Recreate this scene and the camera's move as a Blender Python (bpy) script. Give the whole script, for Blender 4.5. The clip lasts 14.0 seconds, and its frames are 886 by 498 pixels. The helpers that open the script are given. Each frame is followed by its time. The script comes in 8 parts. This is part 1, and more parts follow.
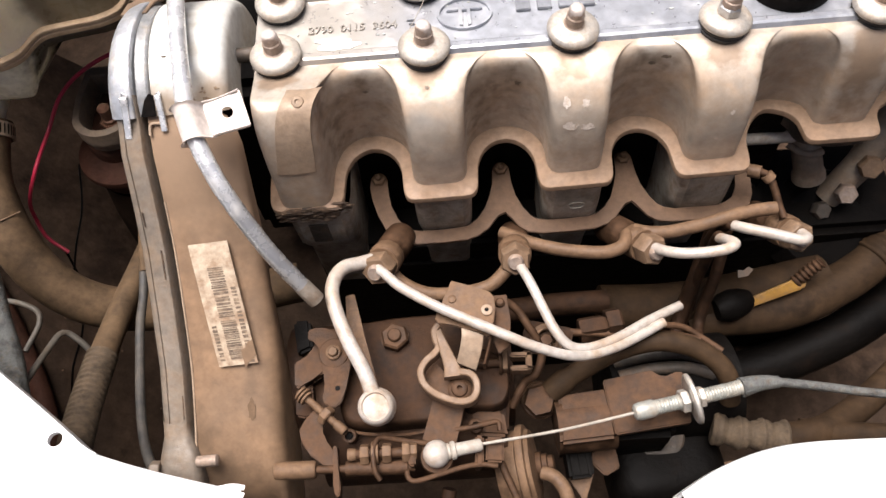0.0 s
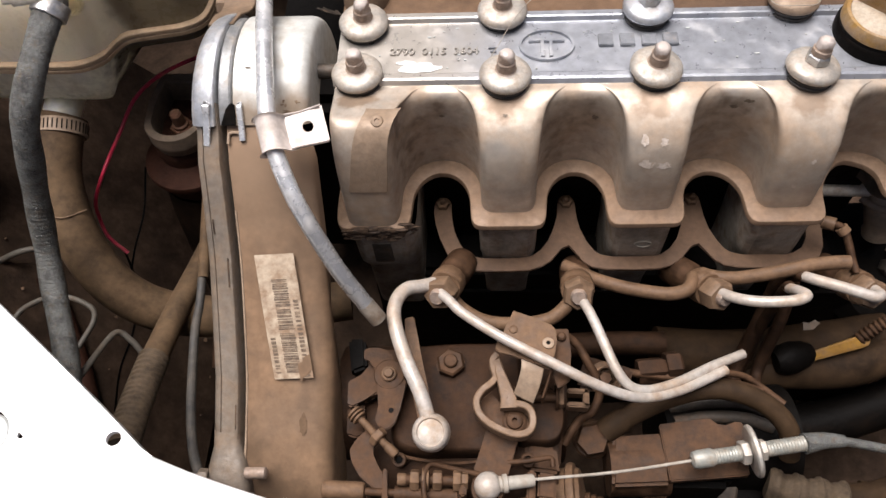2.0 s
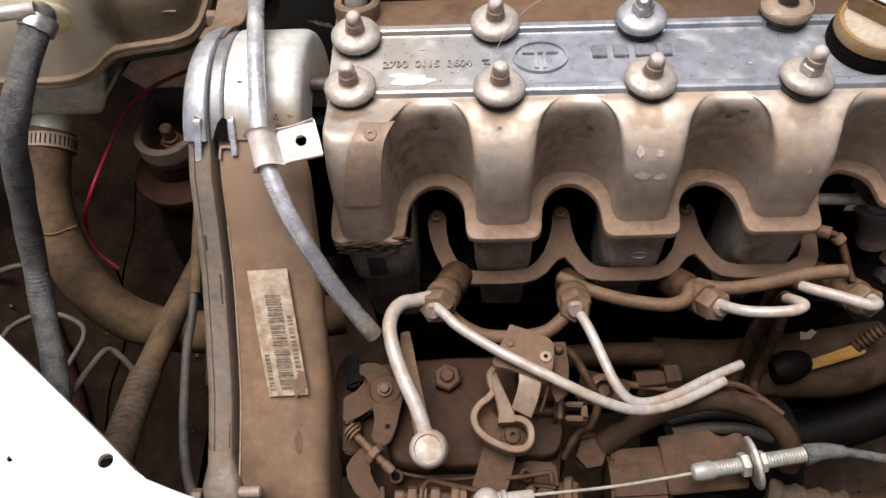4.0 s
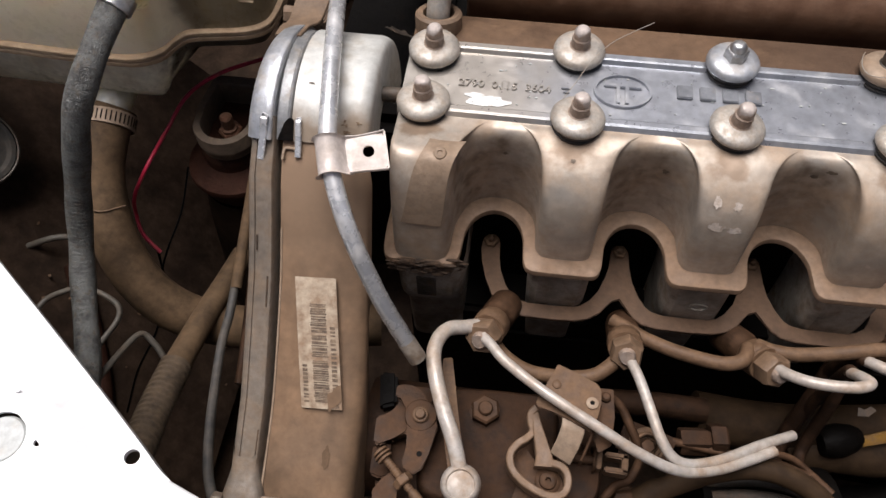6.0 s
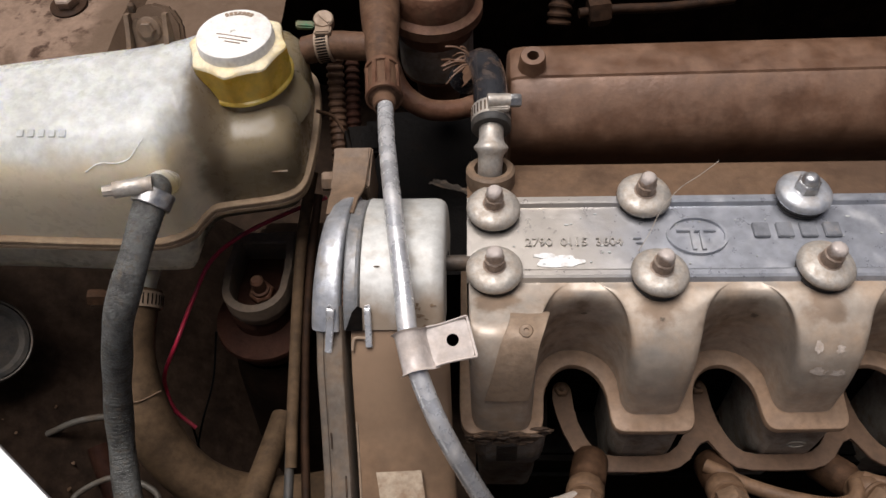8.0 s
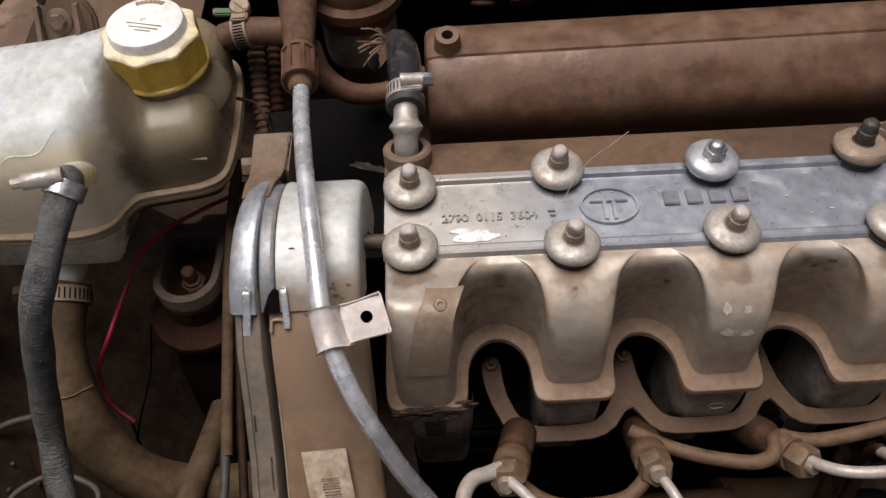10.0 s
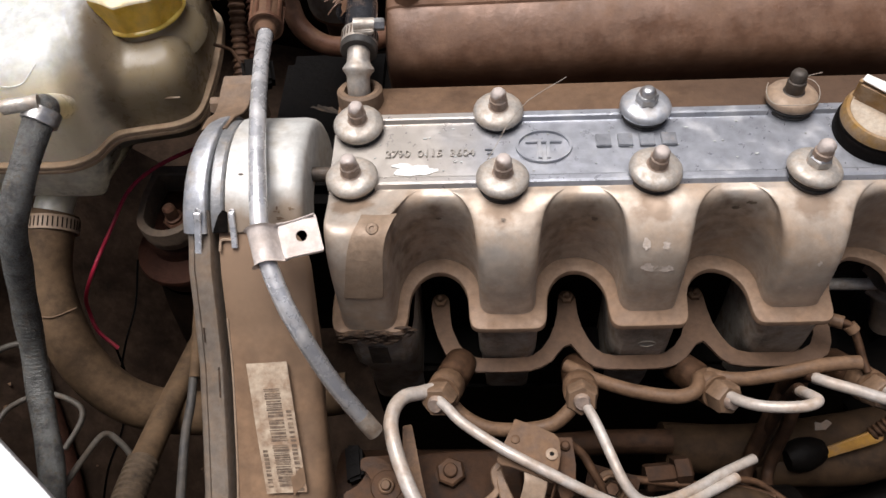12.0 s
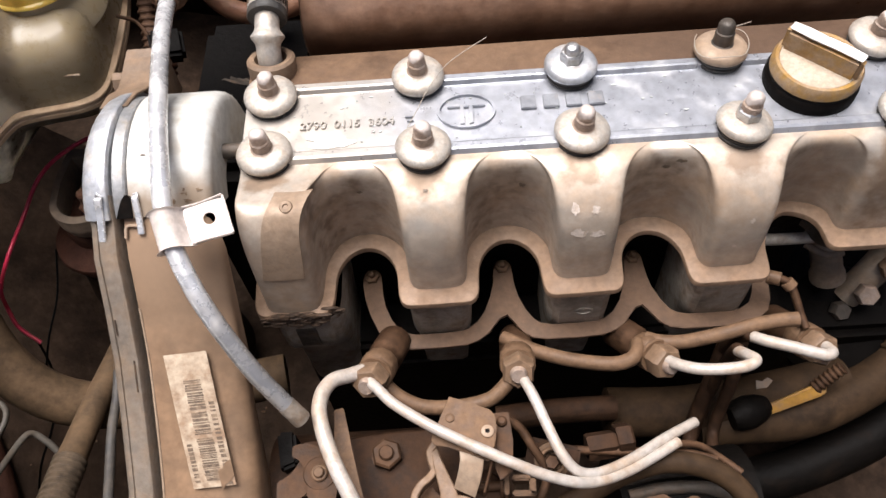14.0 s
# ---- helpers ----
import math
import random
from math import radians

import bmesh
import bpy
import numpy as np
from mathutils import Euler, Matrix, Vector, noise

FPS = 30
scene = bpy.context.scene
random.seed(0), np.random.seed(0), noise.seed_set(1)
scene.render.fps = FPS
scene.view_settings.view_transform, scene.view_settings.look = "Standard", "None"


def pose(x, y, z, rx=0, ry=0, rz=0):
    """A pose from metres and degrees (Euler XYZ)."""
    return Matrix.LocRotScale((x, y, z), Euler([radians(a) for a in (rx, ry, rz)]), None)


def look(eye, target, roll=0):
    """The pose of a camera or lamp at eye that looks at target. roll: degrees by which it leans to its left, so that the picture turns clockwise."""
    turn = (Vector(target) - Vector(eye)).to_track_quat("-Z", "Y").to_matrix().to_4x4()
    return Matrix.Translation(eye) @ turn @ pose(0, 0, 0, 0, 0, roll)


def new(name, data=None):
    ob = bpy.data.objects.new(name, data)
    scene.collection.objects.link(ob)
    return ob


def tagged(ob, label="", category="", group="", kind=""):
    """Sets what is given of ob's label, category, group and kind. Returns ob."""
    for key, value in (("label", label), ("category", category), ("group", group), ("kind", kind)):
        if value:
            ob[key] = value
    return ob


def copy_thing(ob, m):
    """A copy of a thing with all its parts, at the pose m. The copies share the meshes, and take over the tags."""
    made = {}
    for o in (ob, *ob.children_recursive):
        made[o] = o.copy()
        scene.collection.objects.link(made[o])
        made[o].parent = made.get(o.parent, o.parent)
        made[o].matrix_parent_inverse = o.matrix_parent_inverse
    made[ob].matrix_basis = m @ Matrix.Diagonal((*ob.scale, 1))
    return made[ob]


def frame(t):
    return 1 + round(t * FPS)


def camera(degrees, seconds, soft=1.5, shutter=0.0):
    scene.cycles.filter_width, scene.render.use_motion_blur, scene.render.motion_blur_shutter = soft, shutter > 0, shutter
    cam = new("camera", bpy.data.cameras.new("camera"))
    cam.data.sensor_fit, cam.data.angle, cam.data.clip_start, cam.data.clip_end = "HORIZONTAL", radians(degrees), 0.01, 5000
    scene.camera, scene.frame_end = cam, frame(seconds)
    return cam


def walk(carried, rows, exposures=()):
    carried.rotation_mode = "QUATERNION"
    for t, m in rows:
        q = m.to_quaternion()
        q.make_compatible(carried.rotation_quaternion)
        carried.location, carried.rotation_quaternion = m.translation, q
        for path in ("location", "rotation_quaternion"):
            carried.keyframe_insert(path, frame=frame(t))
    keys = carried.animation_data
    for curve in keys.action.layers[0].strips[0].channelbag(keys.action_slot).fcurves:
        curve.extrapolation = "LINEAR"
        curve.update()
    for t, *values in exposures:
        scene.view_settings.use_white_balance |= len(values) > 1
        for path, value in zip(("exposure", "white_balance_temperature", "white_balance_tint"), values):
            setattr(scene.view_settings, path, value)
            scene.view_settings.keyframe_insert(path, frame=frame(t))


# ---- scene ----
cam = camera(59.81, 14.0)
PATH = [
    (0, (0.1039, -0.3135, 0.3319), (0.0867, -0.0723, -0.1057), -7.75),
    (0.5, (0.1077, -0.3124, 0.3317), (0.0899, -0.0637, -0.1017), -7.54),
    (1, (0.1039, -0.3155, 0.3289), (0.0832, -0.0657, -0.1037), -6.91),
    (1.5, (0.0904, -0.3176, 0.3305), (0.0597, -0.0651, -0.1000), -7.07),
    (2, (0.0815, -0.3122, 0.3307), (0.0470, -0.0557, -0.0971), -6.54),
    (2.2, (0.0796, -0.3084, 0.3309), (0.0440, -0.0501, -0.0958), -6.67),
    (4.3, (0.0775, -0.3074, 0.3276), (0.0507, -0.0459, -0.0977), -5.63),
    (4.5, (0.0751, -0.3063, 0.3232), (0.0452, -0.0469, -0.1033), -4.81),
    (5, (0.0677, -0.2968, 0.3247), (0.0259, -0.0339, -0.0986), -3.12),
    (5.5, (0.0630, -0.2948, 0.3238), (0.0146, -0.0292, -0.0970), -2.53),
    (6, (0.0596, -0.2917, 0.3219), (0.0145, -0.0281, -0.1005), -2.00),
    (6.5, (0.0560, -0.2790, 0.3304), (-0.0016, -0.0122, -0.0886), -2.76),
    (7, (0.0392, -0.2635, 0.3424), (-0.0282, 0.0209, -0.0632), -3.23),
    (7.2, (0.0200, -0.2504, 0.3409), (-0.0380, 0.0396, -0.0623), -3.67),
    (9.3, (-0.0143, -0.2210, 0.3367), (-0.0232, 0.0737, -0.0671), -3.57),
    (9.5, (-0.0107, -0.2249, 0.3386), (-0.0223, 0.0688, -0.0658), -3.94),
    (10, (0.0237, -0.2367, 0.3356), (0.0176, 0.0533, -0.0716), -3.81),
    (10.5, (0.0443, -0.2513, 0.3357), (0.0424, 0.0358, -0.0736), -4.01),
    (11, (0.0670, -0.2693, 0.3345), (0.0592, 0.0134, -0.0779), -5.09),
    (11.5, (0.0785, -0.2770, 0.3359), (0.0574, 0.0036, -0.0773), -5.57),
    (12, (0.0812, -0.2803, 0.3372), (0.0482, 0.0047, -0.0723), -6.30),
    (12.5, (0.0977, -0.2769, 0.3356), (0.0744, 0.0111, -0.0725), -5.59),
    (13, (0.1008, -0.2736, 0.3324), (0.0832, 0.0123, -0.0775), -5.74),
    (13.5, (0.0973, -0.2672, 0.3258), (0.0785, 0.0117, -0.0887), -5.93),
    (14, (0.1031, -0.2660, 0.3213), (0.0916, 0.0009, -0.1014), -5.67),
]
walk(cam, [(t, look(eye, target, roll)) for t, eye, target, roll in PATH],
     exposures=[(0, 0.90, 6600, 14), (1.2, 0.86, 6680, 14), (2, 0.44, 6550, 14), (4.5, 0.28, 6450, 14), (5.5, 0.10, 6450, 14), (7, -0.13, 6520, 14), (9.5, -0.33, 6560, 14), (10.2, -0.30, 6450, 14), (11, -0.08, 6450, 14), (12.5, 0.16, 6450, 14), (13.5, 0.44, 6480, 14), (14, 0.77, 6500, 14)])

# world, sun and exposure
world = bpy.data.worlds.new("world")
scene.world = world
world.use_nodes = True
_wn = world.node_tree.nodes
_sky = _wn.new("ShaderNodeTexSky")
_sky.sky_type = 'NISHITA'
_sky.sun_disc = False
_sky.air_density, _sky.dust_density, _sky.ozone_density = 0.7, 6.0, 0.6
SUN_ELEV, SUN_ROT = radians(80), radians(305)
_sky.sun_elevation, _sky.sun_rotation = SUN_ELEV, SUN_ROT
world.node_tree.links.new(_sky.outputs[0], _wn["Background"].inputs[0])
_wn["Background"].inputs[1].default_value = 0.050
sun_data = bpy.data.lights.new("sun", 'SUN')
sun_data.energy, sun_data.angle, sun_data.color = 4.4, radians(46), (1.0, 0.99, 0.975)
sun = new("sun", sun_data)
_d = Vector((math.sin(SUN_ROT) * math.cos(SUN_ELEV), math.cos(SUN_ROT) * math.cos(SUN_ELEV), math.sin(SUN_ELEV)))
sun.matrix_world = look(_d * 5, (0, 0, 0))


# ---------------------------------------------------------------- materials
def surf(name, base, dark, dust=(0.30, 0.185, 0.105), amount=0.5, rough=0.6, metal=0.0, bump=0.25, big=22.0, fine=260.0, clear=0.0, soft=0.16, contrast=0.12, spec=0.5, top_mix=0.0):
    """Worn surface: base colour broken by darker grime, then a coat of road dust in patches, its colour also mixed in
    on upward faces.
    """
    m = bpy.data.materials.new(name)
    m.use_nodes = True
    nt = m.node_tree
    n, l = nt.nodes, nt.links
    b = n["Principled BSDF"]
    tc = n.new("ShaderNodeTexCoord")

    def noise_tex(scale, detail, off):
        mp = n.new("ShaderNodeMapping")
        mp.inputs["Location"].default_value = (off, off * 1.7, -off)
        l.new(tc.outputs["Object"], mp.inputs[0])
        t = n.new("ShaderNodeTexNoise")
        t.inputs["Scale"].default_value, t.inputs["Detail"].default_value, t.inputs["Roughness"].default_value = scale, detail, 0.62
        l.new(mp.outputs[0], t.inputs["Vector"])
        return t.outputs["Fac"]

    def ramp(fac, lo, hi):
        r = n.new("ShaderNodeMapRange")
        r.interpolation_type = 'SMOOTHSTEP'
        r.inputs[1].default_value, r.inputs[2].default_value = lo, hi
        l.new(fac, r.inputs[0])
        return r.outputs[0]

    def mix(fac, a, c):
        x = n.new("ShaderNodeMix")
        x.data_type = 'RGBA'
        l.new(fac, x.inputs[0])
        for s, v in ((6, a), (7, c)):
            if isinstance(v, tuple):
                x.inputs[s].default_value = (*v, 1)
            else:
                l.new(v, x.inputs[s])
        return x.outputs[2]

    n1, n2, n3, n4 = noise_tex(big, 6, 0.3), noise_tex(big * 2.3, 8, 1.9), noise_tex(fine, 4, 0.7), noise_tex(big * 9, 5, 5.1)
    col = mix(ramp(n1, 0.5 - contrast, 0.5 + 2 * contrast), base, dark)
    col = mix(ramp(n4, 0.55, 0.75), col, tuple(0.5 * a + 0.5 * c for a, c in zip(base, dark)))
    c0 = 0.5 + (0.5 - amount) * 0.55
    dfac = ramp(n2, c0 - soft, c0 + soft)
    if top_mix:
        # faces that point up take more of the dust colour
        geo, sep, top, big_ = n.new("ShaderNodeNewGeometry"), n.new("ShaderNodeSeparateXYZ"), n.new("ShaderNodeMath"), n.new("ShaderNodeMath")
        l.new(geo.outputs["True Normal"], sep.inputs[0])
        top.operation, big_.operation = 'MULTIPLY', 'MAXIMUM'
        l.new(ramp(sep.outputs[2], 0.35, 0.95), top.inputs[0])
        l.new(ramp(n2, 0.15 + 0.3 * (1 - top_mix), 0.55 + 0.3 * (1 - top_mix)), top.inputs[1])
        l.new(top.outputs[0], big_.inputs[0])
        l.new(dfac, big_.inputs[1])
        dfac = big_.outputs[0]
    grain = mix(n3, tuple(v * 0.72 for v in dust), tuple(min(1, v * 1.25) for v in dust))
    col = mix(dfac, col, grain)
    speck = n.new("ShaderNodeMix")
    speck.data_type, speck.blend_type = 'RGBA', 'MULTIPLY'
    speck.inputs[0].default_value = 1.0
    l.new(col, speck.inputs[6])
    l.new(mix(ramp(noise_tex(big * 6.5, 9, 8.3), 0.30, 0.70), (0.85, 0.845, 0.84), (1.10, 1.10, 1.10)), speck.inputs[7])
    col = speck.outputs[2]
    b.inputs["Specular IOR Level"].default_value = spec
    l.new(col, b.inputs["Base Color"])
    rr = n.new("ShaderNodeMix")
    rr.data_type = 'FLOAT'
    l.new(dfac, rr.inputs[0])
    rr.inputs[2].default_value, rr.inputs[3].default_value = rough, max(rough, 0.78)
    add = n.new("ShaderNodeMath")
    add.operation = 'MULTIPLY_ADD'
    l.new(n4, add.inputs[0])
    add.inputs[1].default_value = 0.22
    l.new(rr.outputs[0], add.inputs[2])
    sub = n.new("ShaderNodeMath")
    sub.operation = 'SUBTRACT'
    sub.use_clamp = True
    l.new(add.outputs[0], sub.inputs[0])
    sub.inputs[1].default_value = 0.11
    l.new(sub.outputs[0], b.inputs["Roughness"])
    if metal:
        mm = n.new("ShaderNodeMix")
        mm.data_type = 'FLOAT'
        l.new(dfac, mm.inputs[0])
        mm.inputs[2].default_value, mm.inputs[3].default_value = metal, 0.0
        l.new(mm.outputs[0], b.inputs["Metallic"])
    if clear:
        b.inputs["Coat Weight"].default_value, b.inputs["Coat Roughness"].default_value = clear, 0.12
    bp = n.new("ShaderNodeBump")
    bp.inputs["Strength"].default_value, bp.inputs["Distance"].default_value = bump, 0.0012
    hsum = n.new("ShaderNodeMath")
    hsum.operation = 'MULTIPLY_ADD'
    l.new(n3, hsum.inputs[0])
    hsum.inputs[1].default_value = 0.35
    l.new(n4, hsum.inputs[2])
    l.new(hsum.outputs[0], bp.inputs["Height"])
    l.new(bp.outputs[0], b.inputs["Normal"])
    return m


DUST = (0.22, 0.135, 0.08)
M_COVER = surf("cast_aluminium_dusty", (0.52, 0.48, 0.425), (0.32, 0.272, 0.215), (0.36, 0.245, 0.155), 0.48, 0.29, 0.6, 0.22, big=15, soft=0.3, contrast=0.2)
M_PLATE = surf("cover_plate_metal", (0.425, 0.44, 0.475), (0.295, 0.307, 0.335), (0.50, 0.48, 0.45), 0.10, 0.30, 0.62, 0.10, big=22, fine=900, soft=0.25, contrast=0.2)
M_FLANGE = surf("flange_brown", (0.25, 0.168, 0.112), (0.13, 0.083, 0.053), (0.235, 0.150, 0.094), 0.5, 0.45, 0.15, 0.35, big=30, spec=0.3, soft=0.22)
M_LEDGE = surf("ledge_brown", (0.155, 0.095, 0.058), (0.07, 0.041, 0.025), (0.145, 0.086, 0.049), 0.5, 0.5, 0.15, 0.45, big=30, spec=0.25, soft=0.22)
M_CRUST = surf("oil_crust", (0.06, 0.038, 0.025), (0.02, 0.013, 0.009), (0.12, 0.075, 0.045), 0.4, 0.6, 0.0, 0.6, big=90, spec=0.3)
M_HEAD = surf("cast_iron_grimy", (0.34, 0.30, 0.25), (0.10, 0.083, 0.066), (0.186, 0.1245, 0.0783), 0.3, 0.45, 0.3, 0.6, big=38, spec=0.4)
# oily black, set deeper so its colour carries the shade of gaps
M_DARK = surf("oily_shade_black", (0.0045, 0.0036, 0.003), (0.002, 0.0016, 0.0014), (0.012, 0.0072, 0.0045), 0.14, 0.55, 0.0, 0.5, spec=0.06)
M_ZINC = surf("zinc_washer", (0.52, 0.5, 0.46), (0.38, 0.345, 0.3), (0.37, 0.29, 0.215), 0.4, 0.34, 0.6, 0.2, big=70, soft=0.32)
M_STUD = surf("stud_rusty", (0.36, 0.285, 0.235), (0.19, 0.135, 0.105), (0.31, 0.22, 0.16), 0.45, 0.4, 0.5, 0.4, big=90, top_mix=0.5)
M_STEEL = surf("bright_steel", (0.58, 0.58, 0.58), (0.36, 0.35, 0.33), (0.3, 0.24, 0.18), 0.22, 0.36, 0.9, 0.15, big=60)
M_TUBE = surf("galvanised_tube", (0.76, 0.77, 0.785), (0.60, 0.60, 0.605), (0.50, 0.46, 0.41), 0.16, 0.22, 0.6, 0.06, big=38, soft=0.3)
M_BELT = surf("belt_cover_dusty", (0.150, 0.097, 0.060), (0.085, 0.054, 0.033), (0.225, 0.135, 0.076), 0.52, 0.42, 0.1, 0.06, big=15, soft=0.26, spec=0.4, contrast=0.18)
M_DOME = surf("belt_cover_pale", (0.58, 0.58, 0.55), (0.46, 0.45, 0.415), (0.36, 0.29, 0.21), 0.2, 0.42, 0.12, 0.10, big=24, soft=0.25, contrast=0.16)
M_RIM = surf("belt_rim_grey", (0.56, 0.58, 0.61), (0.30, 0.31, 0.325), (0.32, 0.27, 0.215), 0.26, 0.36, 0.65, 0.2, big=40, soft=0.22, contrast=0.2)
M_FUEL = surf("fuel_pipe_pale", (0.53, 0.49, 0.445), (0.37, 0.305, 0.245), (0.32, 0.225, 0.15), 0.36, 0.34, 0.25, 0.12, big=34, soft=0.22, contrast=0.18)
M_FUELB = surf("fuel_pipe_dusty", (0.120, 0.070, 0.040), (0.055, 0.030, 0.016), (0.165, 0.096, 0.053), 0.45, 0.5, 0.1, 0.25, big=55, soft=0.18, spec=0.3, contrast=0.2, top_mix=0.6)
M_PUMP = surf("pump_dusty", (0.0195, 0.0094, 0.0047), (0.0072, 0.0034, 0.0017), (0.044, 0.0210, 0.0101), 0.40, 0.6, 0.1, 0.4, big=34, soft=0.2, spec=0.18, contrast=0.2, top_mix=0.7)
M_LEVER = surf("lever_dusty", (0.039, 0.0198, 0.0100), (0.015, 0.0074, 0.0038), (0.082, 0.0415, 0.0208), 0.40, 0.5, 0.2, 0.3, big=48, soft=0.18, spec=0.25, contrast=0.2, top_mix=0.7)
M_RUBBER = surf("rubber_hose_black", (0.04, 0.039, 0.037), (0.02, 0.0195, 0.019), (0.1, 0.082, 0.064), 0.34, 0.5, 0.0, 0.4, big=40, soft=0.3, spec=0.35)
M_TANHOSE = surf("rubber_hose_dusty", (0.060, 0.039, 0.023), (0.022, 0.0145, 0.009), (0.125, 0.079, 0.044), 0.6, 0.65, 0.0, 0.25, big=25, soft=0.28, spec=0.15)
# darker copy of the dusty hose rubber, shade put into its colour
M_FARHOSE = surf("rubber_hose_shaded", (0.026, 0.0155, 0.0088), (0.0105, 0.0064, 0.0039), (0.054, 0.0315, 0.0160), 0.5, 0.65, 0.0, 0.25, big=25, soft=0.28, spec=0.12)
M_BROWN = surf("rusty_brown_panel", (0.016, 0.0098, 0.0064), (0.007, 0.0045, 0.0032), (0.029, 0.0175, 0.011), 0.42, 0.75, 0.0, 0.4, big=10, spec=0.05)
M_PLENUM = surf("plenum_brown", (0.150, 0.077, 0.044), (0.072, 0.036, 0.021), (0.182, 0.100, 0.058), 0.42, 0.30, 0.3, 0.25, big=16, fine=420, soft=0.25, contrast=0.2, top_mix=0.3)
M_WHITE = surf("white_paint", (0.9, 0.9, 0.9), (0.85, 0.85, 0.85), (0.7, 0.66, 0.6), 0.08, 0.3, 0.0, 0.03, big=8, clear=0.5)
M_CREAM = surf("cream_paint_flaking", (0.235, 0.158, 0.112), (0.115, 0.072, 0.046), (0.058, 0.031, 0.019), 0.36, 0.7, 0.0, 0.6, big=24, soft=0.06, spec=0.2, contrast=0.06)
M_RED = surf("red_wire", (0.55, 0.026, 0.07), (0.40, 0.02, 0.045), (0.36, 0.10, 0.09), 0.2, 0.4, 0.0, 0.05, big=40)
M_PALEWIRE = surf("pale_wire", (0.38, 0.35, 0.3), (0.25, 0.22, 0.18), (0.33, 0.26, 0.2), 0.4, 0.5, 0.0, 0.1, big=40)
M_YELLOW = surf("yellow_plastic", (0.2887, 0.1469, 0.0156), (0.21, 0.09792, 0.0117), DUST, 0.3, 0.5, 0.0, 0.15, big=40)
M_CAPYEL = surf("oil_cap_yellow", (0.34, 0.19, 0.04), (0.2, 0.105, 0.03), (0.3, 0.21, 0.13), 0.5, 0.5, 0.0, 0.25, big=50)
M_PAPER = surf("label_paper", (0.46, 0.37, 0.27), (0.34, 0.255, 0.175), (0.25, 0.16, 0.098), 0.42, 0.5, 0.0, 0.12, big=46, soft=0.16, contrast=0.2)
M_INK = surf("label_ink", (0.10, 0.068, 0.046), (0.2, 0.14, 0.092), (0.36, 0.26, 0.17), 0.30, 0.6, 0.0, 0.05, big=120)
M_GROUND = surf("dusty_ground", (0.24, 0.18, 0.13), (0.17, 0.12, 0.085), (0.3, 0.22, 0.15), 0.5, 0.9, 0.0, 0.5, big=3, fine=60, spec=0.1)


M_RUSTRED = surf("rust_red", (0.046, 0.0175, 0.0105), (0.014, 0.006, 0.004), (0.052, 0.0235, 0.0145), 0.4, 0.7, 0.0, 0.5, big=30, spec=0.12)
M_RIMDUST = surf("belt_rim_dusty", (0.205, 0.172, 0.140), (0.115, 0.092, 0.070), (0.185, 0.130, 0.085), 0.42, 0.42, 0.25, 0.25, big=34, soft=0.2, contrast=0.2)
M_GRIME = surf("grimy_grey_casting", (0.09, 0.07685, 0.0644), (0.03, 0.02465, 0.0196), (0.1275, 0.08265, 0.0518), 0.3, 0.45, 0.3, 0.5, big=30, spec=0.35)
M_TABDUST = surf("sheet_tab_dusty", (0.34, 0.26, 0.19), (0.25, 0.18, 0.125), (0.29, 0.2, 0.13), 0.5, 0.42, 0.3, 0.25, big=40, soft=0.3)
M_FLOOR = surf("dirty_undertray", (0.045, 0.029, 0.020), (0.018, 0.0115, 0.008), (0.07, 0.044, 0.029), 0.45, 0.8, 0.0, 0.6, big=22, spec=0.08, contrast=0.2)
M_GLOSSHOSE = surf("shiny_dark_hose", (0.035, 0.036, 0.040), (0.018, 0.018, 0.020), (0.11, 0.068, 0.042), 0.25, 0.14, 0.0, 0.12, big=40, soft=0.14, clear=0.6)
M_PALEGREY = surf("pale_grey_plastic", (0.52, 0.54, 0.53), (0.45, 0.46, 0.44), (0.42, 0.38, 0.32), 0.25, 0.45, 0.0, 0.1, big=40)
M_CHALK = surf("chalky_white_patch", (0.82, 0.82, 0.8), (0.66, 0.66, 0.64), (0.5, 0.46, 0.4), 0.25, 0.5, 0.0, 0.3, big=90)
M_CHIP = surf("pale_bare_chip", (0.62, 0.54, 0.47), (0.5, 0.42, 0.35), (0.42, 0.33, 0.25), 0.35, 0.45, 0.1, 0.2, big=110)
M_SLEEVE = surf("sleeve_rubber_brown", (0.115, 0.060, 0.035), (0.05, 0.027, 0.016), (0.135, 0.074, 0.042), 0.5, 0.5, 0.0, 0.3, big=40, spec=0.3)
M_FILTER = surf("filter_rusty", (0.145, 0.066, 0.038), (0.045, 0.023, 0.015), (0.155, 0.085, 0.05), 0.4, 0.5, 0.1, 0.5, big=30, spec=0.25, contrast=0.2)
M_ADJ = surf("dull_zinc_thread", (0.36, 0.37, 0.34), (0.24, 0.24, 0.21), (0.28, 0.22, 0.16), 0.35, 0.42, 0.4, 0.2, big=60, soft=0.25)
M_MOUNT = surf("mount_ring_dusty", (0.12, 0.088, 0.062), (0.05, 0.034, 0.023), (0.16, 0.112, 0.073), 0.45, 0.55, 0.1, 0.4, big=40, soft=0.2, contrast=0.2, top_mix=0.4)
M_SPOT = surf("oil_spot", (0.13, 0.095, 0.065), (0.07, 0.05, 0.034), (0.2, 0.15, 0.105), 0.4, 0.4, 0.1, 0.2, big=140, soft=0.25)
M_ALLOY = surf("dusty_grey_alloy", (0.25, 0.205, 0.16), (0.12, 0.092, 0.066), (0.235, 0.16, 0.103), 0.5, 0.45, 0.2, 0.35, big=35, soft=0.25)
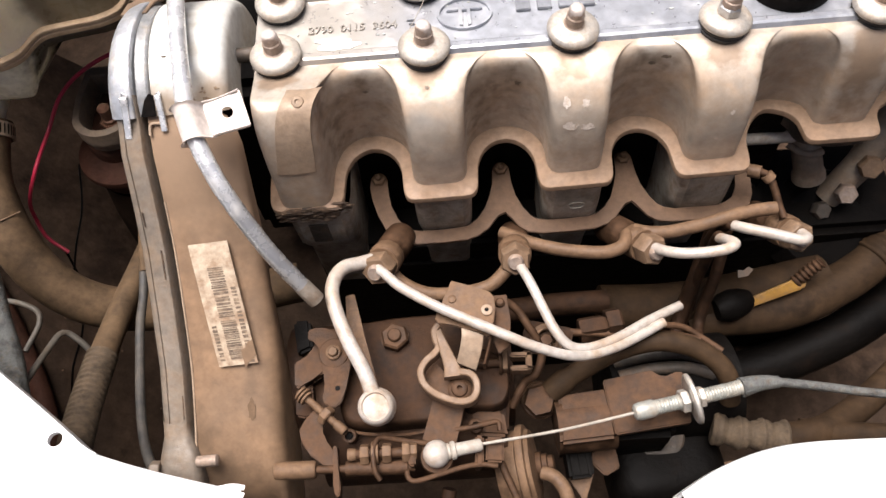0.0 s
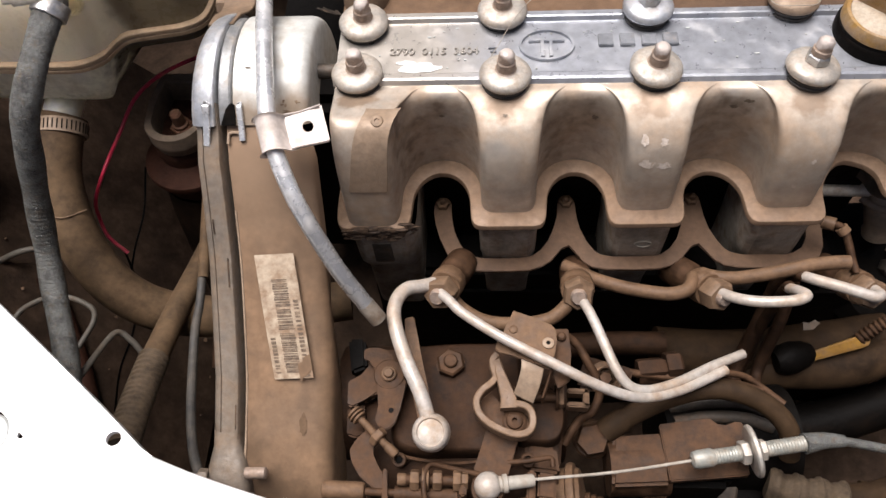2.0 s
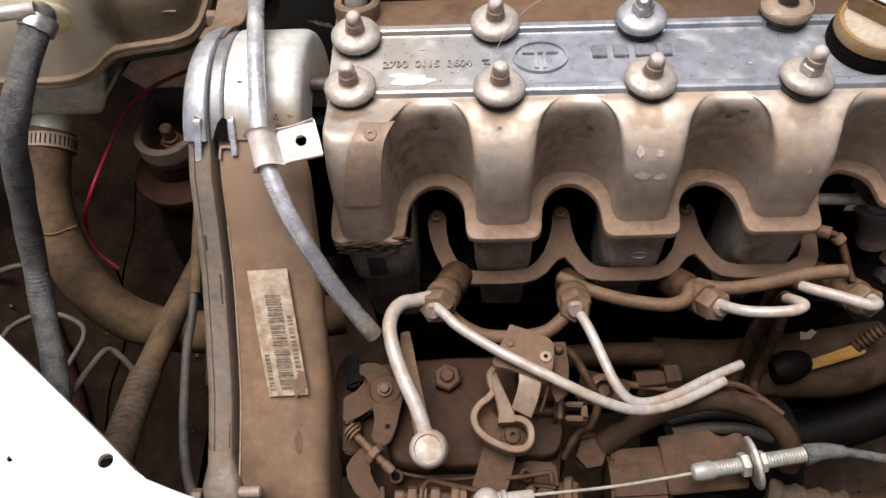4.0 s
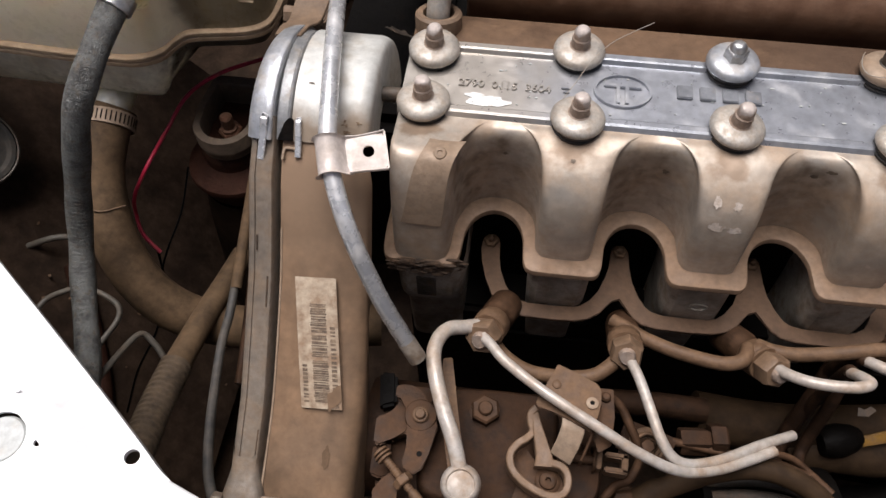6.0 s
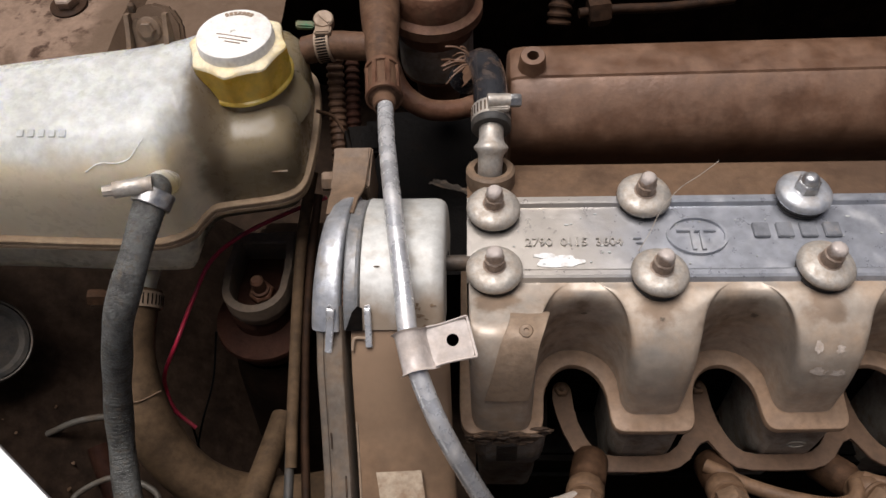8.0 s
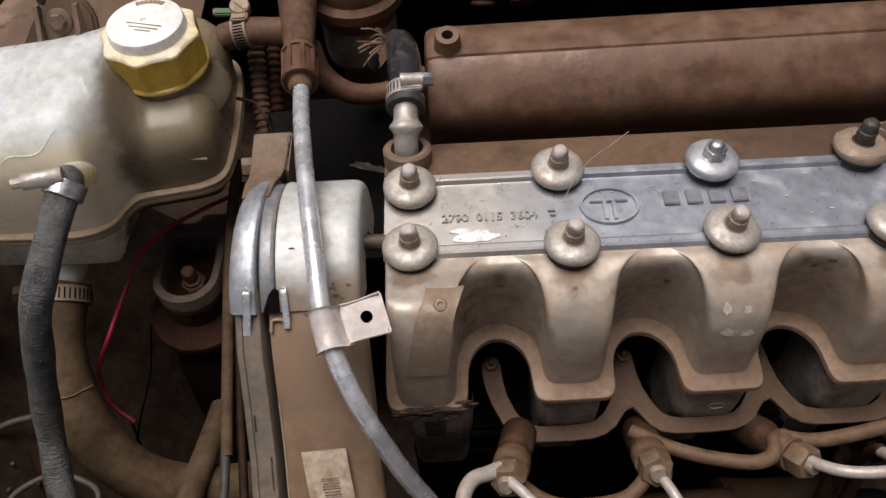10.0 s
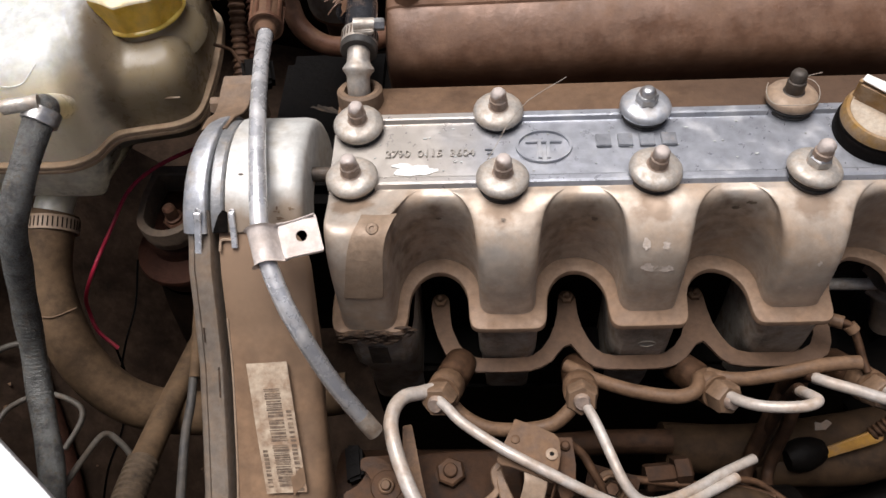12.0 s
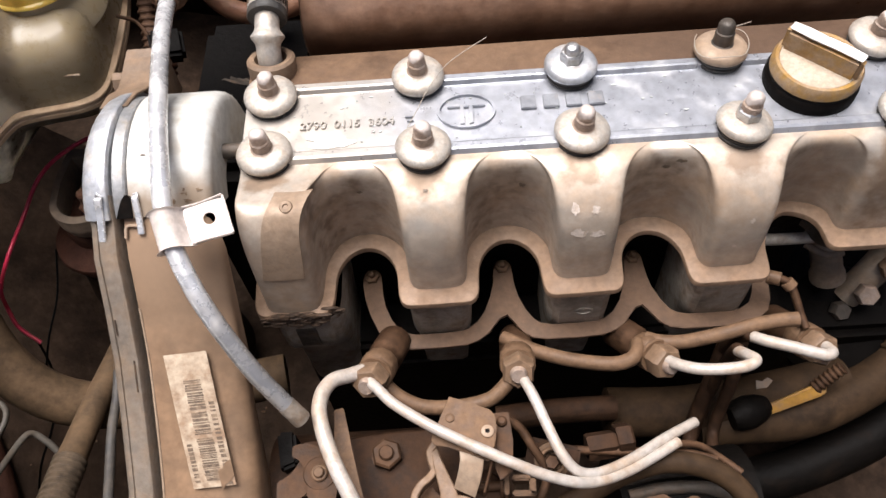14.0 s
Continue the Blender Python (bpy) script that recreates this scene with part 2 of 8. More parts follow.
M_NUT = surf("dusty_brown_nut", (0.17, 0.108, 0.066), (0.09, 0.053, 0.031), (0.20, 0.122, 0.070), 0.45, 0.45, 0.2, 0.3, big=60, soft=0.25)
M_LOOMTAPE = surf("wound_cloth_tape", (0.085, 0.062, 0.042), (0.035, 0.026, 0.018), (0.11, 0.078, 0.05), 0.45, 0.7, 0.0, 0.5, big=70, soft=0.2, spec=0.15)
M_LOOPWIRE = surf("dusty_grey_wire", (0.132, 0.1189, 0.099), (0.084, 0.0725, 0.055), (0.12, 0.0899, 0.06325), 0.4, 0.5, 0.0, 0.1, big=40)
M_CLIP = surf("clip_sheet_pale", (0.68, 0.62, 0.58), (0.56, 0.49, 0.44), (0.50, 0.41, 0.34), 0.3, 0.4, 0.25, 0.08, big=36, soft=0.3)
M_FLAKE = surf("rust_flake_brown", (0.17, 0.105, 0.06), (0.09, 0.055, 0.032), (0.22, 0.15, 0.09), 0.4, 0.7, 0.0, 0.4, big=120)
M_STRIPDUST = surf("strip_dusty", (0.112, 0.066, 0.040), (0.06, 0.034, 0.020), (0.138, 0.082, 0.049), 0.5, 0.5, 0.1, 0.2, big=30, soft=0.25, spec=0.3)
# lip metal made darker grey to hold the shade of its left-facing side
M_LIP = surf("belt_lip_shaded", (0.32, 0.325, 0.33), (0.18, 0.178, 0.17), (0.27, 0.22, 0.165), 0.2, 0.4, 0.5, 0.2, big=50, soft=0.2, contrast=0.2)
M_BELTOIL = surf("oil_darkened_dust", (0.125, 0.079, 0.048), (0.095, 0.06, 0.037), (0.14, 0.088, 0.052), 0.4, 0.6, 0.0, 0.1, big=60, soft=0.3, spec=0.15)
M_PLATE_MARK = surf("cast_mark_dark", (0.26, 0.27, 0.29), (0.16, 0.165, 0.18), (0.3, 0.24, 0.18), 0.2, 0.4, 0.6, 0.2, big=40)
M_CAPDISC = surf("oil_cap_disc_dusty", (0.42, 0.36, 0.28), (0.30, 0.24, 0.17), (0.40, 0.31, 0.22), 0.4, 0.5, 0.1, 0.35, big=60, fine=600, soft=0.25)


def translucent(name, base, dark, dust, amount, sss, through_wall=0.22):
    """Milky plastic whose thin wall lets light through."""
    m = surf(name, base, dark, dust, amount, 0.28, 0.0, 0.12, big=20, soft=0.25)
    b = m.node_tree.nodes["Principled BSDF"]
    b.inputs["Subsurface Weight"].default_value = sss
    b.inputs["Subsurface Radius"].default_value = (0.03, 0.026, 0.016)
    b.inputs["Subsurface Scale"].default_value = 1.0
    nt = m.node_tree
    thin, both = nt.nodes.new("ShaderNodeBsdfTranslucent"), nt.nodes.new("ShaderNodeMixShader")
    thin.inputs["Color"].default_value = (*tuple(min(1, 1.25 * v) for v in base), 1)
    both.inputs[0].default_value = through_wall
    nt.links.new(b.outputs[0], both.inputs[1])
    nt.links.new(thin.outputs[0], both.inputs[2])
    nt.links.new(both.outputs[0], nt.nodes["Material Output"].inputs[0])
    return m


def tinted(m, axis, lo, hi, colour, strength, ragged_by=0.050):
    """Blends the base colour into another from lo to hi along one axis, with a ragged edge."""
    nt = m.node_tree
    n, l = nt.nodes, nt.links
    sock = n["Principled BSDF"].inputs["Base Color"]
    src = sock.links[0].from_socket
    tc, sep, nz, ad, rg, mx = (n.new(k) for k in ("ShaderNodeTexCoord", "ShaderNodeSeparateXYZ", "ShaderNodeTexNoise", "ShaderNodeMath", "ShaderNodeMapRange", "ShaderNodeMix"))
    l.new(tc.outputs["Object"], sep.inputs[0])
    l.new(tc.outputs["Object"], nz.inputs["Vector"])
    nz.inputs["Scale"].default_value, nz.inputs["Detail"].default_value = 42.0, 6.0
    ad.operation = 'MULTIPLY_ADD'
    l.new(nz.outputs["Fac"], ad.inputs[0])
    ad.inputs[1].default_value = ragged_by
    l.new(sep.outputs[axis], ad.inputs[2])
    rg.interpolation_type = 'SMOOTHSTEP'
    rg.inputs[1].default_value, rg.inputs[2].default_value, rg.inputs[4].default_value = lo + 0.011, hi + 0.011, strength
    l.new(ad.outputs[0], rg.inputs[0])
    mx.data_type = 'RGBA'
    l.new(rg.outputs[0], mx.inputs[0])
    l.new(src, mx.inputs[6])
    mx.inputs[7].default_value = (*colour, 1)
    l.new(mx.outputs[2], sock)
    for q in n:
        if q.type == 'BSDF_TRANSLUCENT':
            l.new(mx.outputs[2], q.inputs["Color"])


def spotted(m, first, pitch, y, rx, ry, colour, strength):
    """A ragged patch of colour that comes again at an even pitch along x."""
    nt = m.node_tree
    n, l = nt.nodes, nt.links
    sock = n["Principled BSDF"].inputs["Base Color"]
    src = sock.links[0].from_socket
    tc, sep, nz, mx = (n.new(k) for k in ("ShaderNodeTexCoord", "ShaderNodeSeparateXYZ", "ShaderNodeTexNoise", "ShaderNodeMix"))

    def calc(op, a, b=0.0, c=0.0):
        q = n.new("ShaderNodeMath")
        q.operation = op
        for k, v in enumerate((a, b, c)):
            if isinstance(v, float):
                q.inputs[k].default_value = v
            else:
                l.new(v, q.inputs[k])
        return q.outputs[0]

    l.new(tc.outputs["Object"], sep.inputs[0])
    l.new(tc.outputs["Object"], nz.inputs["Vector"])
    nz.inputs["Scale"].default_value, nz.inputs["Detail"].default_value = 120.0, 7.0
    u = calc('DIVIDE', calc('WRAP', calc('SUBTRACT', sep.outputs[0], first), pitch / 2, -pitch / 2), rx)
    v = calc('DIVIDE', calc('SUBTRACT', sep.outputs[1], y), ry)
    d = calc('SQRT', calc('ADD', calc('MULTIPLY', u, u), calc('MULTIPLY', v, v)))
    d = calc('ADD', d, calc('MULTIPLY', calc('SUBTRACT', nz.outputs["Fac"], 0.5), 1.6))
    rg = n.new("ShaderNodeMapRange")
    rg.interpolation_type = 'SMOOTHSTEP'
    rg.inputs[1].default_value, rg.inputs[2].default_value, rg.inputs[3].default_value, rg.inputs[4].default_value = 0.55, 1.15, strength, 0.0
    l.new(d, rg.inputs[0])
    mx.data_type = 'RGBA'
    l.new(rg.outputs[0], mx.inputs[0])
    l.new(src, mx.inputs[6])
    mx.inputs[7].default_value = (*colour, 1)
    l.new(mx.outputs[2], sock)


M_TANK = translucent("tank_plastic", (0.78, 0.80, 0.775), (0.70, 0.71, 0.67), (0.50, 0.45, 0.36), 0.12, 0.65)
# tan below the shoulder, then brown stains towards the filler end
tinted(M_TANK, 2, 0.033, 0.019, (0.90, 0.78, 0.56), 0.80, 0.014)
tinted(M_TANK, 0, -0.184, -0.164, (0.22, 0.17, 0.10), 0.85, 0.020)
tinted(M_TANK, 0, -0.176, -0.167, (0.11, 0.07, 0.038), 0.6, 0.022)
tinted(M_TANK, 0, -0.163, -0.152, (0.30, 0.24, 0.15), 0.85, 0.022)
M_SEAM = surf("tank_seam_dirty", (0.42, 0.305, 0.195), (0.30, 0.205, 0.125), (0.33, 0.22, 0.13), 0.5, 0.45, 0.0, 0.15, big=30, soft=0.25)
M_LUG = surf("lug_dirty", (0.17, 0.115, 0.075), (0.09, 0.06, 0.04), (0.2, 0.13, 0.08), 0.5, 0.5, 0.0, 0.3, big=40, soft=0.2, top_mix=0.4)
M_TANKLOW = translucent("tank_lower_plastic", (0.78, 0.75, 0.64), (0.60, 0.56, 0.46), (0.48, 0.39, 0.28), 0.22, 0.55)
# lower half turns near-black under the filler end
tinted(M_TANKLOW, 0, -0.180, -0.168, (0.035, 0.029, 0.023), 0.92)
tinted(M_CREAM, 0, -0.278, -0.255, (0.12, 0.078, 0.05), 0.85)
# caked dust on each lobe below its bolt
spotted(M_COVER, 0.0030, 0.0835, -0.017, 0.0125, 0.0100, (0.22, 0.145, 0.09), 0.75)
# cover turns darker towards its lower edge
tinted(M_COVER, 2, -0.050, -0.068, (0.17, 0.15, 0.115), 0.4)
# each scallop painted darker brown: recess shade laid over its dirt
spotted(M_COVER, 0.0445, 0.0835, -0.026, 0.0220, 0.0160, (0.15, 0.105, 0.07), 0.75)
tinted(M_DOME, 1, 0.004, -0.018, (0.25, 0.175, 0.11), 0.85)
# ledge turns darker towards its right-hand end
tinted(M_LEDGE, 0, 0.170, 0.250, (0.060, 0.036, 0.024), 0.65)
tinted(M_STUD, 2, 0.0295, 0.0335, (0.56, 0.50, 0.46), 0.75)
# belt face grows lighter towards its top
tinted(M_BELT, 1, -0.090, -0.030, (0.285, 0.190, 0.122), 0.65)
# tube turns darker towards its lower end
tinted(M_TUBE, 1, -0.050, -0.090, (0.20, 0.19, 0.18), 0.75)
tinted(M_PLATE, 0, 0.120, 0.045, (0.45, 0.40, 0.335), 0.8)
M_CAP = translucent("cap_plastic", (0.95, 0.62, 0.11), (0.80, 0.45, 0.05), (0.70, 0.50, 0.2), 0.18, 0.6)
# cap shoulder and top painted near-white for the strong light they catch
M_CAPRIM = surf("cap_rim_lit", (0.88, 0.78, 0.54), (0.84, 0.64, 0.28), (0.78, 0.68, 0.5), 0.35, 0.35, 0.0, 0.06, big=40, soft=0.25)
M_CAPTOP = surf("cap_top_pale", (0.9, 0.88, 0.83), (0.84, 0.80, 0.72), (0.66, 0.56, 0.44), 0.15, 0.4, 0.0, 0.05, big=30)


# ---------------------------------------------------------------- mesh helpers
def link(name, bm, material, parent=None, label="", sharp=38):
    bmesh.ops.recalc_face_normals(bm, faces=bm.faces[:])
    for f in bm.faces:
        f.smooth = True
    for e in bm.edges:
        if len(e.link_faces) == 2 and e.calc_face_angle(0) > radians(sharp):
            e.smooth = False
    me = bpy.data.meshes.new(name)
    bm.to_mesh(me)
    bm.free()
    me.materials.append(material)
    ob = new(name, me)
    if parent is not None:
        ob.parent = parent
    if label:
        ob["label"] = label
    return ob


def part(name, bm, material, parent, label="", sharp=38):
    return link(name, bm, material, parent, label, sharp)


def thing(name, label, category, group="", kind=""):
    return tagged(new(name), label, category, group, kind)


def axis_m(origin, direction, spin=0):
    q = Vector(direction).to_track_quat('Z', 'Y')
    return Matrix.Translation(origin) @ q.to_matrix().to_4x4() @ Matrix.Rotation(radians(spin), 4, 'Z')


def lathe(profile, m=Matrix(), seg=24, bm=None):
    """Turns a profile of (radius, height) about the z axis of m."""
    bm = bm or bmesh.new()
    rings = []
    for r, h in profile:
        if r < 1e-6:
            rings.append([bm.verts.new(m @ Vector((0, 0, h)))])
        else:
            rings.append([bm.verts.new(m @ Vector((r * math.cos(2 * math.pi * i / seg), r * math.sin(2 * math.pi * i / seg), h))) for i in range(seg)])
    for a, b in zip(rings, rings[1:]):
        for i in range(seg):
            j = (i + 1) % seg
            q = [a[i % len(a)], a[j % len(a)], b[j % len(b)], b[i % len(b)]]
            q = list(dict.fromkeys(q))
            if len(q) > 2:
                bm.faces.new(q)
    return bm


def hexa(r, h, m, bm=None, seg=6):
    return lathe([(0, 0), (r * 0.93, 0), (r, h * 0.1), (r, h * 0.85), (r * 0.86, h), (0, h)], m, seg, bm)


def spline(pts, n=8):
    """Catmull-Rom through the points."""
    p = [Vector(v) for v in pts]
    p = [2 * p[0] - p[1]] + p + [2 * p[-1] - p[-2]]
    out = []
    for i in range(1, len(p) - 2):
        for k in range(n):
            t = k / n
            a, b, c, d = p[i - 1:i + 3]
            out.append(0.5 * (2 * b + (c - a) * t + (2 * a - 5 * b + 4 * c - d) * t * t + (3 * b - a - 3 * c + d) * t ** 3))
    out.append(p[-2])
    return out


def tube(pts, r, seg=14, n=8, bm=None, ridges=None, smooth=True, caps=True):
    """A round tube along a spline. r: radius, or a function of 0..1. ridges: (length, height) of a corrugated wall."""
    bm = bm or bmesh.new()
    c = spline(pts, n) if smooth else [Vector(p) for p in pts]
    if ridges:
        length = sum((b - a).length for a, b in zip(c, c[1:]))
        want = max(8, int(length / ridges[0] * 4))
        acc, fine, tot = 0.0, [], 0.0
        cum = [0.0]
        for a, b in zip(c, c[1:]):
            cum.append(cum[-1] + (b - a).length)
        k = 0
        for i in range(want + 1):
            s = length * i / want
            while k < len(c) - 2 and cum[k + 1] < s:
                k += 1
            f = (s - cum[k]) / max(1e-9, cum[k + 1] - cum[k])
            fine.append(c[k].lerp(c[k + 1], f))
        c = fine
    rings = []
    tan0 = (c[1] - c[0]).normalized()
    up = tan0.orthogonal().normalized()
    for i, p in enumerate(c):
        tan = (c[min(i + 1, len(c) - 1)] - c[max(i - 1, 0)]).normalized()
        up = (up - tan * up.dot(tan)).normalized()
        side = tan.cross(up)
        t = i / (len(c) - 1)
        rad = r(t) if callable(r) else r
        if ridges:
            rad += ridges[1] * (1 if i % 4 in (1, 2) else -0.3)
        rings.append([bm.verts.new(p + rad * (math.cos(a) * up + math.sin(a) * side)) for a in (2 * math.pi * k / seg for k in range(seg))])
    for a, b in zip(rings, rings[1:]):
        for i in range(seg):
            bm.faces.new((a[i], a[(i + 1) % seg], b[(i + 1) % seg], b[i]))
    if caps:
        bm.faces.new(rings[0])
        bm.faces.new(rings[-1])
    return bm


def slab(outline, lo, hi, m=Matrix(), bevel=0.0, bm=None):
    """A flat piece: an outline in x, y, from height lo to hi, laid by m."""
    own = bmesh.new()
    a = [own.verts.new((x, y, lo)) for x, y in outline]
    b = [own.verts.new((x, y, hi)) for x, y in outline]
    k = len(a)
    own.faces.new(a[::-1])
    own.faces.new(b)
    for i in range(k):
        own.faces.new((a[i], a[(i + 1) % k], b[(i + 1) % k], b[i]))
    if bevel:
        bmesh.ops.bevel(own, geom=[e for e in own.edges], offset=bevel, segments=2, affect='EDGES', clamp_overlap=True)
    own.transform(m)
    if bm is None:
        return own
    me = bpy.data.meshes.new("tmp")
    own.to_mesh(me)
    own.free()
    bm.from_mesh(me)
    bpy.data.meshes.remove(me)
    return bm


def box(sx, sy, sz, m, bevel=0.0015, bm=None):
    return slab([(-sx / 2, -sy / 2), (sx / 2, -sy / 2), (sx / 2, sy / 2), (-sx / 2, sy / 2)], -sz / 2, sz / 2, m, bevel, bm)


def ribbon(path, width, thick, n=6, bm=None, up=(0, 0, 1)):
    """A flat strip of even width that follows a spline, its flat side towards up."""
    bm = bm or bmesh.new()
    c = spline(path, n)
    up = Vector(up).normalized()
    rows = []
    for i, p in enumerate(c):
        tan = (c[min(i + 1, len(c) - 1)] - c[max(i - 1, 0)]).normalized()
        side = tan.cross(up).normalized()
        w = width(i / (len(c) - 1)) if callable(width) else width
        e = min(0.0006, thick * 0.3)
        ring = []
        for u, v in ((-w / 2 + e, thick / 2), (w / 2 - e, thick / 2), (w / 2, thick / 2 - e), (w / 2, -thick / 2), (-w / 2, -thick / 2), (-w / 2, thick / 2 - e)):
            ring.append(bm.verts.new(p + side * u + up * v))
        rows.append(ring)
    for a, b in zip(rows, rows[1:]):
        for i in range(6):
            bm.faces.new((a[i], a[(i + 1) % 6], b[(i + 1) % 6], b[i]))
    bm.faces.new(rows[0])
    bm.faces.new(rows[-1])
    return bm


def loft(rings, bm=None, close=True, ends=(False, False)):
    bm = bm or bmesh.new()
    vs = [[bm.verts.new(p) for p in ring] for ring in rings]
    for a, b in zip(vs, vs[1:]):
        k = len(a)
        for i in range(k if close else k - 1):
            bm.faces.new((a[i], a[(i + 1) % k], b[(i + 1) % k], b[i]))
    if ends[0]:
        bm.faces.new(vs[0][::-1])
    if ends[1]:
        bm.faces.new(vs[-1])
    return bm


def offset(poly, d, closed=False):
    """Offsets a plan polyline to its left by d."""
    out, k = [], len(poly)
    for i, p in enumerate(poly):
        a = poly[(i - 1) % k] if closed or i else p
        b = poly[(i + 1) % k] if closed or i < k - 1 else p
        t = Vector((b[0] - a[0], b[1] - a[1]))
        t = t.normalized() if t.length else Vector((1, 0))
        out.append((p[0] - t.y * d, p[1] + t.x * d))
    return out


def lerp_profile(profile, t):
    """A point at 0..1 along a list of tuples, by a spline."""
    c = spline([(*p, 0) if len(p) == 2 else p for p in profile], 1)
    s = t * (len(profile) - 1)
    i = min(int(s), len(profile) - 2)
    f = s - i
    p = [Vector((*v, 0)) if len(v) == 2 else Vector(v) for v in profile]
    p = [2 * p[0] - p[1]] + p + [2 * p[-1] - p[-2]]
    a, b, c, d = p[i:i + 4]
    return 0.5 * (2 * b + (c - a) * f + (2 * a - 5 * b + 4 * c - d) * f * f + (3 * b - a - 3 * c + d) * f ** 3)


def pebble(sx, sy, sz, m, power=3.5, bm=None, seg=28):
    """A block with generously rounded edges."""
    bm = bm or bmesh.new()

    def soft_pow(v):
        return math.copysign(abs(v) ** (2 / power), v)

    rings = []
    for i in range(1, seg // 2):
        lat = -math.pi / 2 + math.pi * i / (seg // 2)
        rings.append([m @ Vector((sx / 2 * soft_pow(math.cos(lat)) * soft_pow(math.cos(a)), sy / 2 * soft_pow(math.cos(lat)) * soft_pow(math.sin(a)), sz / 2 * soft_pow(math.sin(lat)))) for a in (2 * math.pi * k / seg for k in range(seg))])
    loft(rings, bm, ends=(True, True))
    return bm

# ---------------------------------------------------------------- setting
def setting(name, bm, material, label, category, kind="structure"):
    return tagged(link(name, bm, material), label, category, kind=kind)


bm = bmesh.new()
bmesh.ops.create_grid(bm, x_segments=4, y_segments=4, size=60, matrix=Matrix.Translation((0, 0, -0.82)))
setting("ground", bm, M_GROUND, "bare dusty brown ground under the car", "ground")
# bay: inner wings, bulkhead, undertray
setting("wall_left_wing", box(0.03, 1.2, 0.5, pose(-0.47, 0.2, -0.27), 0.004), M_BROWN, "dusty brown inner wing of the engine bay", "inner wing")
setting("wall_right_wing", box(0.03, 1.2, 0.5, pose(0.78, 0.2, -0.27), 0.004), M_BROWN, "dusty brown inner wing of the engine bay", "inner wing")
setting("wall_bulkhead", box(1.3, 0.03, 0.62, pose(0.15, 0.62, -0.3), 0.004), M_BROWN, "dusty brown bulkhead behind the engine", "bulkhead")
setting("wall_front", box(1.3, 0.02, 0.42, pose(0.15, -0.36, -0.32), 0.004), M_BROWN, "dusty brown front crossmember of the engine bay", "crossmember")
tray = bmesh.new()
bmesh.ops.create_grid(tray, x_segments=70, y_segments=60, size=0.5)
for v in tray.verts:
    x, y = v.co.x * 1.28 + 0.15, v.co.y + 0.13
    v.co = (x, y, -0.42 + 0.012 * noise.noise((x * 9, y * 9, 0)) + 0.035 * max(0, min(1, (-x - 0.18) * 12)) + 0.004 * noise.noise((x * 40, y * 40, 2)))
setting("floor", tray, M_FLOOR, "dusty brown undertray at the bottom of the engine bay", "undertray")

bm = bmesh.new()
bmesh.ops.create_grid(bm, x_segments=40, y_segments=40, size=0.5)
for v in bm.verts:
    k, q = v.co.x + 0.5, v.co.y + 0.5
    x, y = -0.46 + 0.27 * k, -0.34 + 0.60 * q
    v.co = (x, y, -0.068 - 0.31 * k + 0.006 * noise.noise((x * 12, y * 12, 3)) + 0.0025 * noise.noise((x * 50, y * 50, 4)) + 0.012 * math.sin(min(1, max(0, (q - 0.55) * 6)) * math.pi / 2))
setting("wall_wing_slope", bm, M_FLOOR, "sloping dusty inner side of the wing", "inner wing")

# ---------------------------------------------------------------- cam cover
PITCH = 0.085
cover = thing("cam_cover", "dusty cast aluminium cam cover with deep scallops along its front", "engine cover")
LOBE = [(-0.004, 0.0), (-0.0105, 0.0), (-0.021, -0.0035), (-0.033, -0.0105), (-0.0415, -0.022), (-0.0462, -0.040), (-0.0482, -0.066)]
LOBE_END = [(-0.004, 0.0), (-0.013, 0.0012), (-0.0255, 0.0045), (-0.0385, 0.0050), (-0.0490, -0.009), (-0.0545, -0.034), (-0.0580, -0.066)]
LOBE_BACK = [(-0.004, 0.0), (-0.008, -0.0005), (-0.014, -0.004), (-0.0188, -0.011), (-0.0220, -0.022), (-0.0240, -0.040), (-0.0255, -0.066)]
DELL = [(-0.004, 0.0), (-0.0088, -0.0014), (-0.0112, -0.0055), (-0.0114, -0.015), (-0.0102, -0.032), (-0.0084, -0.050), (-0.0075, -0.066)]
WIDE = [(0.10, 0), (0.50, 0), (0.80, 0), (0.93, 0), (0.98, 0), (1.0, 0), (1.0, 0)]
WAVE = 0.0835
LOBE_X = 0.0055


def half_wave(r, corner):
    """From a scallop's middle to a lobe's middle: steps of (reach across, depth 0..1)."""
    k = 0.58
    pts = [(r * math.sin(a), k * (1 - math.cos(a))) for a in (radians(d) for d in range(0, 91, 9))]
    pts += [(r + 0.0003, 0.70), (r + 0.0006, 0.80), (r + 0.0006 + corner * 0.1, 0.875), (r + 0.0006 + corner * 0.3, 0.942), (r + 0.0006 + corner * 0.62, 0.982), (r + 0.0006 + corner, 0.997), (WAVE / 2, 1.0)]
    return pts


def wave_plan(r, corner, wide, place):
    """The front of the cover in plan: place(x, depth) gives each point."""
    half = half_wave(r, corner)
    row = []
    for k in range(-1, 5):
        mid = LOBE_X + WAVE * (k + 0.5)
        both = [(-a, v) for a, v in half[::-1]] + half[1:]
        if k == -1:
            both = half[10:]
        for a, v in both[:-1]:
            b = a if k == -1 else a * (wide + (1 - wide) * (abs(a) * 2 / WAVE) ** 3)
            row.append(place(mid + b, v))
    return row


def end_share(x):
    """1 on the end lobe, 0 on the others."""
    g = max(0, min(1, (0.034 - x) / 0.010))
    return g * g * (3 - 2 * g)


def back_share(x, at=0.2975, over=0.012):
    """1 on the set-back lobe at the far end."""
    g = max(0, min(1, (x - at) / over))
    return g * g * (3 - 2 * g)


